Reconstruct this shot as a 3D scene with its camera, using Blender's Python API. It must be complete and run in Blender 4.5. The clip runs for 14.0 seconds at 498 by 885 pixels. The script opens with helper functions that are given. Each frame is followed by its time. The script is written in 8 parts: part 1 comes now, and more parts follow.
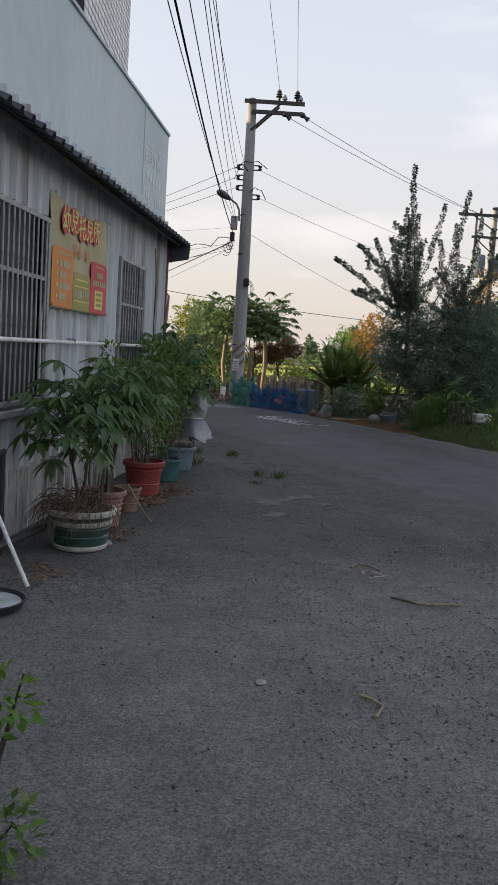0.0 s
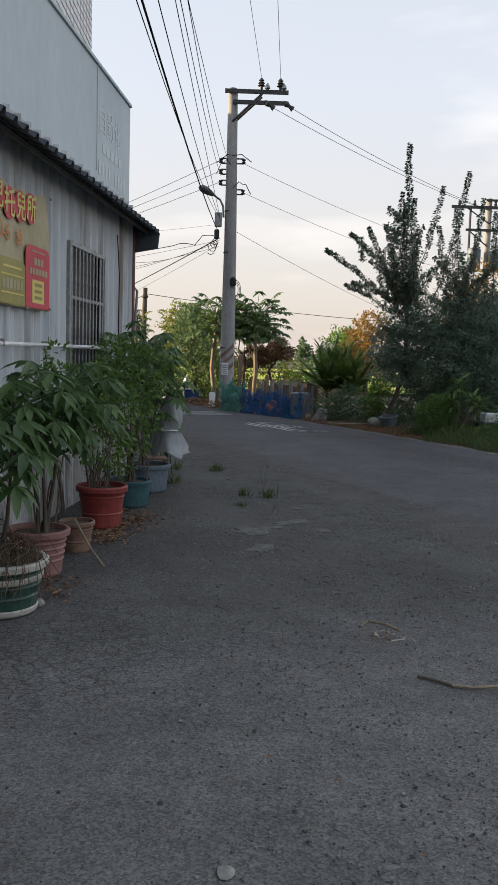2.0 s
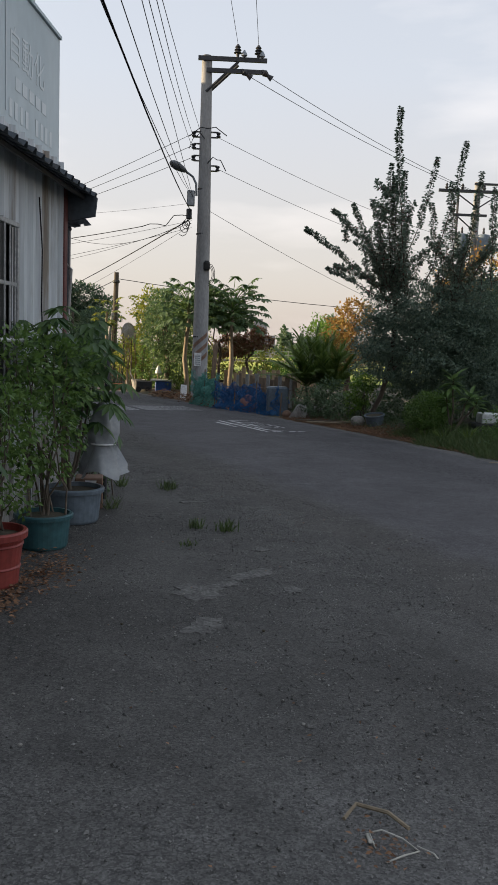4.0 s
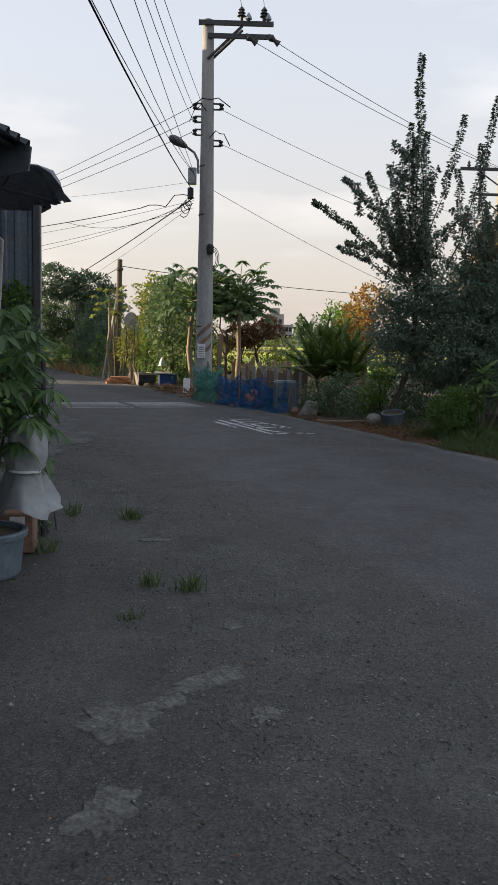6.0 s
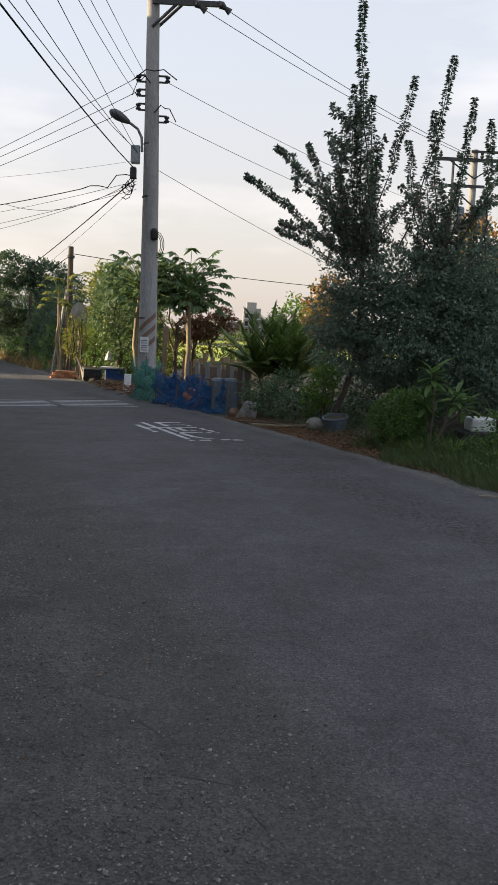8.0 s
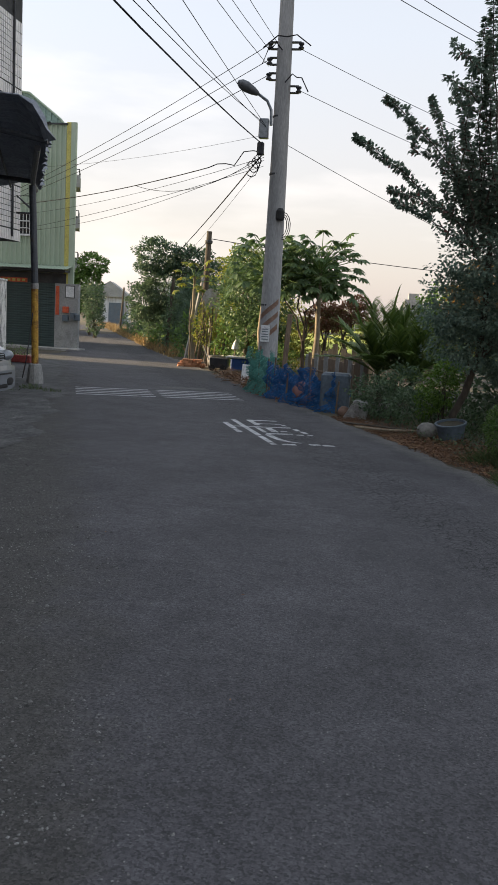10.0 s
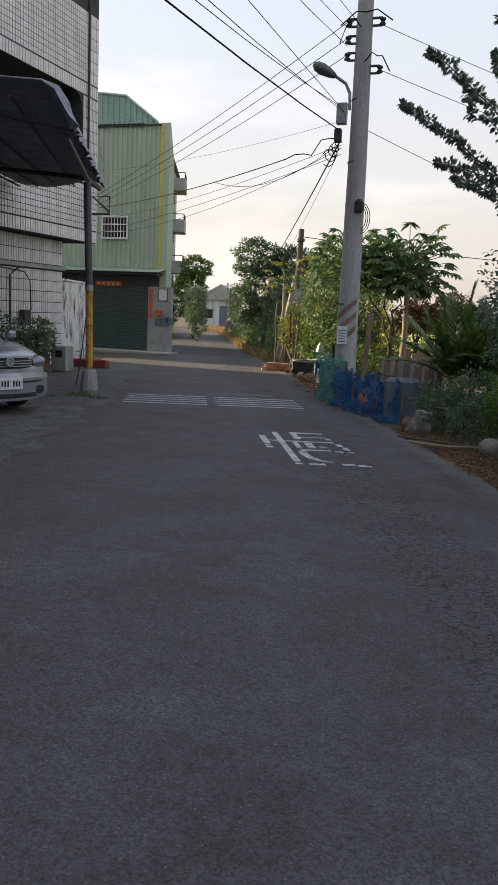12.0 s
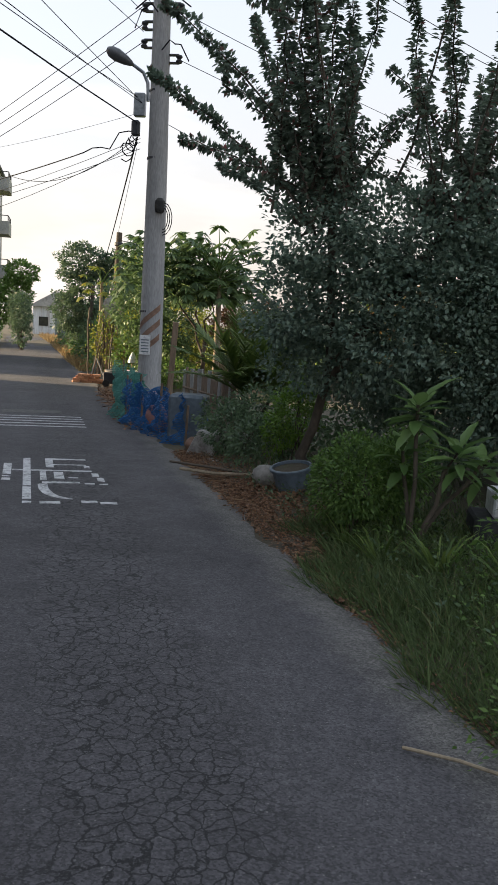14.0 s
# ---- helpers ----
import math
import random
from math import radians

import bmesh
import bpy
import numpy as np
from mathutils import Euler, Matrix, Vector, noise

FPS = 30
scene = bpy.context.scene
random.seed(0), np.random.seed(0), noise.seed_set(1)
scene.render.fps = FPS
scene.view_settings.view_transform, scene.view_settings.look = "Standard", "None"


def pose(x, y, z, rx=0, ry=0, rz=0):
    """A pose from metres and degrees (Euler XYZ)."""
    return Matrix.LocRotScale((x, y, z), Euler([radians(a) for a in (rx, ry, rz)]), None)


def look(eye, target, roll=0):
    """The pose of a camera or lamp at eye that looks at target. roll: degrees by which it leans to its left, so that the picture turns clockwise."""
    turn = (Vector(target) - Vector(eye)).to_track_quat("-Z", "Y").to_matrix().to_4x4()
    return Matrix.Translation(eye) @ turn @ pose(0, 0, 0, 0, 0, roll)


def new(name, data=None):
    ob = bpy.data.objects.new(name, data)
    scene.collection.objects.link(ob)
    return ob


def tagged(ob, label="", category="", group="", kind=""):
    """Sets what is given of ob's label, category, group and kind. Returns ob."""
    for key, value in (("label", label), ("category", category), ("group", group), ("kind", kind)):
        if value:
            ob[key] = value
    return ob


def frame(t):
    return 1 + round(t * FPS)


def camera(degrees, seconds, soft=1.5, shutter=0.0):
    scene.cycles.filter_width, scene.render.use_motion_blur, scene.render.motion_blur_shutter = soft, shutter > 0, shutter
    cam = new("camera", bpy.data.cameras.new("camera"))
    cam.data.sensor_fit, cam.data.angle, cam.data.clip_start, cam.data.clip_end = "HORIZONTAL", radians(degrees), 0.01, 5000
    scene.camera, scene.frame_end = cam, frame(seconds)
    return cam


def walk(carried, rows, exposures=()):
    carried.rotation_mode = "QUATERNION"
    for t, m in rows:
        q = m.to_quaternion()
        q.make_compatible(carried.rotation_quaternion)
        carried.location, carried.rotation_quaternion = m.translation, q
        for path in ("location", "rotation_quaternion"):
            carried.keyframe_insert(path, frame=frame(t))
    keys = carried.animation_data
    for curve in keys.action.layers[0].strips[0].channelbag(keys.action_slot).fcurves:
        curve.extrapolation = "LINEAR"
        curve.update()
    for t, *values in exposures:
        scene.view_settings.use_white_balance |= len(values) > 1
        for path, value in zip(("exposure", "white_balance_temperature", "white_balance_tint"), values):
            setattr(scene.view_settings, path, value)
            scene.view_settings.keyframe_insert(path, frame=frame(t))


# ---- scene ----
cam = camera(33.7, 14.0, 1.4)
METRES, EYE, TILT, LEAN, TURN = 12.5, 1.5, 4.3, 0.0, -0.6
ROWS = [
    (0.0, 0.0, 0.0, 0.0, 0.65, -10.56, -3.51),
    (0.5, -0.0002, 0.0137, -0.0024, -5.32, -9.67, -3.5),
    (1.0, 0.006, 0.0383, -0.0046, -2.31, -9.41, -2.66),
    (1.5, 0.0079, 0.0771, -0.0113, -2.25, -9.57, -2.46),
    (2.0, 0.0114, 0.1155, -0.0133, 0.1, -10.19, -1.73),
    (2.5, 0.0098, 0.1542, -0.0149, 1.08, -10.89, -1.58),
    (3.0, 0.0146, 0.1922, -0.0178, 1.14, -11.2, -1.66),
    (3.5, 0.0213, 0.2253, -0.0183, 0.92, -11.15, -1.73),
    (4.0, 0.0301, 0.2619, -0.0183, -1.09, -10.99, -2.16),
    (6.5, 0.0674, 0.4458, -0.0304, 0.25, -11.83, -1.39),
    (7.0, 0.0836, 0.4812, -0.0326, -1.6, -11.72, -1.75),
    (7.5, 0.1051, 0.51, -0.0351, -2.11, -11.93, -1.95),
    (8.0, 0.1247, 0.5427, -0.0384, -1.21, -12.07, -2.34),
    (8.5, 0.1445, 0.5717, -0.0409, 4.49, -12.58, -1.5),
    (9.0, 0.1585, 0.6055, -0.0441, 8.02, -12.92, -1.86),
    (11.5, 0.24, 0.7719, -0.0564, 14.84, -13.36, -1.8),
    (12.0, 0.2522, 0.8003, -0.0575, 18.29, -13.27, -1.12),
    (12.5, 0.2651, 0.835, -0.0601, 18.13, -13.04, -1.22),
    (13.0, 0.2771, 0.8665, -0.0618, 18.49, -12.94, -1.11),
    (13.5, 0.2903, 0.9028, -0.0642, 12.8, -12.51, -1.97),
    (14.0, 0.3045, 0.9328, -0.0663, 8.07, -12.29, -2.55),
]
walk(cam, [(t, pose(0, 0, EYE, TILT, LEAN, TURN) @ pose(METRES * x, METRES * y, METRES * z, 90 + pitch, roll, yaw)) for t, x, y, z, yaw, pitch, roll in ROWS],
     [(0.0, 1.12), (0.5, 0.93), (1.2, 1.03), (2.2, 1.2), (3.1, 1.25), (4.0, 1.02), (6.5, 1.1), (7.0, 1.06), (7.5, 1.28), (8.0, 1.15), (9.0, 1.28), (12.0, 1.2), (13.2, 1.2), (14.0, 1.36)])

# ---------- world, sun ----------
SUN_FROM = Vector((-0.97, 0.115, 0.225)).normalized()
SUN_EL = math.asin(SUN_FROM.z)
world = bpy.data.worlds.new("sky")
scene.world = world
world.use_nodes = True
wn, wl = world.node_tree.nodes, world.node_tree.links
wn.clear()
sky = wn.new("ShaderNodeTexSky")
sky.sky_type = "NISHITA"
sky.sun_disc = False
sky.sun_elevation = SUN_EL
sky.sun_rotation = math.atan2(SUN_FROM.x, SUN_FROM.y)
sky.air_density, sky.dust_density, sky.ozone_density = 1.0, 3.0, 2.0
wcoord = wn.new("ShaderNodeTexCoord")
wmap = wn.new("ShaderNodeMapping")
wmap.inputs["Scale"].default_value = (1.2, 1.2, 5.0)
wl.new(wcoord.outputs["Generated"], wmap.inputs["Vector"])
cloud = wn.new("ShaderNodeTexNoise")
cloud.inputs["Scale"].default_value = 2.2
cloud.inputs["Detail"].default_value = 6
wl.new(wmap.outputs[0], cloud.inputs["Vector"])
cramp = wn.new("ShaderNodeValToRGB")
cramp.color_ramp.elements[0].position, cramp.color_ramp.elements[1].position = 0.5, 0.75
cramp.color_ramp.elements[0].color, cramp.color_ramp.elements[1].color = (0, 0, 0, 1), (1, 1, 1, 1)
wl.new(cloud.outputs["Fac"], cramp.inputs["Fac"])
haze = wn.new("ShaderNodeMixRGB")
haze.inputs["Fac"].default_value = 0.56
sep = wn.new("ShaderNodeSeparateXYZ")
wl.new(wcoord.outputs["Generated"], sep.inputs[0])
hz = wn.new("ShaderNodeValToRGB")
for i, (pos, c) in enumerate(((0.0, (8.0, 6.9, 6.3)), (0.12, (8.2, 7.4, 6.9)), (0.3, (7.8, 7.9, 8.3)), (0.7, (6.5, 7.2, 8.2)))):
    e = hz.color_ramp.elements[i] if i < 2 else hz.color_ramp.elements.new(pos)
    e.position, e.color = pos, (c[0] / 10, c[1] / 10, c[2] / 10, 1)
wl.new(sep.outputs["Z"], hz.inputs["Fac"])
hgain = wn.new("ShaderNodeVectorMath")
hgain.operation = "SCALE"
hgain.inputs["Scale"].default_value = 10.0
wl.new(hz.outputs["Color"], hgain.inputs[0])
wl.new(hgain.outputs[0], haze.inputs["Color2"])
wl.new(sky.outputs[0], haze.inputs["Color1"])
cmix = wn.new("ShaderNodeMixRGB")
cmix.inputs["Color2"].default_value = (10.5, 9.7, 9.2, 1)
cfac = wn.new("ShaderNodeMath")
cfac.operation = "MULTIPLY"
cfac.inputs[1].default_value = 0.35
wl.new(cramp.outputs["Color"], cfac.inputs[0])
wl.new(cfac.outputs[0], cmix.inputs["Fac"])
wl.new(haze.outputs[0], cmix.inputs["Color1"])
bg = wn.new("ShaderNodeBackground")
bg.inputs["Strength"].default_value = 0.071
wl.new(cmix.outputs[0], bg.inputs["Color"])
wout = wn.new("ShaderNodeOutputWorld")
wl.new(bg.outputs[0], wout.inputs["Surface"])
sun_data = bpy.data.lights.new("sun", "SUN")
sun_data.energy, sun_data.angle, sun_data.color = 5.0, radians(0.6), (1.0, 0.78, 0.5)
sun = new("sun", sun_data)
sun.matrix_world = look(SUN_FROM * 60, (0, 0, 0))

# ---------- helpers for materials ----------


def material(name, c1, c2, rough=0.8, scale=3.0, fine=40.0, bump=0.2, metal=0.0, speck=0.25, island=0.0, rand=0.0, stretch=(1, 1, 1), c3=None, dirt=0.55):
    """A worn surface: two colours mixed by a coarse noise, a fine grain, stains of c3, and a relief."""
    m = bpy.data.materials.new(name)
    m.use_nodes = True
    n, l = m.node_tree.nodes, m.node_tree.links
    p = n["Principled BSDF"]
    tc = n.new("ShaderNodeTexCoord")
    mp = n.new("ShaderNodeMapping")
    mp.inputs["Scale"].default_value = stretch
    l.new(tc.outputs["Object"], mp.inputs["Vector"])
    a = n.new("ShaderNodeTexNoise")
    a.inputs["Scale"].default_value, a.inputs["Detail"].default_value, a.inputs["Roughness"].default_value = scale, 5, 0.65
    b = n.new("ShaderNodeTexNoise")
    b.inputs["Scale"].default_value, b.inputs["Detail"].default_value = fine, 3
    l.new(mp.outputs[0], a.inputs["Vector"])
    l.new(mp.outputs[0], b.inputs["Vector"])
    ra = n.new("ShaderNodeValToRGB")
    ra.color_ramp.elements[0].position, ra.color_ramp.elements[1].position = 0.35, 0.68
    ra.color_ramp.elements[0].color, ra.color_ramp.elements[1].color = (*c1, 1), (*c2, 1)
    l.new(a.outputs["Fac"], ra.inputs["Fac"])
    col = ra.outputs["Color"]
    if c3:
        s = n.new("ShaderNodeTexNoise")
        s.inputs["Scale"].default_value, s.inputs["Detail"].default_value, s.inputs["Roughness"].default_value = scale * 0.7, 7, 0.75
        off = n.new("ShaderNodeMapping")
        off.inputs["Location"].default_value = (7.3, 3.1, 1.7)
        l.new(mp.outputs[0], off.inputs["Vector"])
        l.new(off.outputs[0], s.inputs["Vector"])
        rs = n.new("ShaderNodeValToRGB")
        rs.color_ramp.elements[0].position, rs.color_ramp.elements[1].position = dirt, dirt + 0.15
        l.new(s.outputs["Fac"], rs.inputs["Fac"])
        mx = n.new("ShaderNodeMixRGB")
        mx.inputs["Color2"].default_value = (*c3, 1)
        l.new(rs.outputs["Color"], mx.inputs["Fac"])
        l.new(col, mx.inputs["Color1"])
        col = mx.outputs[0]
    hs = n.new("ShaderNodeHueSaturation")
    mr = n.new("ShaderNodeMapRange")
    mr.inputs["From Min"].default_value, mr.inputs["From Max"].default_value = 0.25, 0.75
    mr.inputs["To Min"].default_value, mr.inputs["To Max"].default_value = 1 - speck, 1 + speck
    l.new(b.outputs["Fac"], mr.inputs["Value"])
    val = mr.outputs[0]
    if island or rand:
        src = n.new("ShaderNodeNewGeometry").outputs["Random Per Island"] if island else n.new("ShaderNodeObjectInfo").outputs["Random"]
        amp = island or rand
        rr = n.new("ShaderNodeMapRange")
        rr.inputs["To Min"].default_value, rr.inputs["To Max"].default_value = 1 - amp, 1 + amp
        l.new(src, rr.inputs["Value"])
        mu = n.new("ShaderNodeMath")
        mu.operation = "MULTIPLY"
        l.new(val, mu.inputs[0])
        l.new(rr.outputs[0], mu.inputs[1])
        val = mu.outputs[0]
    l.new(val, hs.inputs["Value"])
    l.new(col, hs.inputs["Color"])
    l.new(hs.outputs[0], p.inputs["Base Color"])
    p.inputs["Roughness"].default_value, p.inputs["Metallic"].default_value = rough, metal
    if bump:
        bp = n.new("ShaderNodeBump")
        bp.inputs["Strength"].default_value, bp.inputs["Distance"].default_value = bump, 0.01
        l.new(b.outputs["Fac"], bp.inputs["Height"])
        l.new(bp.outputs[0], p.inputs["Normal"])
    return m


def leafy(name, c1, c2, rough=0.55, trans=0.35, c3=None):
    """Leaves: each one has its own tint, and lets some light through."""
    m = bpy.data.materials.new(name)
    m.use_nodes = True
    n, l = m.node_tree.nodes, m.node_tree.links
    p = n["Principled BSDF"]
    g = n.new("ShaderNodeNewGeometry")
    r = n.new("ShaderNodeValToRGB")
    r.color_ramp.elements[0].color, r.color_ramp.elements[1].color = (*c1, 1), (*c2, 1)
    if c3:
        e = r.color_ramp.elements.new(0.93)
        e.color = (*c2, 1)
        r.color_ramp.elements[2].color = (*c3, 1)
    l.new(g.outputs["Random Per Island"], r.inputs["Fac"])
    l.new(r.outputs[0], p.inputs["Base Color"])
    p.inputs["Roughness"].default_value = rough
    t = n.new("ShaderNodeBsdfTranslucent")
    l.new(r.outputs[0], t.inputs["Color"])
    mx = n.new("ShaderNodeMixShader")
    mx.inputs[0].default_value = trans
    l.new(p.outputs[0], mx.inputs[1])
    l.new(t.outputs[0], mx.inputs[2])
    l.new(mx.outputs[0], n["Material Output"].inputs["Surface"])
    return m


def asphalt(name, c1, c2, patch, crack=0.6, grain=220.0, cover=0.56, band=None, slab_lift=None, rugged=0.4, edge=None, stony=0.86):
    """Worn asphalt: aggregate grains, pale wear, dark patches and nets of cracks."""
    m = bpy.data.materials.new(name)
    m.use_nodes = True
    n, l = m.node_tree.nodes, m.node_tree.links
    p = n["Principled BSDF"]
    tc = n.new("ShaderNodeTexCoord")

    def noisy(scale, detail, rough, at=(0, 0, 0)):
        mp = n.new("ShaderNodeMapping")
        mp.inputs["Location"].default_value = at
        l.new(tc.outputs["Object"], mp.inputs["Vector"])
        t = n.new("ShaderNodeTexNoise")
        t.inputs["Scale"].default_value, t.inputs["Detail"].default_value, t.inputs["Roughness"].default_value = scale, detail, rough
        l.new(mp.outputs[0], t.inputs["Vector"])
        return t

    def ramp(src, lo, hi):
        r = n.new("ShaderNodeMapRange")
        r.inputs["From Min"].default_value, r.inputs["From Max"].default_value = lo, hi
        l.new(src, r.inputs["Value"])
        return r.outputs[0]

    def mix(fac, a, b):
        x = n.new("ShaderNodeMixRGB")
        for sock, v in zip((x.inputs["Fac"], x.inputs["Color1"], x.inputs["Color2"]), (fac, a, b)):
            if isinstance(v, tuple):
                sock.default_value = (*v, 1)
            else:
                l.new(v, sock)
        return x.outputs[0]

    def times(a, b):
        x = n.new("ShaderNodeMath")
        x.operation = "MULTIPLY"
        l.new(a, x.inputs[0])
        if isinstance(b, float):
            x.inputs[1].default_value = b
        else:
            l.new(b, x.inputs[1])
        return x.outputs[0]

    big = noisy(0.55, 6, 0.7)
    col = mix(ramp(big.outputs["Fac"], 0.36, 0.66), c1, c2)
    blot = noisy(1.7, 8, 0.75, (5.2, 1.4, 0))
    col = mix(ramp(blot.outputs["Fac"], cover, cover + 0.13), col, patch)
    if slab_lift:  # colour lifted at the apron's near end, standing in for its stronger light
        sy = n.new("ShaderNodeSeparateXYZ")
        l.new(tc.outputs["Object"], sy.inputs[0])
        wob = n.new("ShaderNodeMath")
        wob.operation = "MULTIPLY_ADD"
        wob.inputs[1].default_value = 3.0
        l.new(noisy(0.8, 6, 0.7, (3, 3, 0)).outputs["Fac"], wob.inputs[0])
        l.new(sy.outputs["Y"], wob.inputs[2])
        col = mix(ramp(wob.outputs[0], 8.2, 6.4), col, slab_lift)
    if edge:  # the seal coat frays into the old surface along the lane's left side
        dl = n.new("ShaderNodeVectorMath")
        dl.operation = "DOT_PRODUCT"
        dl.inputs[1].default_value = (0.929, 0.37, 0)
        l.new(tc.outputs["Object"], dl.inputs[0])
        fr = n.new("ShaderNodeMath")
        fr.operation = "MULTIPLY_ADD"
        fr.inputs[1].default_value = 1.6
        l.new(noisy(2.2, 9, 0.8, (8, 2, 0)).outputs["Fac"], fr.inputs[0])
        l.new(dl.outputs["Value"], fr.inputs[2])
        o = 2.96 * 0.929 + 18.37 * 0.37 + 0.8
        col = mix(ramp(fr.outputs[0], o - 3.8, o - 4.25), col, edge)
        # dust and old cement along the lane's right rim
        rim = n.new("ShaderNodeMath")
        rim.operation = "MULTIPLY_ADD"
        rim.inputs[1].default_value = 0.5
        l.new(noisy(2.6, 8, 0.75, (1, 7, 0)).outputs["Fac"], rim.inputs[0])
        l.new(dl.outputs["Value"], rim.inputs[2])
        col = mix(times(ramp(rim.outputs[0], o - 0.74, o - 0.52), 0.8), col, (0.15, 0.143, 0.132))
    wide = noisy(1.9, 9, 0.8, (4, 0, 0))
    hw = n.new("ShaderNodeHueSaturation")
    l.new(col, hw.inputs["Color"])
    rw = n.new("ShaderNodeMapRange")
    rw.inputs["From Min"].default_value, rw.inputs["From Max"].default_value = 0.32, 0.68
    rw.inputs["To Min"].default_value, rw.inputs["To Max"].default_value = 1 - rugged * 0.8, 1 + rugged * 0.8
    l.new(wide.outputs["Fac"], rw.inputs["Value"])
    l.new(rw.outputs[0], hw.inputs["Value"])
    col = hw.outputs[0]
    mid = noisy(38.0, 6, 0.85, (1, 6, 0))
    hm = n.new("ShaderNodeHueSaturation")
    l.new(col, hm.inputs["Color"])
    rm = n.new("ShaderNodeMapRange")
    rm.inputs["From Min"].default_value, rm.inputs["From Max"].default_value = 0.3, 0.7
    rm.inputs["To Min"].default_value, rm.inputs["To Max"].default_value = 1 - rugged * 0.75, 1 + rugged * 0.75
    l.new(mid.outputs["Fac"], rm.inputs["Value"])
    l.new(rm.outputs[0], hm.inputs["Value"])
    col = hm.outputs[0]
    lump = noisy(10.0, 8, 0.8, (3, 1, 0))
    hl = n.new("ShaderNodeHueSaturation")
    l.new(col, hl.inputs["Color"])
    rl = n.new("ShaderNodeMapRange")
    rl.inputs["From Min"].default_value, rl.inputs["From Max"].default_value = 0.32, 0.68
    rl.inputs["To Min"].default_value, rl.inputs["To Max"].default_value = 1 - rugged * 0.5, 1 + rugged * 0.5
    l.new(lump.outputs["Fac"], rl.inputs["Value"])
    l.new(rl.outputs[0], hl.inputs["Value"])
    col = hl.outputs[0]
    vg = n.new("ShaderNodeTexVoronoi")
    vg.inputs["Scale"].default_value = grain
    l.new(tc.outputs["Object"], vg.inputs["Vector"])
    bw = n.new("ShaderNodeSeparateColor")
    l.new(vg.outputs["Color"], bw.inputs[0])
    hs = n.new("ShaderNodeHueSaturation")
    mr = n.new("ShaderNodeMapRange")
    mr.inputs["To Min"].default_value, mr.inputs["To Max"].default_value = 0.75 - rugged * 0.55, 1.25 + rugged * 0.55
    l.new(bw.outputs[0], mr.inputs["Value"])
    l.new(mr.outputs[0], hs.inputs["Value"])
    l.new(col, hs.inputs["Color"])
    col = hs.outputs[0]
    peb = n.new("ShaderNodeTexVoronoi")
    peb.inputs["Scale"].default_value = 46.0
    l.new(tc.outputs["Object"], peb.inputs["Vector"])
    pd = ramp(peb.outputs["Distance"], 0.22, 0.12)
    pc = n.new("ShaderNodeSeparateColor")
    l.new(peb.outputs["Color"], pc.inputs[0])
    col = mix(times(times(pd, ramp(pc.outputs[0], stony, stony + 0.04)), 0.5), col, (0.3, 0.29, 0.27))
    pit = n.new("ShaderNodeTexVoronoi")
    pit.inputs["Scale"].default_value = 21.0
    l.new(tc.outputs["Object"], pit.inputs["Vector"])
    pk = n.new("ShaderNodeSeparateColor")
    l.new(pit.outputs["Color"], pk.inputs[0])
    col = mix(times(times(ramp(pit.outputs["Distance"], 0.3, 0.16), ramp(pk.outputs[1], 0.86, 0.9)), min(0.9, rugged * 0.3)), col, (0.025, 0.024, 0.023))
    warp = noisy(1.6, 3, 0.6, (2, 9, 0))
    add = n.new("ShaderNodeMixRGB")
    add.blend_type = "ADD"
    add.inputs["Fac"].default_value = 0.35
    l.new(tc.outputs["Object"], add.inputs["Color1"])
    l.new(warp.outputs["Color"], add.inputs["Color2"])
    cr = n.new("ShaderNodeTexVoronoi")
    cr.feature = "DISTANCE_TO_EDGE"
    cr.inputs["Scale"].default_value = 14.0
    fray = n.new("ShaderNodeMixRGB")
    fray.blend_type = "ADD"
    fray.inputs["Fac"].default_value = 0.07
    l.new(add.outputs[0], fray.inputs["Color1"])
    l.new(noisy(9.0, 5, 0.75, (6, 2, 0)).outputs["Color"], fray.inputs["Color2"])
    l.new(fray.outputs[0], cr.inputs["Vector"])
    where = ramp(noisy(0.35, 3, 0.6, (11, 4, 0)).outputs["Fac"], 0.5, 0.62)
    if band:  # most of the cracking follows a wheel track along the lane
        dot = n.new("ShaderNodeVectorMath")
        dot.operation = "DOT_PRODUCT"
        dot.inputs[1].default_value = (0.929, 0.37, 0)
        l.new(add.outputs[0], dot.inputs[0])
        o = 2.96 * 0.929 + 18.37 * 0.37 + 0.17
        where = times(ramp(dot.outputs["Value"], o + band[0] - 0.12, o + band[0] + 0.12), ramp(dot.outputs["Value"], o + band[1] + 0.15, o + band[1] - 0.15))
    crack_fac = times(times(ramp(cr.outputs["Distance"], 0.065, 0.022), where), crack)
    col = mix(crack_fac, col, (0.012, 0.012, 0.013))
    l.new(col, p.inputs["Base Color"])
    p.inputs["Roughness"].default_value = 0.82
    bp = n.new("ShaderNodeBump")
    bp.inputs["Strength"].default_value, bp.inputs["Distance"].default_value = 0.7, 0.012
    hsum = n.new("ShaderNodeMath")
    hsum.operation = "ADD"
    l.new(bw.outputs[0], hsum.inputs[0])
    l.new(mid.outputs["Fac"], hsum.inputs[1])
    l.new(hsum.outputs[0], bp.inputs["Height"])
    l.new(bp.outputs[0], p.inputs["Normal"])
    return m


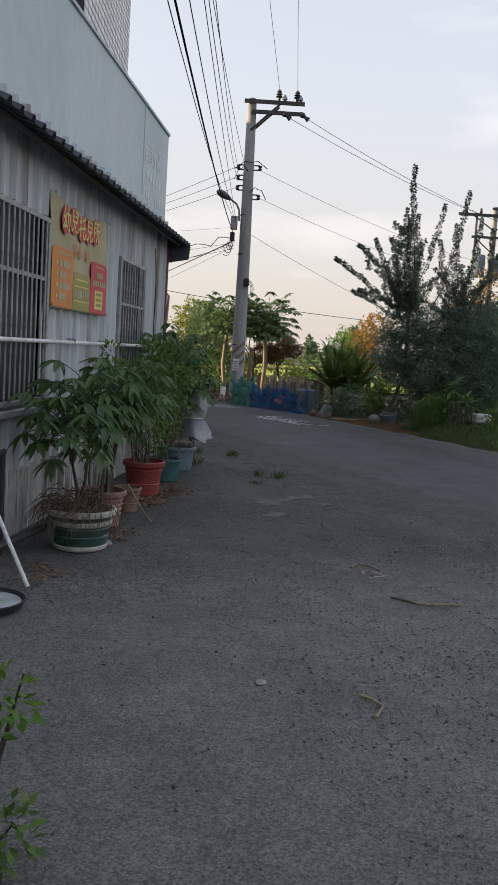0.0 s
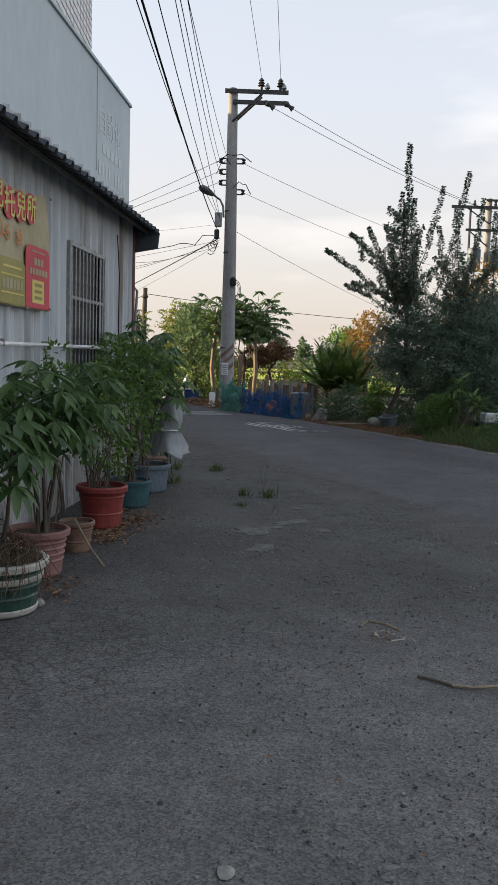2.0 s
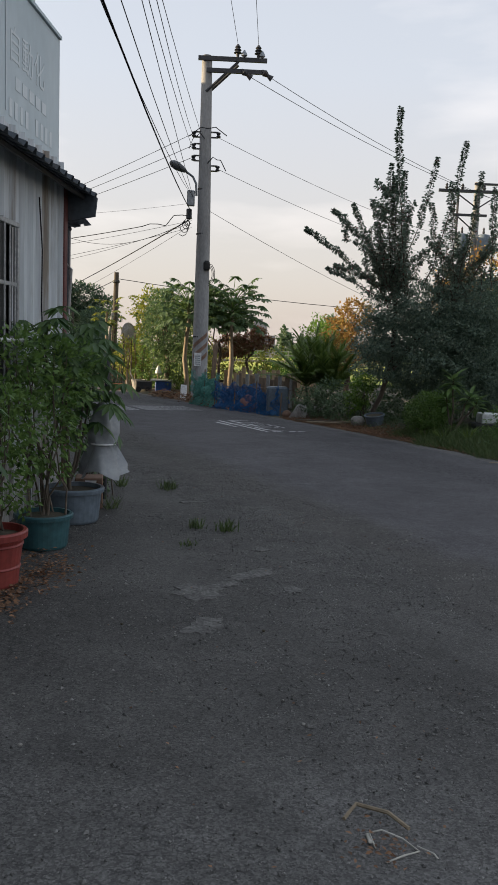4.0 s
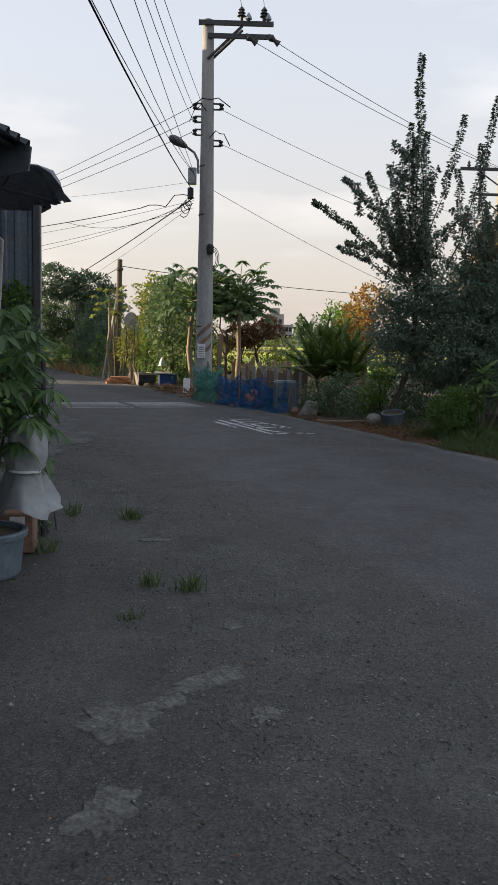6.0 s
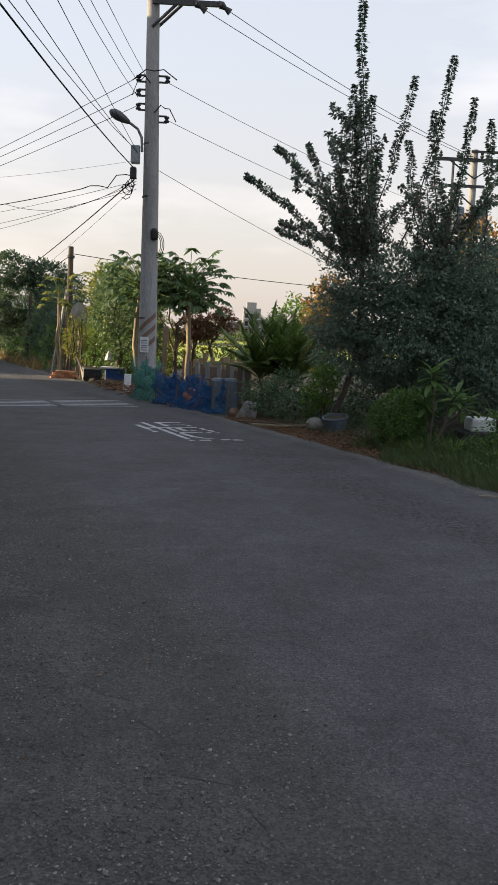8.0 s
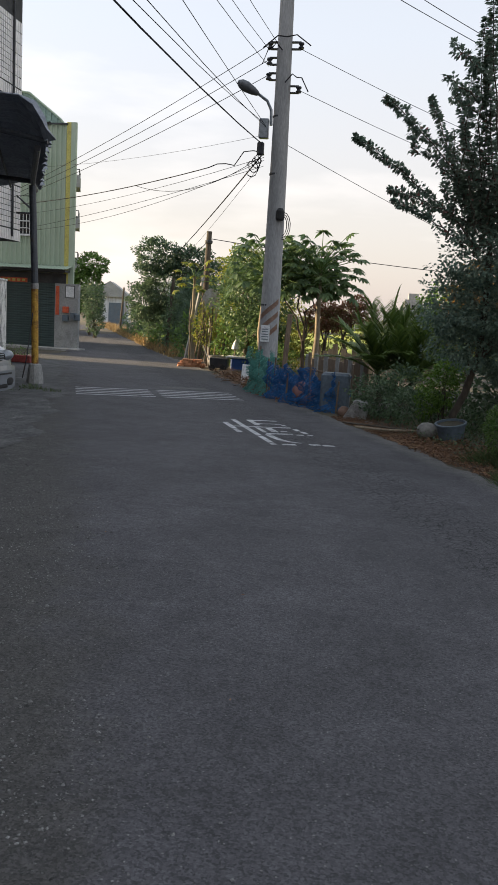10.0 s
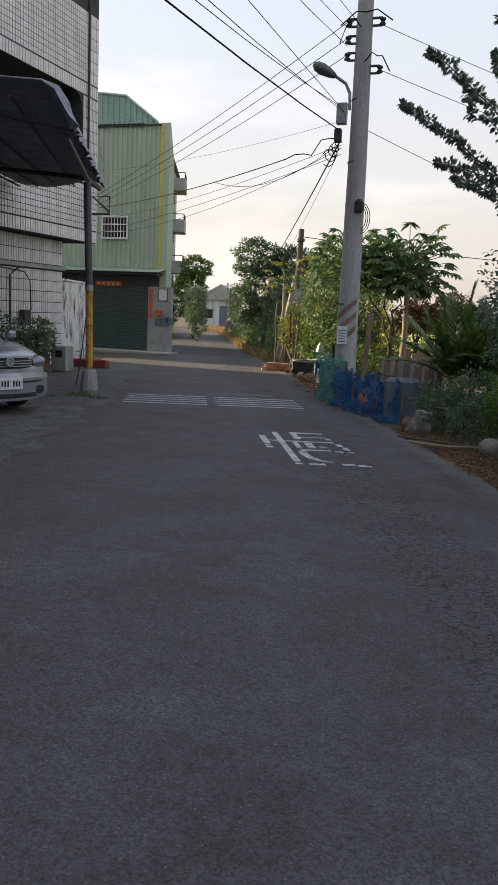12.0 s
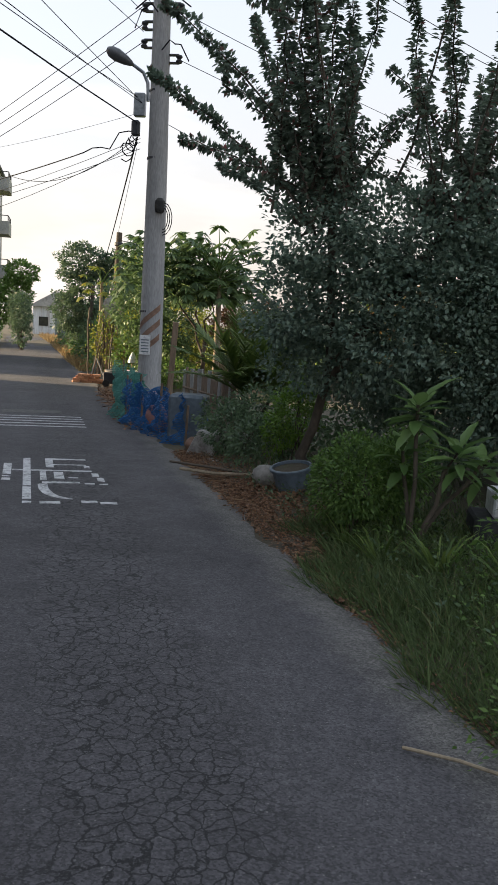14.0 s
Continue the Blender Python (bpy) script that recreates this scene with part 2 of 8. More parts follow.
ASPHALT = asphalt("road asphalt", (0.063, 0.06, 0.065), (0.085, 0.081, 0.088), (0.05, 0.048, 0.053), 1.0, 120.0, 0.56, (-1.52, -0.72), None, 0.36, (0.064, 0.06, 0.056), 0.8)
APRON = asphalt("old apron asphalt", (0.055, 0.053, 0.05), (0.088, 0.085, 0.081), (0.12, 0.115, 0.108), 0.6, 130.0, 0.6, None, (0.138, 0.135, 0.131), 0.38, None, 0.84)
SOIL = material("soil", (0.05, 0.04, 0.028), (0.1, 0.085, 0.055), 0.95, 1.2, 30, 0.6, c3=(0.045, 0.06, 0.02))
MEADOW = material("rice field", (0.3, 0.36, 0.03), (0.46, 0.48, 0.06), 0.8, 0.25, 6.0, 0.5, stretch=(1, 3, 1))
FAR_GROUND = material("far fields", (0.1, 0.12, 0.04), (0.2, 0.2, 0.08), 0.9, 0.05, 2.0, 0.2)
WHITE_SHEET = material("white painted sheet", (0.43, 0.47, 0.5), (0.62, 0.65, 0.68), 0.55, 1.3, 14, 0.15, speck=0.1, stretch=(3.2, 3.2, 0.22), c3=(0.25, 0.21, 0.17), dirt=0.5)
GRILLE_STEEL = material("grey painted steel bars", (0.24, 0.245, 0.25), (0.37, 0.38, 0.385), 0.5, 5, 30, 0.15, 0.15, c3=(0.2, 0.15, 0.12), dirt=0.6)
PANEL_PAINT = material("pale grey panel", (0.42, 0.5, 0.54), (0.54, 0.61, 0.64), 0.5, 0.6, 10, 0.08, speck=0.05, stretch=(1, 1, 0.5), c3=(0.62, 0.64, 0.64), dirt=0.58)
BLUE_ROOF = material("dark blue roofing", (0.04, 0.05, 0.065), (0.07, 0.085, 0.1), 0.65, 2, 20, 0.2, c3=(0.07, 0.06, 0.05))
STEEL = material("weathered steel", (0.24, 0.235, 0.23), (0.36, 0.35, 0.34), 0.55, 4, 30, 0.2, 0.3, c3=(0.12, 0.06, 0.03))
DARK_STEEL = material("dark painted steel", (0.02, 0.022, 0.026), (0.045, 0.045, 0.05), 0.6, 4, 30, 0.2, c3=(0.07, 0.04, 0.025))
# near-black colour that stands in for the shade of unbuilt rooms
ROOM_SHADE = material("dark panel for room shade", (0.02, 0.02, 0.022), (0.045, 0.045, 0.046), 0.5, 2, 20, 0.1)
CONCRETE = material("concrete", (0.26, 0.26, 0.25), (0.38, 0.37, 0.35), 0.85, 1.5, 25, 0.3, c3=(0.17, 0.165, 0.15), stretch=(2, 2, 0.6))
POLE_CONC = material("pole concrete", (0.2, 0.2, 0.2), (0.29, 0.285, 0.28), 0.8, 2.0, 30, 0.2, stretch=(2, 2, 0.3), c3=(0.15, 0.15, 0.15))
TILE = material("white facade tile", (0.6, 0.58, 0.58), (0.72, 0.69, 0.685), 0.35, 2.0, 12, 0.05, speck=0.08, c3=(0.4, 0.36, 0.34), rand=0.06)
JOINT = material("dark joint", (0.03, 0.03, 0.034), (0.06, 0.06, 0.062), 0.9, 3, 20, 0.1)
GREEN_SHEET = material("green sheet", (0.34, 0.42, 0.32), (0.41, 0.48, 0.38), 0.5, 1.0, 10, 0.1, speck=0.06, stretch=(2, 2, 0.4), c3=(0.24, 0.33, 0.2))
GREEN_ROOF = material("dull green roofing", (0.2, 0.29, 0.26), (0.24, 0.33, 0.29), 0.6, 1, 10, 0.1)
TARP = material("blue grey tarpaulin", (0.23, 0.25, 0.29), (0.32, 0.34, 0.38), 0.75, 2.5, 18, 0.5, c3=(0.13, 0.14, 0.17))
POST_STEEL = material("dark grey steel", (0.045, 0.05, 0.06), (0.075, 0.08, 0.09), 0.6, 4, 30, 0.2, c3=(0.09, 0.06, 0.04))
YELLOW = material("yellow paint", (0.44, 0.4, 0.09), (0.52, 0.47, 0.14), 0.55, 3, 20, 0.1, c3=(0.36, 0.3, 0.09))
RUST_YELLOW = material("rusted yellow paint", (0.44, 0.23, 0.03), (0.55, 0.33, 0.05), 0.7, 6, 30, 0.3, c3=(0.14, 0.05, 0.02), dirt=0.47)
SHUTTER = material("dark green shutter", (0.035, 0.06, 0.06), (0.055, 0.085, 0.085), 0.5, 2, 15, 0.1)
GREY_PAINT = material("grey cement wall", (0.26, 0.27, 0.27), (0.36, 0.36, 0.35), 0.8, 1.2, 20, 0.2, c3=(0.18, 0.18, 0.17))
WHITE_PAINT = material("white paint", (0.62, 0.63, 0.64), (0.75, 0.75, 0.75), 0.6, 3, 25, 0.1)
GRIMY = material("grimy white render", (0.3, 0.29, 0.28), (0.45, 0.44, 0.43), 0.85, 1.4, 16, 0.3, c3=(0.07, 0.065, 0.06), dirt=0.47, stretch=(2, 2, 0.7))
STAINED = material("stained white wall", (0.66, 0.65, 0.63), (0.8, 0.79, 0.77), 0.8, 3, 20, 0.2, c3=(0.03, 0.028, 0.025), dirt=0.49, stretch=(2, 1.2, 0.7))
ROAD_PAINT = material("worn road paint", (0.42, 0.42, 0.43), (0.62, 0.62, 0.62), 0.8, 16, 60, 0.3, c3=(0.085, 0.084, 0.088), dirt=0.5)
RED = material("red plastic", (0.2, 0.03, 0.026), (0.26, 0.05, 0.04), 0.5, 3, 20, 0.1, c3=(0.2, 0.06, 0.05))
PINK = material("terracotta plastic", (0.24, 0.115, 0.105), (0.3, 0.16, 0.145), 0.6, 3, 20, 0.1, c3=(0.3, 0.2, 0.17))
TEAL = material("teal plastic", (0.02, 0.075, 0.09), (0.035, 0.105, 0.115), 0.5, 3, 20, 0.1, c3=(0.1, 0.13, 0.12))
GREYBLUE = material("grey blue plastic", (0.09, 0.12, 0.15), (0.13, 0.165, 0.2), 0.5, 3, 20, 0.1, c3=(0.15, 0.14, 0.13))
POTGREEN = material("green glaze", (0.015, 0.045, 0.036), (0.035, 0.09, 0.065), 0.4, 9, 30, 0.15, c3=(0.26, 0.26, 0.23), dirt=0.56)
CREAM = material("cream plastic", (0.38, 0.37, 0.33), (0.5, 0.48, 0.43), 0.5, 6, 20, 0.1, c3=(0.2, 0.18, 0.14))
BROWN = material("brown clay", (0.17, 0.1, 0.07), (0.24, 0.15, 0.11), 0.8, 3, 20, 0.2)
BARK = material("bark", (0.06, 0.048, 0.036), (0.13, 0.105, 0.08), 0.9, 5, 35, 0.7, stretch=(1, 1, 0.3))
PALE_BARK = material("pale bark", (0.2, 0.16, 0.11), (0.32, 0.26, 0.18), 0.9, 5, 35, 0.5, stretch=(1, 1, 0.3))
WOOD = material("weathered wood", (0.14, 0.1, 0.07), (0.28, 0.2, 0.14), 0.85, 4, 30, 0.4, stretch=(3, 3, 0.4))
TAN_WOOD = material("lighter tan wood", (0.26, 0.19, 0.12), (0.42, 0.33, 0.22), 0.85, 4, 30, 0.4, stretch=(3, 3, 0.4), rand=0.2)
MAROON = material("dull maroon paint", (0.09, 0.025, 0.022), (0.13, 0.04, 0.035), 0.7, 4, 30, 0.2)
RED_WOOD = material("red brown wood", (0.2, 0.05, 0.03), (0.3, 0.085, 0.05), 0.7, 4, 30, 0.3, stretch=(3, 3, 0.4))
BLUE_NET = material("blue netting", (0.015, 0.11, 0.31), (0.035, 0.17, 0.42), 0.6, 4, 40, 0.3)
GREEN_NET = material("green netting", (0.08, 0.28, 0.24), (0.16, 0.4, 0.34), 0.7, 4, 40, 0.3)
BAG = material("pale plastic bag", (0.22, 0.24, 0.26), (0.36, 0.38, 0.4), 0.35, 6, 20, 0.2, speck=0.06)
LAMP_SHELL = material("dark lamp shell", (0.07, 0.075, 0.085), (0.12, 0.125, 0.135), 0.5, 4, 20, 0.05, c3=(0.16, 0.16, 0.16))
RUBBLE = material("rough broken concrete", (0.3, 0.29, 0.28), (0.46, 0.45, 0.43), 0.9, 7, 40, 0.8, c3=(0.2, 0.18, 0.16))
STONE = material("pale stone", (0.2, 0.19, 0.175), (0.33, 0.315, 0.29), 0.9, 4, 25, 0.6)
WIRE = material("black cable", (0.012, 0.012, 0.014), (0.022, 0.022, 0.026), 0.9, 4, 20, 0)
WIRE.node_tree.nodes["Principled BSDF"].inputs["Specular IOR Level"].default_value = 0.08
BRICK = material("brick", (0.35, 0.16, 0.09), (0.5, 0.26, 0.15), 0.9, 6, 30, 0.4, rand=0.25)
BLUE_PLASTIC = material("blue plastic", (0.015, 0.06, 0.22), (0.03, 0.1, 0.32), 0.45, 3, 20, 0.1)
SILVER = material("silver car paint", (0.34, 0.36, 0.39), (0.38, 0.4, 0.42), 0.25, 1, 90, 0.0, 0.5, speck=0.03)
BLACK = material("black rubber", (0.012, 0.012, 0.012), (0.025, 0.025, 0.025), 0.8, 5, 40, 0.1)
GLASS_DARK = material("dark glass", (0.015, 0.018, 0.02), (0.02, 0.024, 0.028), 0.05, 1, 5, 0)
LAMP_GLASS = material("lamp housing", (0.2, 0.22, 0.24), (0.28, 0.3, 0.32), 0.35, 4, 20, 0.05, 0.4)
BANNER_TAN = material("banner cream", (0.36, 0.31, 0.18), (0.46, 0.4, 0.25), 0.6, 2, 12, 0.05, speck=0.08)
ORANGE = material("banner orange", (0.58, 0.2, 0.05), (0.66, 0.25, 0.07), 0.6, 2, 12, 0.05, speck=0.06)
MAGENTA = material("banner red", (0.52, 0.05, 0.07), (0.6, 0.08, 0.1), 0.6, 2, 12, 0.05, speck=0.06)
OLIVE = material("banner olive", (0.3, 0.26, 0.08), (0.36, 0.32, 0.1), 0.6, 2, 12, 0.05, speck=0.06)
YELLOW_INK = material("banner yellow", (0.66, 0.55, 0.16), (0.72, 0.6, 0.2), 0.6, 2, 12, 0.05, speck=0.06)
RED_PAPER = material("red paper", (0.5, 0.07, 0.03), (0.6, 0.13, 0.05), 0.7, 3, 20, 0.05)
FADED = material("faded panel paint", (0.56, 0.62, 0.65), (0.64, 0.68, 0.7), 0.5, 3, 20, 0.05, speck=0.05)
DEAD_STEM = material("dead brown stems", (0.07, 0.048, 0.03), (0.17, 0.12, 0.075), 0.9, 8, 60, 0.2)
LITTER = leafy("dead leaves", (0.1, 0.056, 0.034), (0.3, 0.165, 0.092), 0.85, 0.1)

L_DARK = leafy("dark green leaves", (0.07, 0.12, 0.065), (0.15, 0.22, 0.11), 0.5, 0.42)
L_BLUE = leafy("bougainvillea leaves", (0.1, 0.145, 0.11), (0.19, 0.25, 0.18), 0.55, 0.4, (0.24, 0.08, 0.08))
L_MID = leafy("green leaves", (0.065, 0.135, 0.03), (0.16, 0.26, 0.06), 0.5, 0.42)
L_CROWN = leafy("fine bluish leaves", (0.1, 0.16, 0.125), (0.22, 0.29, 0.21), 0.55, 0.42)
L_PACHIRA = leafy("glossy palmate leaves", (0.045, 0.1, 0.035), (0.12, 0.2, 0.065), 0.45, 0.4)
L_PAPAYA = leafy("dull green broad leaves", (0.07, 0.125, 0.055), (0.14, 0.215, 0.085), 0.5, 0.35)
L_BRIGHT = leafy("fresh green leaves", (0.08, 0.18, 0.02), (0.18, 0.3, 0.04), 0.5, 0.4)
L_YELLOW = leafy("yellow green leaves", (0.14, 0.2, 0.03), (0.34, 0.32, 0.06), 0.6, 0.4)
L_ORANGE = leafy("orange autumn leaves", (0.24, 0.12, 0.04), (0.36, 0.24, 0.06), 0.7, 0.35, (0.16, 0.22, 0.05))
L_RUST = leafy("reddish leaves", (0.26, 0.1, 0.07), (0.16, 0.14, 0.06), 0.7, 0.35)
L_MANGO = leafy("dark mango leaves", (0.055, 0.1, 0.065), (0.12, 0.175, 0.1), 0.5, 0.4)
L_GRASS = leafy("grass blades", (0.045, 0.08, 0.025), (0.125, 0.175, 0.06), 0.7, 0.3, (0.2, 0.16, 0.08))
L_BLADE = leafy("strap leaves", (0.07, 0.13, 0.03), (0.19, 0.26, 0.06), 0.5, 0.35)
L_STALK = leafy("reddish dry stalks", (0.12, 0.06, 0.035), (0.3, 0.19, 0.1), 0.9, 0.1)
L_DRY = leafy("straw", (0.25, 0.16, 0.07), (0.45, 0.32, 0.15), 0.9, 0.2)

# ---------- helpers for shapes ----------


def link(name, bm, mat, parent=None, label="", smooth=False):
    me = bpy.data.meshes.new(name)
    bm.to_mesh(me)
    bm.free()
    me.materials.append(mat)
    if smooth:
        me.polygons.foreach_set("use_smooth", [True] * len(me.polygons))
    ob = new(name, me)
    ob.parent = parent
    if label:
        tagged(ob, label)
    return ob


def part(name, bm, mat, parent, label="", smooth=False):
    return link(name, bm, mat, parent, label, smooth)


def thing(name, m, label, category, group="", kind=""):
    ob = new(name)
    ob.empty_display_size = 0.2
    ob.matrix_basis = m
    return tagged(ob, label, category, group, kind)


def BM():
    return bmesh.new()


def box(bm, lo, hi, bevel=0.0, m=None):
    c = [(a + b) / 2 for a, b in zip(lo, hi)]
    s = [max(abs(b - a), 1e-4) for a, b in zip(lo, hi)]
    made = bmesh.ops.create_cube(bm, size=1, matrix=(m or Matrix()) @ Matrix.Translation(c) @ Matrix.Diagonal((*s, 1)))
    if bevel:
        edges = list({e for v in made["verts"] for e in v.link_edges})
        bmesh.ops.bevel(bm, geom=edges, offset=bevel, segments=1, affect="EDGES")
    return bm


def boxed(lo, hi, bevel=0.0, m=None):
    return box(BM(), lo, hi, bevel, m)


def tube(bm, pts, radii, seg=8, cap=True):
    """A round bar along points, with a radius at each."""
    pts = [Vector(p) for p in pts]
    if not hasattr(radii, "__len__"):
        radii = [radii] * len(pts)
    rings = []
    for i, p in enumerate(pts):
        d = (pts[min(i + 1, len(pts) - 1)] - pts[max(i - 1, 0)]).normalized()
        ref = Vector((0, 0, 1)) if abs(d.z) < 0.9 else Vector((1, 0, 0))
        u = d.cross(ref).normalized()
        w = d.cross(u)
        rings.append([bm.verts.new(p + radii[i] * (math.cos(a) * u + math.sin(a) * w)) for a in (2 * math.pi * k / seg for k in range(seg))])
    for a, b in zip(rings, rings[1:]):
        for k in range(seg):
            bm.faces.new((a[k], a[(k + 1) % seg], b[(k + 1) % seg], b[k]))
    if cap:
        bm.faces.new(rings[0])
        bm.faces.new(rings[-1][::-1])
    return bm


def tubed(pts, radii, seg=8):
    return tube(BM(), pts, radii, seg)


def lathe(bm, profile, seg=24, centre=(0, 0, 0)):
    """A turned body from (radius, height) pairs."""
    c = Vector(centre)
    rings = [[bm.verts.new(c + Vector((r * math.cos(2 * math.pi * k / seg), r * math.sin(2 * math.pi * k / seg), z))) for k in range(seg)] for r, z in profile]
    for a, b in zip(rings, rings[1:]):
        for k in range(seg):
            bm.faces.new((a[k], a[(k + 1) % seg], b[(k + 1) % seg], b[k]))
    bm.faces.new(rings[0][::-1])
    bm.faces.new(rings[-1])
    return bm


def sag(a, b, drop, n=14):
    a, b = Vector(a), Vector(b)
    return [a.lerp(b, i / n) - Vector((0, 0, drop * 4 * (i / n) * (1 - i / n))) for i in range(n + 1)]


def corrugated(bm, origin, along, up, length, height, pitch=0.2, depth=0.03, thick=0.004, flat=0.5):
    """Ribbed sheet: trapezoid ribs that run up, set side by side along."""
    o, a, u = Vector(origin), Vector(along).normalized(), Vector(up).normalized()
    nrm = a.cross(u)
    n = max(1, round(length / pitch))
    w = length / n
    prof = []
    for i in range(n):
        prof += [(i * w, 0), (i * w + w * flat, 0), (i * w + w * (flat + 0.12), depth), (i * w + w * 0.88, depth)]
    prof.append((length, 0))
    sheets = []
    for t in (0, -thick):
        sheets.append([(bm.verts.new(o + a * s + nrm * (d + t)), bm.verts.new(o + a * s + nrm * (d + t) + u * height)) for s, d in prof])
    f, b = sheets
    for i in range(len(prof) - 1):
        bm.faces.new((f[i][0], f[i + 1][0], f[i + 1][1], f[i][1]))
        bm.faces.new((b[i][0], b[i][1], b[i + 1][1], b[i + 1][0]))
        bm.faces.new((f[i][1], f[i + 1][1], b[i + 1][1], b[i][1]))
        bm.faces.new((f[i][0], b[i][0], b[i + 1][0], f[i + 1][0]))
    bm.faces.new((f[0][0], f[0][1], b[0][1], b[0][0]))
    bm.faces.new((f[-1][0], b[-1][0], b[-1][1], f[-1][1]))
    return bm


rng = np.random.default_rng(4)
LENS = (np.array([(0, 0, 0), (-0.5, 0.35, 0.06), (-0.36, 0.72, 0.0), (0, 1, -0.12), (0.36, 0.72, 0.0), (0.5, 0.35, 0.06), (0, 0.4, 0.0), (0, 0.75, -0.05)]),
        [(0, 6, 1), (1, 6, 7, 2), (2, 7, 3), (0, 5, 6), (5, 4, 7, 6), (4, 3, 7)])
SIMPLE = (np.array([(0, 0, 0), (-0.5, 0.45, 0.05), (0, 1, -0.08), (0.5, 0.45, 0.05), (0, 0.5, 0)]), [(0, 4, 1), (1, 4, 2), (0, 3, 4), (3, 2, 4)])
BLADE = (np.array([(-0.5, 0, 0), (0.5, 0, 0), (-0.42, 0.4, 0.0), (0.42, 0.4, 0.0), (-0.28, 0.75, -0.07), (0.28, 0.75, -0.07), (0, 1, -0.22)]), [(0, 1, 3, 2), (2, 3, 5, 4), (4, 5, 6)])


def unit(v):
    return v / np.maximum(np.linalg.norm(v, axis=1, keepdims=True), 1e-9)


def leaves(name, pos, way, length, width, mat, parent=None, label="", shape=SIMPLE, face=None, spread=0.6):
    """Many leaves as one mesh: each grows at pos towards way; its face tends to look up (or along face)."""
    pos, way = np.asarray(pos, float), unit(np.asarray(way, float))
    k = len(pos)
    up = np.tile((0.0, 0.0, 1.0), (k, 1)) if face is None else np.asarray(face, float)
    up = unit(up + rng.normal(0, spread, (k, 3)))
    side = unit(np.cross(way, up))
    nrm = np.cross(side, way)
    ln = np.broadcast_to(length, (k,)) * rng.uniform(0.7, 1.2, k)
    wd = np.broadcast_to(width, (k,)) * rng.uniform(0.75, 1.2, k)
    base, faces = shape
    v = pos[:, None, :] + base[None, :, 0:1] * side[:, None, :] * wd[:, None, None] + base[None, :, 1:2] * way[:, None, :] * ln[:, None, None] + base[None, :, 2:3] * nrm[:, None, :] * ln[:, None, None]
    nv = len(base)
    loops, starts, totals, at = [], [], [], 0
    for f in faces:
        starts.append(at)
        totals.append(len(f))
        loops += f
        at += len(f)
    idx = (np.arange(k)[:, None] * nv + np.array(loops)[None, :]).ravel()
    st = (np.arange(k)[:, None] * at + np.array(starts)[None, :]).ravel()
    tot = np.tile(totals, k)
    me = bpy.data.meshes.new(name)
    me.vertices.add(k * nv)
    me.vertices.foreach_set("co", v.ravel())
    me.loops.add(len(idx))
    me.loops.foreach_set("vertex_index", idx.astype(np.int32))
    me.polygons.add(len(st))
    me.polygons.foreach_set("loop_start", st.astype(np.int32))
    me.polygons.foreach_set("loop_total", tot.astype(np.int32))
    me.update(calc_edges=True)
    me.validate()
    me.materials.append(mat)
    ob = new(name, me)
    ob.parent = parent
    if label:
        tagged(ob, label)
    return ob


def blob_points(n, centres, lumps=0.25):
    """Points in the outer half of uneven rounded clumps (x, y, z, rx, ry, rz), and their outward ways."""
    c = np.array(centres, float)
    vol = np.prod(c[:, 3:6], axis=1) ** 0.67
    pick = rng.choice(len(c), n, p=vol / vol.sum())
    d = unit(rng.normal(0, 1, (n, 3)))
    bump = 1 + lumps * (np.sin(5.1 * d[:, 0] + pick * 1.7) * np.sin(4.3 * d[:, 1] + pick) + 0.7 * np.sin(9 * d[:, 2] + 3 * d[:, 0] + pick * 2.1))
    r = rng.uniform(0.45, 1.0, n) ** 0.5 * bump
    p = c[pick, :3] + d * r[:, None] * c[pick, 3:6]
    return p, unit(d + rng.normal(0, 0.5, (n, 3)) + np.array((0, 0, -0.15)))


def softplus(v, s=2.0):
    return s * np.log1p(np.exp(np.clip(np.asarray(v, float) / s, -40, 40)))


ROAD_P = np.array((2.96, 18.37))
ROAD_U = np.array((-0.37, 0.929))
ROAD_R = np.array((0.929, 0.37))


def gz(x, y):
    """Height of the paved ground: level, then falling gently along the lane."""
    return -0.018 * (softplus(np.asarray(y, float) - 18) - softplus(np.asarray(y, float) - 44))


def lane(s, l):
    """The place s metres along the lane and l metres to the right of its right edge."""
    bend = np.where(np.asarray(s) > 12, -0.0003 * (np.asarray(s) - 12) ** 2, 0.0)
    p = ROAD_P + np.multiply.outer(np.asarray(s, float), ROAD_U) + np.multiply.outer(np.asarray(l, float) + bend, ROAD_R)
    return p


def lateral(x, y):
    return (np.asarray(x) - ROAD_P[0]) * ROAD_R[0] + (np.asarray(y) - ROAD_P[1]) * ROAD_R[1]


def verge(x, y):
    """Height of the bare ground: a low bank to the right of the lane."""
    l = lateral(x, y)
    t = np.clip((l - 0.05) / 1.2, 0, 1)
    return gz(x, y) - 0.05 + 0.19 * t * t * (3 - 2 * t)


def sheet(name, xs, ys, height, mat, label="", category="", warp=None):
    """A draped grid over xs and ys."""
    X, Y = np.meshgrid(xs, ys)
    if warp:
        X, Y = warp(X, Y)
    Z = height(X, Y)
    nx, ny = len(xs), len(ys)
    i = np.arange(nx * ny).reshape(ny, nx)
    faces = np.stack([i[:-1, :-1], i[:-1, 1:], i[1:, 1:], i[1:, :-1]], -1).reshape(-1, 4)
    me = bpy.data.meshes.new(name)
    me.from_pydata(np.stack([X, Y, Z], -1).reshape(-1, 3).tolist(), [], faces.tolist())
    me.materials.append(mat)
    me.polygons.foreach_set("use_smooth", [True] * len(me.polygons))
    return tagged(new(name, me), label, category, kind="structure")


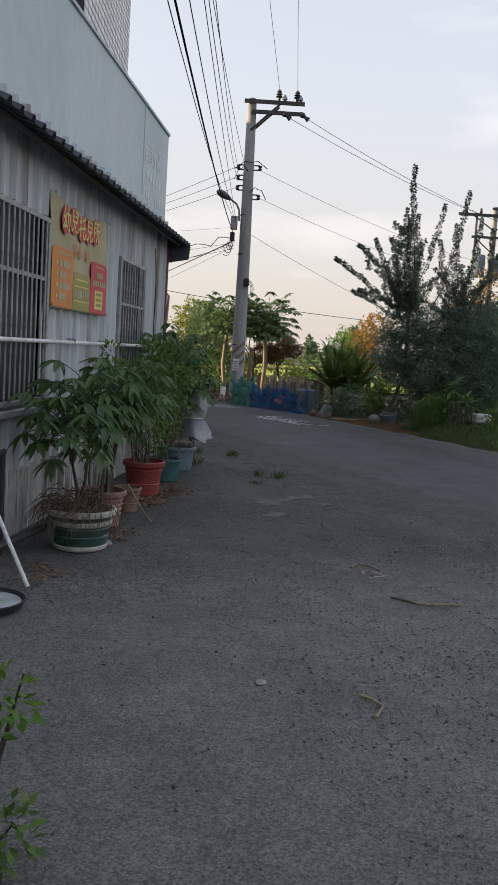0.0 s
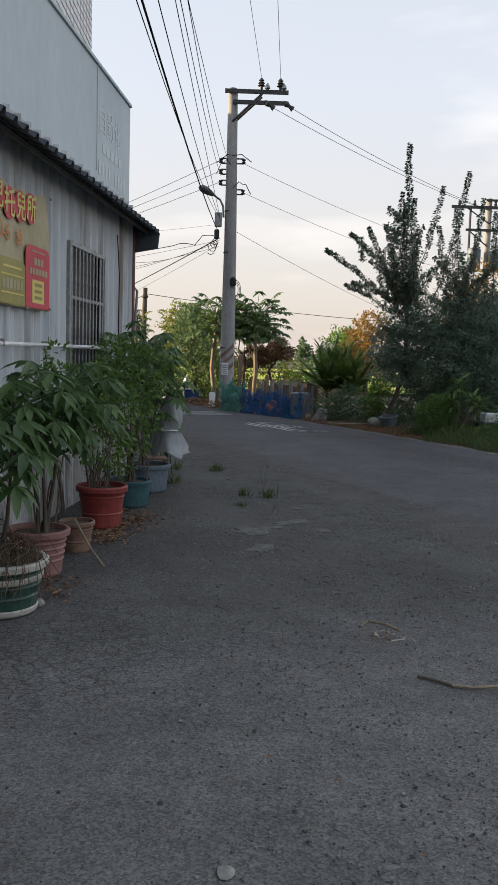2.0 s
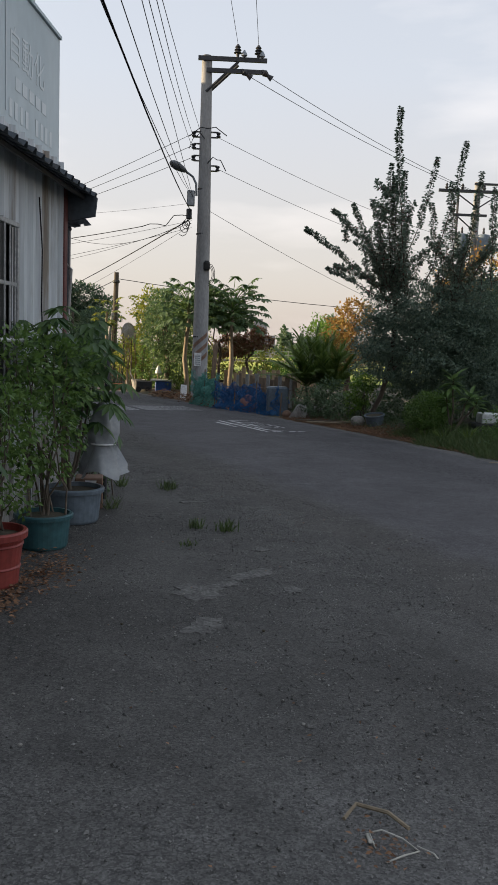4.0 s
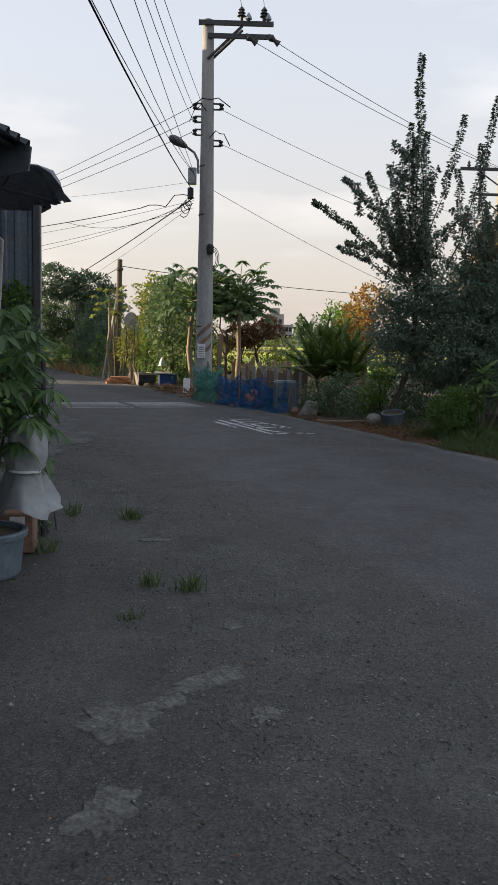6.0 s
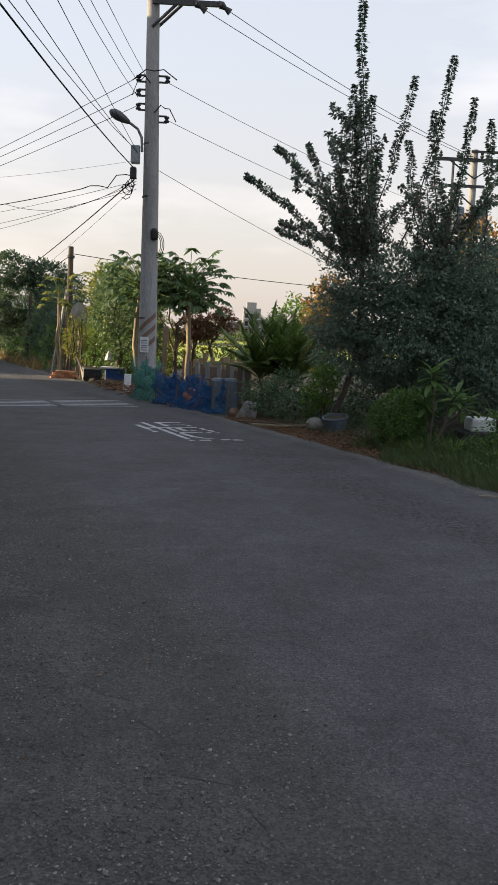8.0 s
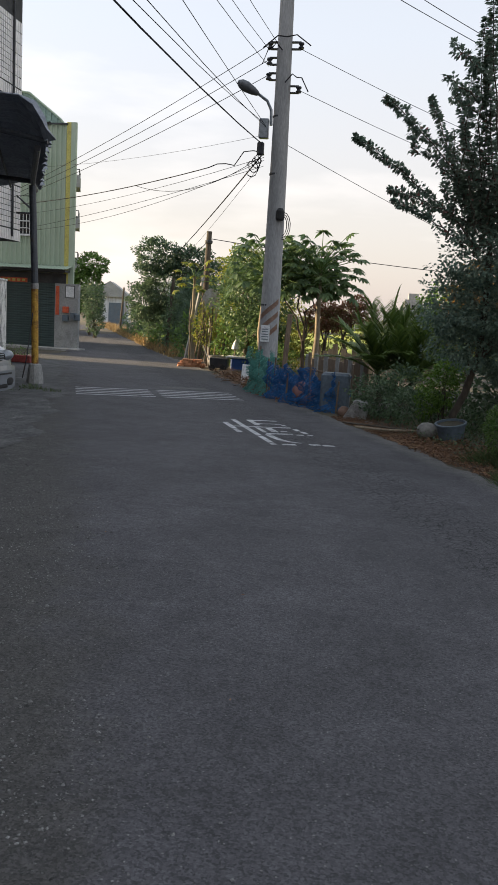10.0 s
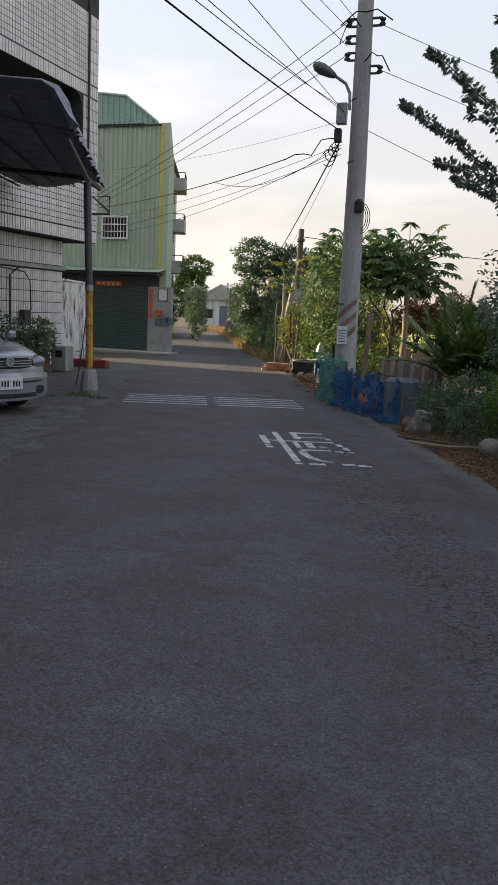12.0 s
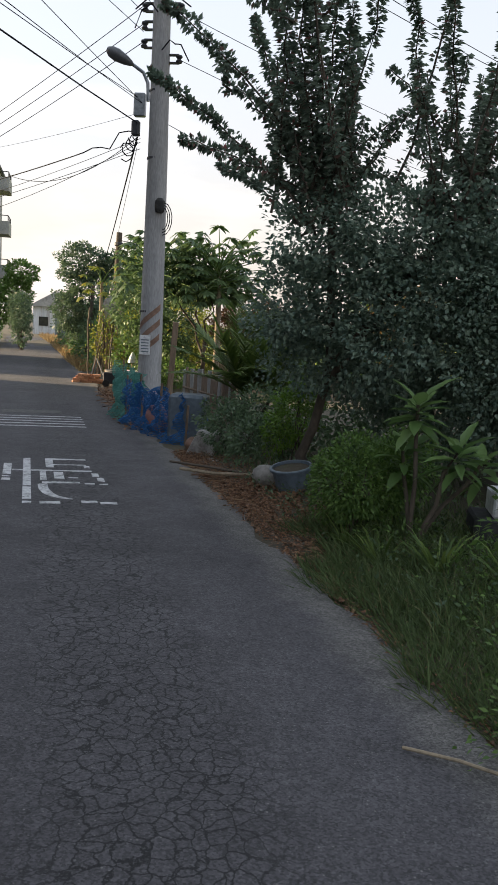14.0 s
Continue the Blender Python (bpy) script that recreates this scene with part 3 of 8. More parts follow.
# ---------- ground, road ----------
sheet("ground", np.concatenate([[-900, -200, -60], np.linspace(-30, 40, 71), [80, 300, 900]]), np.concatenate([[-300, -60], np.linspace(-20, 60, 81), [80, 120, 200, 400, 1200, 2500]]),
      lambda x, y: np.where(np.abs(x) > 60, -0.5, verge(x, y)) + 0.02 * np.sin(x * 2.1) * np.sin(y * 1.7), SOIL, "bare soil ground beside the lane", "ground")


def lane_warp(S, L):
    edge_r = 0.14 + 0.06 * np.exp(-((S + 2.4) / 0.9) ** 2) + 0.03 * np.sin(S * 1.3) + 0.05 * np.sin(S * 3.7 + 1) + 0.03 * np.sin(S * 9.1)
    edge_l = 0.16 * np.sin(S * 0.9 + 2) + 0.1 * np.sin(S * 2.9) + 0.07 * np.sin(S * 7.7 + 1) + 0.05 * np.sin(S * 17.3)
    width = 4.75 - 0.9 * np.clip((S - 4) / 20, 0, 1) - 0.8 * np.clip((S - 26) / 20, 0, 1)
    Lw = -width * L + np.where(L < 0.02, edge_r, 0) + np.where(L > 0.98, edge_l, 0)
    p = lane(S, Lw)
    return p[..., 0], p[..., 1]


sheet("road", np.linspace(-30, 95, 900), np.array([0, 0.01, 0.25, 0.5, 0.75, 0.99, 1.0]), lambda x, y: gz(x, y) + 0.0015, ASPHALT, "dark grey asphalt village lane with cracks", "road", lane_warp)


def apron_warp(X, Y):
    left = -9.5
    right = 2.96 - (Y - 18.37) * 0.398 - 3.6
    return left + (right - left) * X, Y


sheet("pavement", np.linspace(0, 1, 30), np.linspace(-14, 41.5, 112), lambda x, y: gz(x, y) + 0.0, APRON, "rough old asphalt apron in front of the houses", "pavement", apron_warp)
sheet("field", np.linspace(0, 1, 25), np.linspace(44, 112, 30), lambda x, y: gz(x, y) + 0.27 + 0.02 * np.sin(y * 4), MEADOW, "sunlit yellow-green rice field", "rice field", lambda X, Y: ((-4.0 - (Y - 44) * 0.3) + X * (90 + (Y - 44) * 0.3), Y))
sheet("far_field", np.linspace(-400, 700, 12), np.linspace(114, 900, 12), lambda x, y: 0 * x - 0.3, FAR_GROUND, "distant flat farmland", "field")


# markings
def marking(name, quads, label, group=""):
    bm = BM()
    for s0, l0, s1, l1 in quads:
        n = 8
        for i in range(n):
            a, b = i / n, (i + 1) / n
            ps = [lane(s, l) for s, l in ((s0, l0 + (l1 - l0) * a), (s1, l0 + (l1 - l0) * a), (s1, l0 + (l1 - l0) * b), (s0, l0 + (l1 - l0) * b))]
            bm.faces.new([bm.verts.new((p[0], p[1], float(gz(*p)) + 0.005)) for p in ps])
    return tagged(link(name, bm, ROAD_PAINT), label, "road marking", group, "structure")


for l0, l1 in ((-3.88, -2.45), (-2.3, -0.8)):
    for i in range(5):
        s = 5.95 + i * 0.36
        marking("road_line", [(s, l0, s + 0.1, l1)], "thin worn white rumble line across the lane", "rumble lines")


# the painted character for slow, stroke by stroke: (u0, v0, u1, v1) in a unit box, u to the right, v up
def slow_mark():
    o = np.array((1.28, 18.2))
    U = np.array((0.65, 0.22))
    V = np.array((-0.85, 2.09))
    strokes = [(-0.06, 0.32, 0.05, 1.05), (-0.06, 0.05, 0.05, 0.3), (-0.06, -0.03, 0.05, 0.01), (-0.35, 0.58, -0.23, 0.88), (-0.35, 0.44, -0.23, 0.49), (-0.35, 0.52, -0.23, 0.55), (-0.22, 0.68, 0.95, 0.715),
               (0.3, 1.01, 0.93, 1.05), (0.34, 0.85, 0.9, 0.88), (0.28, 0.79, 0.4, 1.04), (0.86, 0.78, 0.95, 0.84), (0.18, 0.45, 0.27, 0.67), (0.38, 0.48, 0.52, 0.66), (0.58, 0.5, 0.72, 0.53),
               (0.93, 0.55, 1.03, 0.64), (0.98, 0.44, 1.08, 0.53), (0.2, 0.385, 0.72, 0.42), (0.78, 0.37, 0.92, 0.395), (0.98, 0.36, 1.1, 0.385), (0.15, -0.03, 0.4, 0.015), (0.66, -0.01, 0.86, 0.03), (0.89, -0.03, 1.1, 0.01)]
    bm = BM()

    def quad(ps):
        bm.faces.new([bm.verts.new((q[0], q[1], float(gz(*q)) + 0.005)) for q in ps])
    for u0, v0, u1, v1 in strokes:  # each bar in short lengths, with slightly worn, uneven ends
        k = 4
        for i in range(k):
            a, b = u0 + (u1 - u0) * i / k, u0 + (u1 - u0) * (i + 1) / k
            w = [0.012 * noise.noise(Vector((a * 9, v0 * 7, e))) for e in (1.0, 2.0)]
            quad([o + U * a + V * (v0 + w[0]), o + U * b + V * (v0 + w[0]), o + U * b + V * (v1 + w[1]), o + U * a + V * (v1 + w[1])])
    # the long falling stroke, broad at its head and curling to the right
    path = [(0.14, 0.27, 0.36), (0.15, 0.28, 0.25), (0.2, 0.33, 0.16), (0.3, 0.4, 0.1), (0.42, 0.5, 0.065), (0.56, 0.57, 0.05)]
    for (a0, a1, v0), (b0, b1, v1) in zip(path, path[1:]):
        quad([o + U * a0 + V * v0, o + U * b0 + V * v1, o + U * b1 + V * (v1 + 0.012), o + U * a1 + V * (v0 + 0.012)])
    tagged(link("road_lettering", bm, ROAD_PAINT), "worn white painted character meaning slow on asphalt", "road marking", kind="structure")


slow_mark()


# ---------- low house with sheet walls ----------
HOUSE = pose(-1.2, 11.5, 0, 0, 0, -5.7)  # local: y runs back along the wall towards the viewer as -y, x out to the lane


def grille(parent, y0, y1, z0, z1, rails, gap):
    # flat dark panel: the room's shade is in its colour
    w = part("window", boxed((-0.1, y0, z0), (-0.04, y1, z1)), ROOM_SHADE, parent, "dark panel as window shade behind bars")
    f = BM()
    for lo, hi in (((0.03, y0, z0), (0.07, y1, z0 + 0.04)), ((0.03, y0, z1 - 0.04), (0.07, y1, z1)), ((0.03, y0, z0 + 0.04), (0.07, y0 + 0.04, z1 - 0.04)), ((0.03, y1 - 0.04, z0 + 0.04), (0.07, y1, z1 - 0.04))):
        box(f, lo, hi, 0.004)
    part("window_frame", f, GRILLE_STEEL, w)
    for k in rails:
        part("crossbar", boxed((0.035, y0 + 0.04, z0 + (z1 - z0) * k), (0.06, y1 - 0.04, z0 + (z1 - z0) * k + 0.03)), GRILLE_STEEL, w)
    n = int((y1 - y0) / gap)
    bar = tubed([(0.06, 0, z0 + 0.02), (0.06, 0, z1 - 0.02)], 0.0085, 6)
    first = part("bar", bar, GRILLE_STEEL, w)
    first.location.y = y0 + 0.08
    for i in range(1, n):
        b = new("bar", first.data)
        b.parent = w
        b.location.y = y0 + 0.08 + (y1 - y0 - 0.16) * i / (n - 1)
    part("window_sill", boxed((-0.02, y0 - 0.05, z0 - 0.08), (0.1, y1 + 0.05, z0 - 0.02), 0.01), GRILLE_STEEL, w)


def low_house():
    h = thing("low_house", HOUSE, "low house with white ribbed sheet walls and a dark canopy", "house")
    # walls with openings: ribbed sheet in bays
    bays = [(-16.0, -7.5, 0, 3.2), (-7.5, -4.78, 0, 0.96), (-7.5, -4.78, 2.48, 3.2), (-4.78, -2.55, 0, 3.2), (-2.55, -1.32, 0, 0.94), (-2.55, -1.32, 2.46, 3.2), (-1.32, 0, 0, 3.2)]
    for y0, y1, z0, z1 in bays:
        part("wall_sheet", corrugated(BM(), (0, y0, z0), (0, 1, 0), (0, 0, 1), y1 - y0, z1 - z0, 0.225, 0.042, flat=0.72), WHITE_SHEET, h)
    part("base_course", boxed((-0.02, -16, -0.05), (0.036, 0, 0.5), 0.01), GRIMY, h, "grimy white rendered base course")
    part("end_wall", boxed((-6, -0.06, -0.05), (-0.02, 0, 3.2)), GREY_PAINT, h)
    part("back_wall", boxed((-6.1, -16, -0.05), (-6, 0, 3.2)), GREY_PAINT, h)
    part("side_wall", boxed((-6, -16.1, -0.05), (0, -16, 3.2)), GREY_PAINT, h)
    part("roof", boxed((-6.1, -16.1, 3.2), (-0.1, 0, 3.28)), BLUE_ROOF, h)
    part("corner_post", boxed((-0.03, 0.0, 0), (0.05, 0.1, 3.0), 0.008), MAROON, h, "dull maroon painted corner post")
    grille(h, -7.5, -4.8, 1.0, 2.46, (0.66,), 0.1)
    grille(h, -2.55, -1.33, 0.98, 2.44, (0.65,), 0.115)
    # upper panel
    part("upper_panel", boxed((-0.12, -16, 3.0), (-0.02, 0.02, 4.33), 0.008), PANEL_PAINT, h, "flat pale grey upper fascia panel")
    part("panel_cap", boxed((-0.14, -16, 4.33), (0.0, 0.02, 4.36)), PANEL_PAINT, h)
    part("panel_seam", boxed((-0.018, -1.42, 3.3), (-0.012, -1.405, 4.33)), FADED, h)
    # faded lettering on the panel, too worn to read
    for k, ch in enumerate("自動化"):
        txt = bpy.data.curves.new("lettering", "FONT")
        txt.body, txt.size, txt.extrude = ch, 0.3, 0.001
        txt.materials.append(FADED)
        ob = new("lettering", txt)
        ob.parent = h
        ob.matrix_basis = pose(-0.0175, -1.36 + 0.31 * k, 3.74, 90, 0, 90)
    for k in range(5):
        part("faded_bar", boxed((-0.018, -1.2 + 0.17 * k, 3.52), (-0.016, -1.08 + 0.17 * k, 3.62)), FADED, h)
    for k in range(9):
        if k != 4:
            part("faded_bar", boxed((-0.018, -1.34 + 0.13 * k, 3.28), (-0.016, -1.27 + 0.13 * k, 3.42)), FADED, h)
    # canopy: ribbed sheet sloping out, with its fascia
    part("canopy_sheet", corrugated(BM(), (0.33, -16.0, 2.9), (0, 1, 0), (-0.35, 0, 0.12), 16.1, 0.37, 0.2, 0.04, flat=0.6), BLUE_ROOF, h, "dark ribbed canopy sheet")
    part("canopy_purlin", tubed([(0.2, -16, 2.9), (0.2, 0.09, 2.9)], 0.025, 6), DARK_STEEL, h)
    eb = BM()
    prof = [(0.32, 2.72), (0.34, 2.9), (0.0, 3.03), (-0.2, 3.03), (-0.2, 2.74), (0.0, 2.66)]
    fr = [eb.verts.new((x, 0.12, z)) for x, z in prof]
    bk = [eb.verts.new((x, 0.09, z)) for x, z in prof]
    eb.faces.new(fr[::-1])
    eb.faces.new(bk)
    for k in range(6):
        eb.faces.new((fr[k], fr[(k + 1) % 6], bk[(k + 1) % 6], bk[k]))
    part("canopy_end", eb, BLUE_ROOF, h, "dark canopy end board")
    # conduit along the wall
    part("pipe", tubed([(0.09, -16, 1.47), (0.09, -4, 1.49), (0.09, -1.2, 1.5)], 0.017), WHITE_PAINT, h, "white conduit pipe along the wall")
    for y in (-6, -4.2, -3.2, -1.6):
        part("pipe_clip", boxed((0.03, y, 1.475), (0.108, y + 0.015, 1.525)), STEEL, h)
    part("cable", tubed([(0.04, -0.75, 2.75), (0.06, -0.72, 2.3), (0.05, -0.7, 1.8), (0.05, -0.6, 1.1)], 0.006, 6), WIRE, h)
    part("downpipe", tubed([(-0.02, 0.2, 2.2), (0.0, 0.24, 2.27), (0.04, 0.26, 2.22), (0.03, 0.24, 1.9), (0.0, 0.2, 1.2), (0.0, 0.2, 0.1)], 0.017), STEEL, h, "bent grey pipe at the corner")


low_house()


def banner():
    b = thing("banner", HOUSE @ pose(0.06, -4.79, 1.77), "faded cream banner with orange, olive and red printed blocks", "banner")
    W, H = 1.67, 0.93
    bm = BM()
    n, mrows = 22, 12
    vs = {}

    def ripple(u, v):
        """Folds that hang from the two upper corners."""
        return 0.006 * math.sin(u * 13 + v * 4) + 0.016 * v ** 4 * math.sin(u * 26 - v * 9)
    for i in range(n + 1):
        for j in range(mrows + 1):
            u, v = i / n, j / mrows
            drop = -0.07 * 4 * u * (1 - u) * v ** 3
            for k, t in enumerate((0.0, -0.004)):
                vs[i, j, k] = bm.verts.new((ripple(u, v) + t, W * u, H * v + drop))
    for i in range(n):
        for j in range(mrows):
            bm.faces.new((vs[i, j, 0], vs[i + 1, j, 0], vs[i + 1, j + 1, 0], vs[i, j + 1, 0]))
            bm.faces.new((vs[i, j, 1], vs[i, j + 1, 1], vs[i + 1, j + 1, 1], vs[i + 1, j, 1]))
    part("cloth", bm, BANNER_TAN, b, "", True)

    def plate(name, y0, z0, y1, z1, m, off, label="", r=0.0):
        """A printed field, its upper corners rounded by r."""
        p = BM()
        ring = [(y0, z0), (y1, z0)]
        for cy, cz, a0 in ((y1 - r, z1 - r, 0), (y0 + r, z1 - r, 90)):
            ring += [(cy + r * math.cos(radians(a0 + q)), cz + r * math.sin(radians(a0 + q))) for q in ((0, 30, 60, 90) if r else (0,))]
        f = [p.verts.new((off + 0.002, y, z)) for y, z in ring]
        k = [p.verts.new((off, y, z)) for y, z in ring]
        p.faces.new(f)
        for q in range(len(f)):
            p.faces.new((k[q], k[(q + 1) % len(f)], f[(q + 1) % len(f)], f[q]))
        return part(name, p, m, b, label)

    def words(body, size, y, z, m, off, bold=0.0, tilt=0.0):
        c = bpy.data.curves.new("lettering", "FONT")
        c.body, c.size, c.extrude, c.offset = body, size, 0.0008, bold
        c.materials.append(m)
        ob = new("lettering", c)
        ob.parent = b
        ob.matrix_basis = pose(off, y, z, 90, 0, 90) @ pose(0, 0, 0, 0, 0, tilt)
    plate("print_block", 0.01, 0.01, 0.57, 0.5, ORANGE, 0.012, "orange printed block", 0.07)
    plate("print_block", 0.58, 0.01, 1.1, 0.34, OLIVE, 0.012, "olive printed block", 0.06)
    plate("print_block", 1.11, 0.01, 1.66, 0.49, MAGENTA, 0.012, "red printed block", 0.07)
    # small print too fine to read
    for i in range(4):
        for k in range(2 + i % 2):
            plate("print_bar", 0.2 + 0.095 * k, 0.07 + 0.09 * i, 0.28 + 0.095 * k, 0.13 + 0.09 * i, BANNER_TAN, 0.0148)
        plate("print_bar", 0.13, 0.085 + 0.09 * i, 0.16, 0.115 + 0.09 * i, YELLOW_INK, 0.0148)
    plate("print_bar", 0.14, 0.445, 0.48, 0.46, BANNER_TAN, 0.0148)
    plate("print_bar", 0.66, 0.27, 1.02, 0.285, YELLOW_INK, 0.0148)
    for k in range(6):
        plate("print_bar", 0.645 + 0.07 * k, 0.12, 0.7 + 0.07 * k, 0.19, BANNER_TAN, 0.0148)
    for z in (0.085, 0.215):
        plate("print_bar", 0.62, z, 1.06, z + 0.01, YELLOW_INK, 0.0148)
    for k in range(3):
        plate("print_bar", 1.29 + 0.075 * k, 0.345, 1.35 + 0.075 * k, 0.4, BANNER_TAN, 0.0148)
    for k in range(6):
        plate("print_bar", 1.19 + 0.07 * k, 0.27, 1.245 + 0.07 * k, 0.32, BANNER_TAN, 0.0148)
    plate("print_bar", 1.24, 0.445, 1.55, 0.455, BANNER_TAN, 0.0148)
    plate("print_block", 1.25, 0.05, 1.52, 0.23, YELLOW_INK, 0.0148)
    for k in range(3):
        plate("print_bar", 1.3, 0.08 + 0.05 * k, 1.47, 0.105 + 0.05 * k, OLIVE, 0.0176)
    # title in yellow on a red cloud
    for i, ch in enumerate("幼兒托兒所"):
        y, z = 0.22 + 0.22 * i, 0.655 + 0.018 * math.sin(i * 2.0)
        p = BM()
        bmesh.ops.create_circle(p, cap_ends=True, segments=14, radius=0.118, matrix=pose(0.0165 + 0.0005 * i, y + 0.11, z + 0.085, 0, 90, 0))
        part("title_cloud", p, MAGENTA, b, "red cloud behind the title")
        words(ch, 0.21, y + 0.005, z + 0.01, YELLOW_INK, 0.021 + 0.0005 * i, 0.003)
    words("0-6", 0.17, 0.56, 0.46, ORANGE, 0.02)
    words("歲", 0.13, 0.9, 0.46, ORANGE, 0.02)
    for y, z in ((0.02, 0.91), (1.65, 0.91), (0.02, 0.02), (0.55, 0.0), (1.1, 0.0), (1.65, 0.02)):
        part("eyelet", lathe(BM(), [(0.012, 0), (0.014, 0.01), (0.004, 0.012)], 8, (0, 0, 0)), STEEL, b).matrix_basis = pose(0.02, y, z, 0, 90, 0)


banner()


# ---------- tiled house ----------
def tiled_face(parent, o, along, out, length, z0, z1, course=0.27, split=1, mat=TILE, ribs=5, gap=0.011):
    """Courses of facade tile, proud of the dark joints."""
    o, a, w = Vector(o), Vector(along), Vector(out)
    rows = max(1, round((z1 - z0) / course))
    ch = (z1 - z0) / rows
    nt = max(1, round(length / 0.52))
    bm = BM()
    tl = length / nt
    m = Matrix((( a.x, w.x, 0, 0), (a.y, w.y, 0, 0), (0, 0, 1, 0), (0, 0, 0, 1)))
    for k in range(ribs * split):
        row, k = divmod(k, ribs)
        c0, c1 = tl * k / ribs + gap, tl * (k + 1) / ribs - gap
        h0, h1 = ch * row / split + gap * 0.8, ch * (row + 1) / split - gap * 0.8
        vs = [(c0, 0, h0), (c1, 0, h0), (c1, 0, h1), (c0, 0, h1)]
        f = [bm.verts.new(m @ Vector((x, 0.012, z))) for x, _, z in vs]
        b = [bm.verts.new(m @ Vector((x, -0.003, z))) for x, _, z in vs]
        bm.faces.new(f[::-1])
        for q in range(4):
            bm.faces.new((f[q], f[(q + 1) % 4], b[(q + 1) % 4], b[q]))
    bmesh.ops.recalc_face_normals(bm, faces=bm.faces)
    first = None
    for r in range(rows):
        for c in range(nt):
            p = o + a * (tl * c) + Vector((0, 0, z0 + ch * r))
            if first is None:
                first = part("tile", bm, mat, parent)
                ob = first
            else:
                ob = new("tile", first.data)
                ob.parent = parent
            ob.location = p


def tiled_house():
    h = thing("tiled_house", pose(-0.46, -0.5, 0), "three-storey house clad in off-white ribbed tiles with dark joints", "house")
    part("wall", boxed((-19, 17.9, -0.4), (-7.62, 29.95, 3.1)), JOINT, h)
    part("wall", boxed((-19, 17.9, 3.1), (-7.14, 30.9, 4.55)), JOINT, h, "projecting balcony parapet")
    part("wall", boxed((-19, 17.9, 4.55), (-8.7, 30.9, 6.75)), GREY_PAINT, h, "shaded back wall of the balcony")
    part("wall", boxed((-19, 17.9, 6.75), (-7.14, 30.9, 10.6)), JOINT, h, "projecting upper storey")
    part("wall", boxed((-8.7, 30.1, 4.55), (-7.14, 30.9, 6.75)), JOINT, h, "corner pier")
    curve = BM()
    arc = [(30.1, 6.75), (30.1, 6.2)] + [(30.1 - 0.4 + 0.4 * math.cos(a), 6.35 + 0.4 * math.sin(a)) for a in (0.4, 0.8, 1.2, 1.5)] + [(29.6, 6.75)]
    fr = [curve.verts.new((-7.142, y, z)) for y, z in arc]
    bk = [curve.verts.new((-7.4, y, z)) for y, z in arc]
    curve.faces.new(fr)
    curve.faces.new(bk[::-1])
    for k in range(len(fr)):
        curve.faces.new((fr[k], bk[k], bk[(k + 1) % len(fr)], fr[(k + 1) % len(fr)]))
    bmesh.ops.recalc_face_normals(curve, faces=curve.faces)
    part("rounded_corner", curve, JOINT, h)
    for z in (5.0, 5.5, 6.0):
        part("balcony_rail", tubed([(-7.3, 18.0, z), (-7.3, 30.1, z)], 0.025, 6), DARK_STEEL, h)
    for k in range(8):
        part("balcony_upright", tubed([(-7.3, 22.5 + k * 1.0, 4.55), (-7.3, 22.5 + k * 1.0, 6.0)], 0.02, 6), DARK_STEEL, h)
    part("air_conditioner", boxed((-8.6, 27.6, 5.2), (-8.1, 28.4, 5.8), 0.03), GREY_PAINT, h)
    part("down_pipe", tubed([(-7.1, 30.35, 3.2), (-7.1, 30.35, 10.4)], 0.03, 8), DARK_STEEL, h)
    part("ledge", boxed((-7.62, 17.9, 2.32), (-7.52, 29.97, 2.42), 0.01), GREY_PAINT, h)
    part("roof", boxed((-19.1, 17.8, 10.6), (-7.0, 31, 10.75), 0.02), GREY_PAINT, h)
    # flat dark panel painted as the shade inside a doorway
    part("doorway", boxed((-7.61, 22.4, -0.1), (-7.57, 25.2, 2.2)), ROOM_SHADE, h, "dark panel as ground-floor doorway shade")
    # pipes and meter on the ground floor
    part("pipe", tubed([(-7.5, 27.4, -0.1), (-7.5, 27.4, 2.1), (-7.5, 27.8, 2.3)], 0.025), DARK_STEEL, h)
    part("pipe", tubed([(-7.5, 26.6, 2.28), (-7.5, 28.0, 2.2), (-7.5, 28.25, 2.0), (-7.5, 28.3, 1.3)], 0.014), WIRE, h)
    part("meter_box", boxed((-7.58, 27.9, 0.95), (-7.42, 28.2, 1.3), 0.02), DARK_STEEL, h, "dark grey meter box")
    part("bracket", tubed([(-7.1, 30.6, 3.85), (-6.6, 30.6, 3.85), (-6.6, 30.6, 4.3), (-7.1, 30.6, 4.3), (-6.6, 30.6, 3.9)], 0.03, 6), DARK_STEEL, h, "dark steel cable bracket")
    # hidden rear wing added to bound the sun strip, and small wing beside the low house
    part("sun_block_wing", boxed((-20, 30.6, -0.4), (-12.5, 34.6, 3.2)), GREY_PAINT, h)
    tiled_face(h, (-7.62, 24.9, 0), (0, 1, 0), (1, 0, 0), 5.05, -0.1, 2.3)
    tiled_face(h, (-7.62, 24.9, 0), (0, 1, 0), (1, 0, 0), 5.05, 2.44, 3.08, 0.3)
    tiled_face(h, (-7.14, 22.6, 0), (0, 1, 0), (1, 0, 0), 8.3, 3.1, 3.4, 0.3)
    tiled_face(h, (-7.14, 22.6, 0), (0, 1, 0), (1, 0, 0), 8.3, 3.42, 4.55, 0.28, 2)
    tiled_face(h, (-7.14, 25.0, 0), (0, 1, 0), (1, 0, 0), 5.9, 6.75, 7.05, 0.3)
    tiled_face(h, (-7.14, 25.0, 0), (0, 1, 0), (1, 0, 0), 5.2, 7.07, 8.75, 0.28, 2)
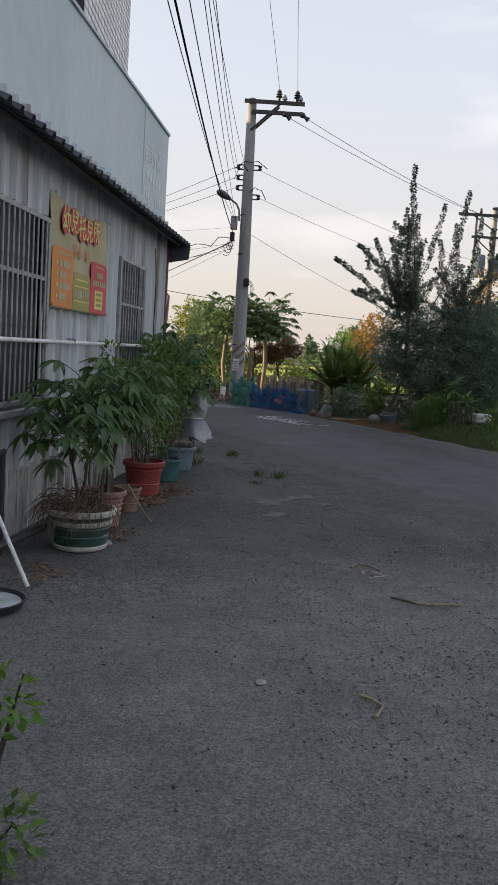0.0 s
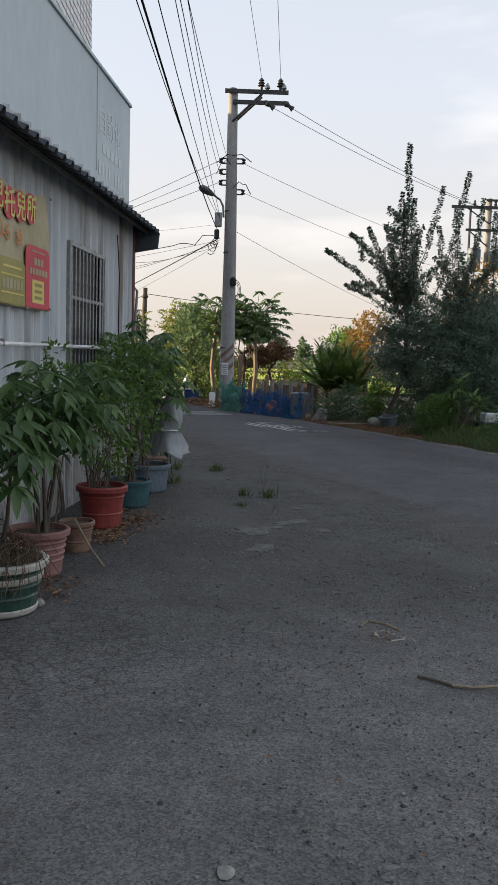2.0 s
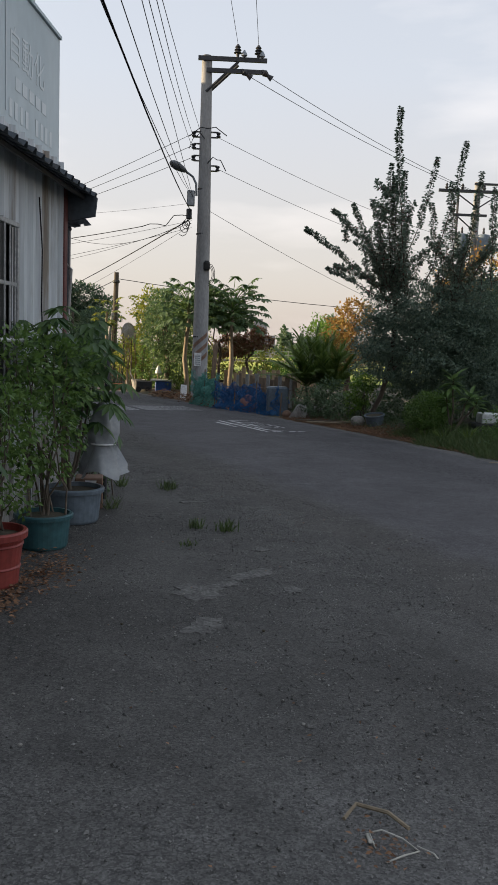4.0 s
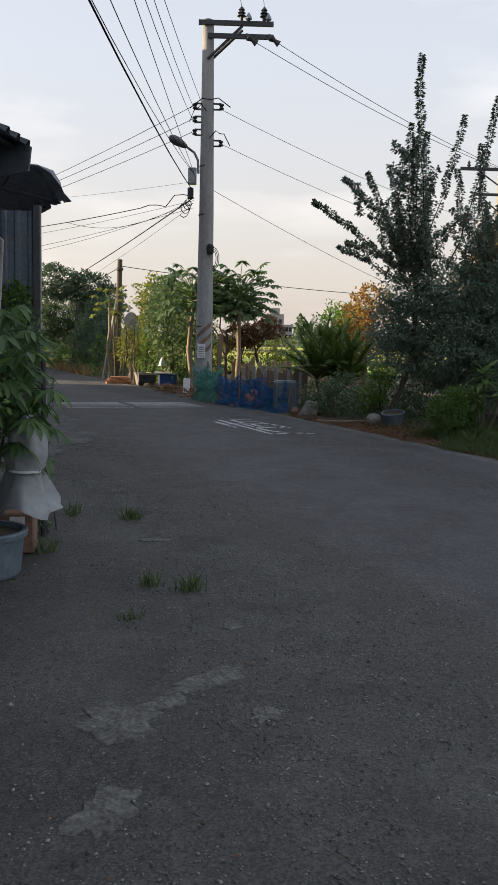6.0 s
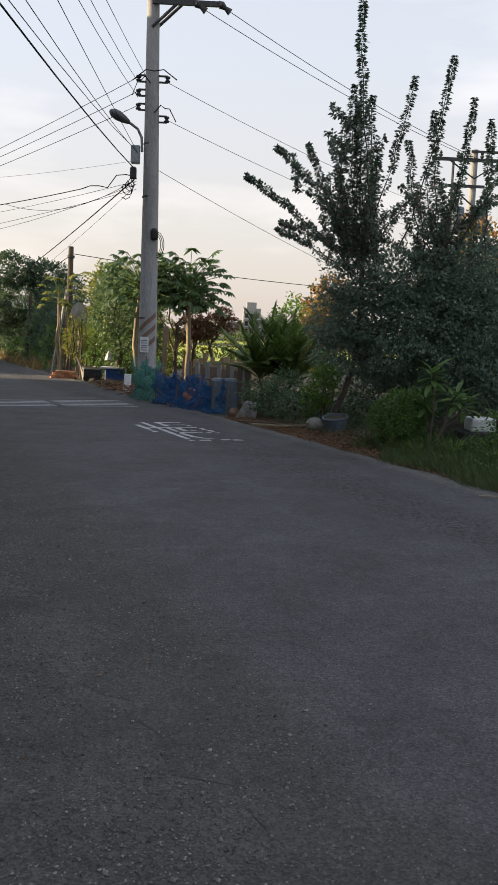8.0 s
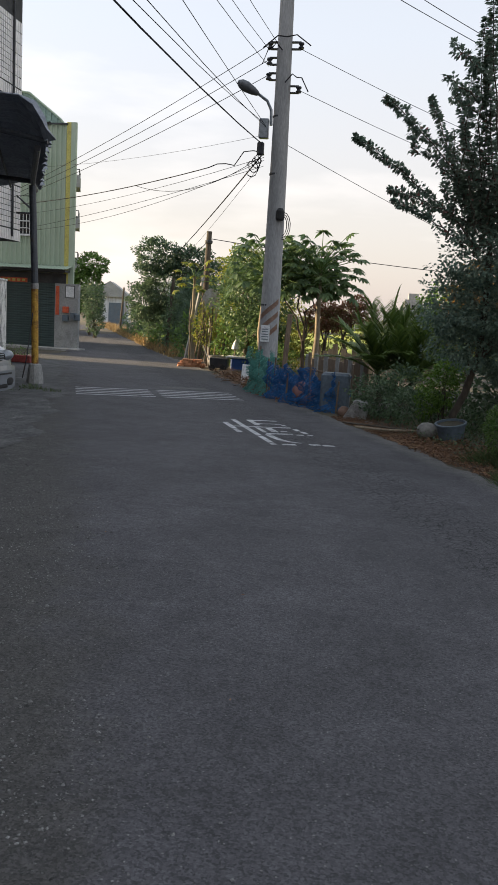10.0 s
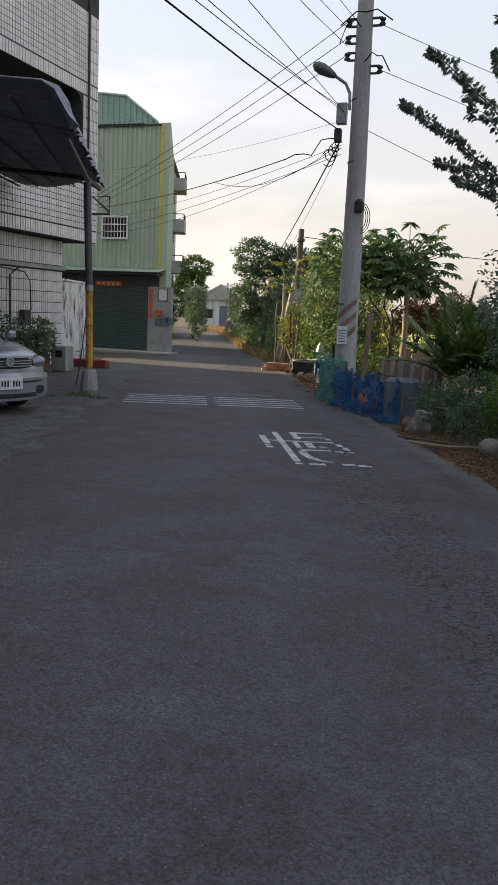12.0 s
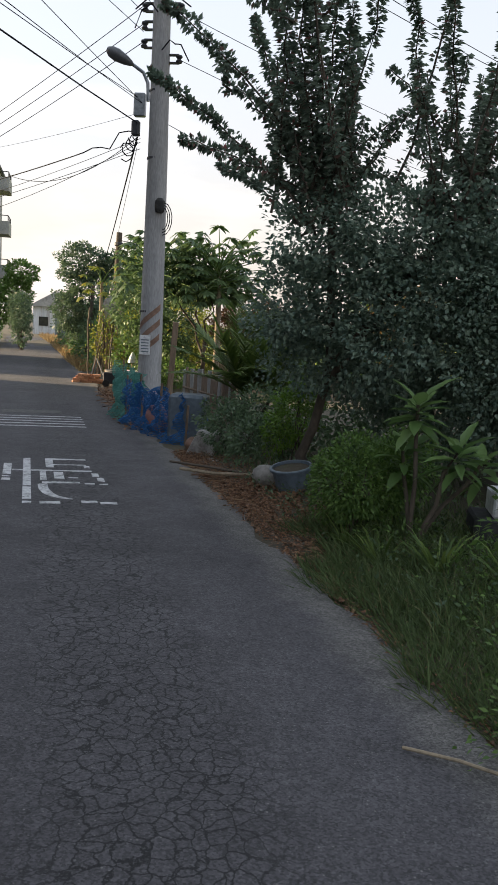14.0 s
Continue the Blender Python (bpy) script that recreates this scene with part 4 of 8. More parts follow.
    tiled_face(h, (-7.14, 30.2, 0), (0, 1, 0), (1, 0, 0), 0.7, 7.07, 8.75, 0.28)
    tiled_face(h, (-7.14, 30.12, 0), (0, 1, 0), (1, 0, 0), 0.78, 4.57, 6.73, 0.27)
    s = thing("stair_tower", pose(0, 0, 0), "off-white tiled upper block behind the low house", "building")
    part("wall", boxed((-8, 12.4, 3.3), (-2.62, 16.65, 11)), JOINT, s)
    tiled_face(s, (-2.62, 12.4, 0), (0, 1, 0), (1, 0, 0), 4.2, 5.6, 9.6, 0.24, 2, TILE, 2, 0.014)
    part("wall", boxed((-7.6, 12.5, -0.3), (-3.2, 16.6, 3.3)), GREY_PAINT, s, "grey plastered lower wall")


# ---------- green house ----------
def green_house():
    X0, X1, Y = -10.55, -17.5, 42.0
    h = thing("green_house", pose(0, 0, 0), "three-storey green ribbed sheet-metal house with a dark roller shutter", "house")
    wb = BM()
    plan = [(X1, Y + 0.05), (X0 - 0.05, Y + 0.05), (X0 - 3.38, Y + 8.4), (X1, Y + 8.4)]
    lo = [wb.verts.new((*p, -0.6)) for p in plan]
    hi = [wb.verts.new((*p, 8.5)) for p in plan]
    wb.faces.new(lo[::-1])
    wb.faces.new(hi)
    for k in range(4):
        wb.faces.new((lo[k], lo[(k + 1) % 4], hi[(k + 1) % 4], hi[k]))
    part("wall", wb, GREY_PAINT, h)
    part("cladding", corrugated(BM(), (X1, Y, 3.05), (1, 0, 0), (0, 0, 1), X0 - 0.35 - X1, 5.7, 0.215, 0.055, flat=0.55), GREEN_SHEET, h, "pale green ribbed cladding")
    part("corner_trim", boxed((X0 - 0.36, Y - 0.06, 2.2), (X0 - 0.17, Y + 0.1, 8.8), 0.01), YELLOW, h, "yellow corner trim")
    part("cladding", corrugated(BM(), (X0 + 0.02, Y + 0.06, 2.2), (-0.374, 0.9275, 0), (0, 0, 1), 8.8, 6.5, 0.3, 0.04, flat=0.6), GREEN_SHEET, h, "pale green side cladding")
    part("corner_trim", boxed((X0 - 0.17, Y - 0.05, 2.2), (X0 + 0.06, Y + 0.05, 8.8)), GREEN_SHEET, h, "pale green corner flashing")
    roof = BM()
    line = [(X1 - 2, 10.8), (-15.4, 10.65), (-13.45, 10.42), (-12.0, 9.35), (X0 - 0.9, 8.72)]

    def top_at(x):
        for (xa, za), (xb, zb) in zip(line, line[1:]):
            if xa <= x <= xb:
                return za + (zb - za) * (x - xa) / (xb - xa)
        return 8.72
    outline = [(X1 - 2, 8.4)] + line + [(X0 - 0.9, 8.4)]
    fr = [roof.verts.new((x, 44.0, z)) for x, z in outline]
    bk = [roof.verts.new((x - 2.6, 50.3, z)) for x, z in outline]
    roof.faces.new(fr)
    roof.faces.new(bk[::-1])
    for k in range(len(fr)):
        roof.faces.new((fr[k], bk[k], bk[(k + 1) % len(fr)], fr[(k + 1) % len(fr)]))
    bmesh.ops.recalc_face_normals(roof, faces=roof.faces)
    gable = part("gable", roof, GREEN_ROOF, h, "set-back dull green gable")
    for k in range(24):
        x = -17.9 + k * 0.27
        part("rib", boxed((x, 43.965, 8.4), (x + 0.06, 43.998, top_at(x) - 0.02)), GREEN_ROOF, gable)
    for (xa, za), (xb, zb) in zip(line, line[1:]):
        part("verge_trim", tubed([(xa, 43.95, za), (xb, 43.95, zb)], 0.045, 6), GREEN_SHEET, gable)
    part("lean_roof", corrugated(BM(), (X1, Y - 0.2, 8.76), (1, 0, 0), (0, 2.3, 0.1), X0 - 1.0 - X1, 2.3, 0.215, 0.03), GREEN_ROOF, h, "low green lean-to roof")
    part("eave_trim", boxed((X1, Y - 0.14, 8.69), (X0 - 0.3, Y - 0.07, 8.75)), DARK_STEEL, h)
    w = part("window", boxed((-13.42, Y - 0.06, 4.25), (-12.29, Y - 0.02, 5.12)), GLASS_DARK, h, "window behind a white grille")
    f = BM()
    for lo, hi in (((-13.46, 4.2), (-12.25, 4.27)), ((-13.46, 5.08), (-12.25, 5.15)), ((-13.46, 4.27), (-13.4, 5.08)), ((-12.31, 4.27), (-12.25, 5.08)), ((-13.4, 4.78), (-12.31, 4.82)), ((-13.4, 4.5), (-12.31, 4.53))):
        box(f, (lo[0], Y - 0.14, lo[1]), (hi[0], Y - 0.09, hi[1]))
    part("window_frame", f, WHITE_PAINT, w, "white window frame")
    for i in range(7):
        x = -13.3 + i * 0.145
        part("bar", boxed((x, Y - 0.155, 4.22), (x + 0.02, Y - 0.142, 5.12)), WHITE_PAINT, w)
    # lean-to eave, lintel, shutter, piers
    part("eave", corrugated(BM(), (X1, Y - 0.75, 2.86), (1, 0, 0), (0, 0.9, 0.2), X0 - X1, 0.8, 0.15, 0.022), GREEN_SHEET, h, "pale green ribbed lean-to eave")
    part("eave_fascia", boxed((X1, Y - 0.6, 2.76), (X0 - 0.1, Y - 0.02, 2.84)), DARK_STEEL, h)
    part("lintel", boxed((X1, Y - 0.1, 2.3), (X0 - 0.25, Y, 2.7)), DARK_STEEL, h)
    part("pier", boxed((-11.25, Y - 0.15, -0.5), (-10.2, Y + 0.05, 2.3), 0.01), GREY_PAINT, h, "grey cement pier")
    sh = part("roller_shutter", boxed((-15.2, Y - 0.04, -0.45), (-11.25, Y, 2.3)), SHUTTER, h, "closed dark green roller shutter")
    slat = boxed((-15.15, -0.035, 0), (-11.27, 0.0, 0.085), 0.012)
    first = part("slat", slat, SHUTTER, sh)
    first.location = (0, Y - 0.04, -0.4)
    for i in range(1, 27):
        o = new("slat", first.data)
        o.parent = sh
        o.location = (0, Y - 0.04, -0.4 + i * 0.1)
    part("paper_banner", boxed((-13.7, Y - 0.13, 2.28), (-12.5, Y - 0.105, 2.46)), RED_PAPER, h, "faded red paper strip over the shutter")
    for i in range(5):
        part("ink_bar", boxed((-13.6 + i * 0.22, Y - 0.137, 2.32), (-13.47 + i * 0.22, Y - 0.132, 2.42)), YELLOW, h)
    part("paper_strip", boxed((-11.2, Y - 0.18, 1.0), (-11.05, Y - 0.155, 2.2)), RED_PAPER, h, "faded red paper strip beside the shutter")
    part("notice", boxed((-10.75, Y - 0.18, 1.75), (-10.4, Y - 0.155, 2.2)), WHITE_PAINT, h, "framed white notice")
    part("notice_border", boxed((-10.78, Y - 0.17, 1.72), (-10.37, Y - 0.152, 2.23)), DARK_STEEL, h)
    for x, z in ((-10.85, 0.75), (-10.85, 1.1), (-10.5, 0.85), (-10.35, 0.8)):
        part("letter_box", boxed((x, Y - 0.3, z), (x + 0.24, Y - 0.155, z + 0.26), 0.015), GREYBLUE if z < 1 else RED_PAPER, h)
    part("step", boxed((-15.4, Y - 1.0, -0.6), (-9.9, Y - 0.05, -0.36), 0.02), CONCRETE, h, "low concrete apron step")


def balcony_house():
    h = thing("balcony_house", pose(-18.6, 61.0, 0, 0, 0, 19.5), "grey three-storey house with small side balconies", "house")
    part("wall", boxed((-6, 0, -0.6), (0, 8, 10.9)), GREY_PAINT, h)
    part("roof", boxed((-6.2, -0.2, 10.9), (0.2, 8.2, 11.05), 0.02), BLUE_ROOF, h)
    for z in (4.05, 6.75, 9.4):
        b = part("balcony", boxed((0.0, 1.0, z - 0.3), (0.95, 3.4, z - 0.14)), CONCRETE, h, "small concrete side balcony")
        part("parapet_panel", boxed((0.86, 1.0, z - 0.14), (0.95, 3.4, z + 0.5)), GREY_PAINT, b)
        part("parapet_panel", boxed((0.0, 1.0, z - 0.14), (0.86, 1.08, z + 0.5)), GREY_PAINT, b)
        part("rail", tubed([(0.0, 1.05, z + 0.85), (0.9, 1.05, z + 0.85), (0.9, 3.3, z + 0.85)], 0.03, 6), DARK_STEEL, b)
        for y in (1.05, 1.8, 2.6, 3.3):
            part("baluster", tubed([(0.9, y, z + 0.45), (0.9, y, z + 0.85)], 0.025, 6), DARK_STEEL, b)
    for y in (1.2, 3.0, 5.2):
        for z in (0.4, 3.2, 6.0, 8.7):
            w = part("window", boxed((-0.02, y, z), (0.04, y + 1.1, z + 1.2)), GLASS_DARK, h)
            part("window_frame", boxed((0.0, y + 0.5, z), (0.06, y + 0.56, z + 1.2)), STEEL, w)


balcony_house()


green_house()
# blocks added out of view; the back and neighbour ones shape the low sun
for nm, lo, hi in (("back_sun_block", (-27, 38.4, -0.6), (-17.6, 42, 4.0)), ("neighbour_sun_block", (-20, -16, -0.3), (-8.05, 17.3, 7.5)), ("rear_house", (-14, -34, -0.3), (14, -17, 6.0))):
    t = thing(nm, pose(0, 0, 0), "plain grey rendered block added out of view", "house")
    part("wall", boxed(lo, hi, 0.02), GREY_PAINT, t)
    part("roof", boxed((lo[0] - 0.2, lo[1] - 0.1, hi[2]), (hi[0] + 0.2, hi[1] + 0.1, hi[2] + 0.18), 0.02), BLUE_ROOF, t)

# stained yard wall
yw = thing("yard_wall", pose(-8.25, 29.75, -0.25, 0, 0, 17), "white plastered yard wall with black mould stains", "wall", kind="structure")
part("panel", boxed((-0.16, 0, -0.2), (0, 3.7, 2.33), 0.015), STAINED, yw)
part("coping", boxed((-0.19, -0.02, 2.33), (0.03, 3.7, 2.39), 0.01), STAINED, yw)



# ---------- carport ----------
def carport():
    c = thing("carport", pose(0, 0, 0), "dark sagging ribbed carport roof on steel posts", "carport")
    F0, F1 = Vector((-2.29, 19.72, 3.81)), Vector((-5.3, 26.4, 3.98))
    R0, R1 = Vector((-2.78, 19.75, 4.34)), Vector((-5.75, 26.3, 4.1))
    B0, B1 = Vector((-7.5, 19.4, 5.0)), Vector((-7.5, 26.4, 4.12))
    bm = BM()
    rows = 72
    pts = []
    for i in range(rows + 1):
        t = i / rows
        f, r, b = F0.lerp(F1, t), R0.lerp(R1, t), B0.lerp(B1, t)
        rib = 0.022 * (i % 2)
        jag = 0.035 * math.sin(i * 1.3) + 0.025 * math.sin(i * 2.9) + 0.03 * (i % 2)
        f = f + Vector((jag * 0.9, jag * 0.3, -abs(jag) * 0.6))
        line = [b.lerp(r, k / 6) + Vector((0, 0, -0.12 * math.sin(math.pi * k / 6))) for k in range(7)]
        line += [r.lerp(f, 0.35) + Vector((0.05, 0, 0.05)), r.lerp(f, 0.7) + Vector((0.06, 0, 0.04)), f]
        if i < 3:
            line = line[:7] + [p + Vector((0.05 * math.sin(i * 2.1 + k * 2.7), -0.06 * abs(math.sin(k * 3.3 + i)), 0.06 * math.sin(k * 4.1 + i * 1.7))) for k, p in enumerate(line[7:])]
        wob = 0.05 * math.sin(i * 0.9) * max(0, 1 - t * 3)
        pts.append([p + Vector((0, wob if i else 0.06 * math.sin(k * 2.2), rib + 0.012 * math.sin(k * 3.1 + i))) for k, p in enumerate(line)])
    m = len(pts[0]) - 1
    top = [[bm.verts.new(p) for p in r] for r in pts]
    bot = [[bm.verts.new(p - Vector((0, 0, 0.012))) for p in r] for r in pts]
    for i in range(rows):
        for k in range(m):
            bm.faces.new((top[i][k], top[i + 1][k], top[i + 1][k + 1], top[i][k + 1]))
            bm.faces.new((bot[i][k], bot[i][k + 1], bot[i + 1][k + 1], bot[i + 1][k]))
        bm.faces.new((top[i][m], top[i + 1][m], bot[i + 1][m], bot[i][m]))
    for k in range(m):
        bm.faces.new((top[0][k], top[0][k + 1], bot[0][k + 1], bot[0][k]))
        bm.faces.new((top[rows][k], bot[rows][k], bot[rows][k + 1], top[rows][k + 1]))
    part("roof_sheet", bm, TARP, c, "dark blue-grey ribbed roof sheet with ragged edges")
    part("post", boxed((-2.3, 17.42, -0.03), (-2.2, 17.52, 3.32), 0.006), POST_STEEL, c, "grey square steel post")
    part("post_trim", boxed((-2.2, 17.43, -0.03), (-2.185, 17.47, 3.32)), STEEL, c)
    part("end_sheet", corrugated(BM(), (-7.0, 17.5, 0.0), (1, 0, 0), (0, 0, 1), 4.7, 3.25, 0.2, 0.03), GREYBLUE, c, "grey-blue ribbed end sheet")
    part("beam", tubed([(-2.75, 20.4, 3.74), (-4.5, 24.2, 3.8), (-5.3, 26.2, 3.92)], 0.05, 8), POST_STEEL, c)
    part("beam", tubed([(-7.4, 24.4, 4.12), (-4.5, 24.2, 3.82)], 0.045, 8), POST_STEEL, c)
    part("beam", tubed([(-7.4, 20.2, 4.75), (-2.5, 20.2, 3.8)], 0.04, 8), POST_STEEL, c)
    for k in range(4):
        part("purlin", tubed([(-3.3 - k * 1.1, 19.9, 4.18 + 0.12 * k), (-5.9 - k * 0.45, 26.2, 3.98)], 0.022, 6), POST_STEEL, c)
    base = Vector((-4.3, 24.0, float(gz(-4.3, 24.0))))
    part("post", tubed([base + Vector((0, 0, 0.25)), base + Vector((-0.06, 0.06, 1.95))], 0.068, 12), RUST_YELLOW, c, "rust-streaked yellow lower post")
    part("post", tubed([base + Vector((-0.06, 0.06, 1.95)), base + Vector((-0.2, 0.2, 3.85))], 0.068, 12), POST_STEEL, c, "dark upper post")
    part("band", tubed([base + Vector((-0.055, 0.055, 1.86)), base + Vector((-0.06, 0.06, 1.97))], 0.078, 12), STEEL, c)
    part("chain", tubed([base + Vector((-0.02, -0.1, 1.4)), base + Vector((-0.12, -0.14, 0.5)), base + Vector((-0.22, -0.1, 0.1))], 0.012, 5), DARK_STEEL, c)
    part("footing", lathe(BM(), [(0.17, 0), (0.165, 0.12), (0.14, 0.3), (0.12, 0.38), (0.08, 0.4)], 10, base), CONCRETE, c, "rough concrete footing")


carport()


# ---------- utility pole ----------
def utility_pole():
    base = Vector((-0.26, 28.5, float(gz(0, 28.5)) - 0.05))
    u = thing("utility_pole", Matrix.Translation(base), "tapered grey concrete utility pole with crossarm, insulators and street lamp", "utility pole")
    zt = 9.9 - base.z

    def at(x, z, y=28.5):
        return Vector((x, y, z)) - base
    part("shaft", tubed([(0, 0, 0), (0.0, 0, zt * 0.5), (-0.04, 0, zt - 0.08), (-0.04, 0, zt)], [0.25, 0.2, 0.15, 0.12], 24), POLE_CONC, u, smooth=True)
    for z in (9.78, 9.45):
        part("crossarm", boxed(at(-0.55 if z > 9.7 else -0.3, z - 0.06, 28.3), at(1.45, z + 0.06, 28.38)), DARK_STEEL, u, "dark steel crossarm")
    for y in (28.34, 28.66):
        part("brace", tubed([at(-0.3, 8.85, y), at(0.62, 9.72, y)], 0.04, 6), DARK_STEEL, u)
    for x in (0.59, 1.19):
        part("insulator", lathe(BM(), [(0.04, 0), (0.05, 0.1), (0.12, 0.12), (0.06, 0.18), (0.11, 0.2), (0.05, 0.26), (0.09, 0.28), (0.03, 0.36)], 12, at(x, 9.84, 28.34)), DARK_STEEL, u, "dark ribbed pin insulator")
        part("strain_insulator", tubed([at(x + 0.12, 9.5, 28.3), at(x + 0.2, 9.42, 28.3), at(x + 0.3, 9.36, 28.32), at(x + 0.42, 9.28, 28.34)], [0.03, 0.1, 0.05, 0.09], 10), DARK_STEEL, u)
    for x in (0.78, 1.3):
        part("clamp", lathe(BM(), [(0.03, 0), (0.09, 0.04), (0.08, 0.1), (0.02, 0.2)], 10, at(x, 9.84, 28.3)), LAMP_GLASS, u)
    for x, zs in ((-0.62, (7.67, 7.33, 6.99)), (0.1, (7.67, 6.71))):
        for z in zs:
            part("rack", boxed(at(min(x, -0.36), z - 0.09, 28.46), at(max(x, -0.3), z - 0.06, 28.54)), DARK_STEEL, u)
            part("rack", boxed(at(min(x, -0.36), z + 0.06, 28.46), at(max(x, -0.3), z + 0.09, 28.54)), DARK_STEEL, u)
            part("spool", lathe(BM(), [(0.06, -0.07), (0.07, -0.04), (0.035, 0), (0.07, 0.04), (0.06, 0.07)], 12, at(x, z)), DARK_STEEL, u)
    for x0, z0, x1, z1 in ((-0.75, 7.55, 0.35, 7.6), (-0.75, 7.2, -0.3, 7.5), (-0.2, 6.8, 0.35, 6.6)):
        p, q = at(x0, z0, 28.25), at(x1, z1, 28.25)
        mid = (p + q) / 2 + Vector((0, -0.05, 0.2))
        part("jumper", tubed([p, p.lerp(mid, 0.6) + Vector((0, 0, 0.12)), mid, q.lerp(mid, 0.6) + Vector((0, 0, 0.12)), q], 0.014, 6), WIRE, u)
    # street lamp on its arm
    arm = [at(-0.5, 5.9), at(-0.52, 6.25), at(-0.62, 6.45), at(-0.86, 6.6, 28.4)]
    part("lamp_arm", tubed(arm, 0.035, 8), LAMP_GLASS, u)
    head = part("lamp_head", lathe(BM(), [(0.03, 0), (0.09, 0.06), (0.15, 0.2), (0.2, 0.42), (0.17, 0.58), (0.07, 0.68)], 16), LAMP_SHELL, u, "dark grey cobra-head street lamp", smooth=True)
    d = Vector((-0.75, -0.35, 0.35)).normalized()
    head.matrix_basis = Matrix.Translation(at(-0.8, 6.56, 28.4)) @ d.to_track_quat("Z", "Y").to_matrix().to_4x4() @ Matrix.Diagonal((0.85, 0.6, 0.85, 1))
    part("ballast_box", boxed(at(-0.78, 5.6, 28.42), at(-0.55, 6.05, 28.58), 0.02), LAMP_GLASS, u, "grey lamp control box")
    # cable tangle
    for i in range(5):
        r = 0.07 + 0.02 * i
        c = at(-0.68 - 0.05 * i, 5.2 - 0.08 * i, 28.36)
        part("cable_loop", tubed([c + Vector((r * math.cos(a), 0.03 * math.sin(3 * a), r * 1.2 * math.sin(a))) for a in (k * 0.7 + i for k in range(8))], 0.012, 5), WIRE, u)
    part("splice_box", boxed(at(-0.78, 5.2, 28.3), at(-0.62, 5.5, 28.45), 0.03), DARK_STEEL, u)
    for z in (1.95, 6.3, 5.0):
        part("band", lathe(BM(), [(0.23 - 0.01 * z, 0), (0.248 - 0.01 * z, 0.01), (0.248 - 0.01 * z, 0.05), (0.23 - 0.01 * z, 0.06)], 20, (-0.004 * z, 0, z)), DARK_STEEL, u)
    part("fuse", lathe(BM(), [(0.08, 0), (0.1, 0.05), (0.1, 0.22), (0.05, 0.28)], 10, at(-0.13, 3.72, 28.3)), BLACK, u)
    for i in range(3):
        c = at(-0.12, 3.6, 28.3)
        part("cable_loop", tubed([c + Vector(((0.1 + 0.04 * i) * math.cos(a) + 0.06, 0.02 * i, (0.22 + 0.05 * i) * math.sin(a))) for a in (k * 0.45 - 1.6 for k in range(8))], 0.01, 5), WIRE, u)
    # warning stripes and notice
    for i in range(3):
        bm = BM()
        n = 14
        rings = []
        for k in range(n + 1):
            a = math.radians(-150 + 120 * k / n)
            z = 1.0 + 0.3 * i + 0.42 * k / n
            r = 0.238
            rings.append((bm.verts.new((r * math.cos(a), r * math.sin(a), z)), bm.verts.new((r * math.cos(a), r * math.sin(a), z + 0.13))))
        for p, q in zip(rings, rings[1:]):
            bm.faces.new((p[0], q[0], q[1], p[1]))
        part("stripe", bm, BROWN, u, "faded brown warning stripe")
    part("notice", boxed((-0.17, -0.255, 1.1), (0.05, -0.242, 1.5)), WHITE_PAINT, u, "small white paper notice")
    for i in range(5):
        part("print_bar", boxed((-0.14, -0.258, 1.15 + 0.06 * i), (0.02, -0.256, 1.17 + 0.06 * i)), GREYBLUE, u)


utility_pole()


# ---------- wires ----------
def wire(a, b, r, drop, label="black overhead power cable strung between poles"):
    tagged(link("overhead_cable", tubed(sag(a, b, drop), r, 5), WIRE), label, "cable", "overhead cables")


P2 = Vector((13.0, 45.5, 0.2))
wire((-0.66, 28.4, 5.45), (-1.06, -16.5, 5.6), 0.0125, 0.88, "thick black overhead cable strung from the pole")
for x0, z0, x1, z1, low in ((-0.6, 5.84, -1.05, 6.6, 1.15), (-0.68, 5.95, -1.33, 6.2, 1.23), (-0.6, 5.85, -1.11, 6.6, 0.26), (-0.62, 7.19, -0.93, 7.2, 1.37), (-0.62, 7.54, -0.81, 7.6, 1.5), (-0.4, 7.64, -1.65, 7.6, 0.95)):
    wire((x0, 28.4, z0), (x1, -16.5, z1), 0.0065, low)
wire((0.59, 28.35, 10.2), (-2.93, -16.5, 10.6), 0.007, 0.02)
wire((1.19, 28.35, 10.2), (-1.43, -16.5, 10.6), 0.007, 0.78)
wire((1.0, 28.35, 9.3), (12.0, 39.76, 8.26), 0.009, 0.25)
wire((1.6, 28.35, 9.3), (12.0, 38.5, 7.9), 0.009, 0.25)
for z, y1, z1 in ((7.6, 45.7, 7.12), (6.7, 48.9, 6.62), (5.5, 47.4, 2.61)):
    wire((-0.15 if z < 6 else 0.1, 28.5, z), (12.8, y1, z1), 0.007, 0.3)
for z, y1, z1 in ((7.67, 38.17, 4.19), (7.33, 39.18, 4.52), (6.99, 39.97, 4.69)):
    wire((-0.66, 28.45, z), (-14.3, y1, z1), 0.008, 0.25)


def service_cable():
    """A service cable that wriggles off the pole, with a slack tail looped back to the splice."""
    a, b = Vector((-0.66, 28.42, 5.28)), Vector((-11.0, 36.95, 4.85))
    run = sag(a, b, 0.2, 40)
    for k, dz in ((1, 0.1), (2, 0.14), (3, -0.12), (4, -0.02), (5, 0.03)):
        run[k].z += dz
    tagged(link("overhead_cable", tubed(run, 0.013, 5), WIRE), "thick black service cable with a wavy end", "cable", "overhead cables")
    tail = sag(Vector((-0.66, 28.42, 5.2)), run[16], 0.42, 20)
    tagged(link("overhead_cable", tubed(tail, 0.007, 5), WIRE), "slack thin cable looped below the service cable", "cable", "overhead cables")


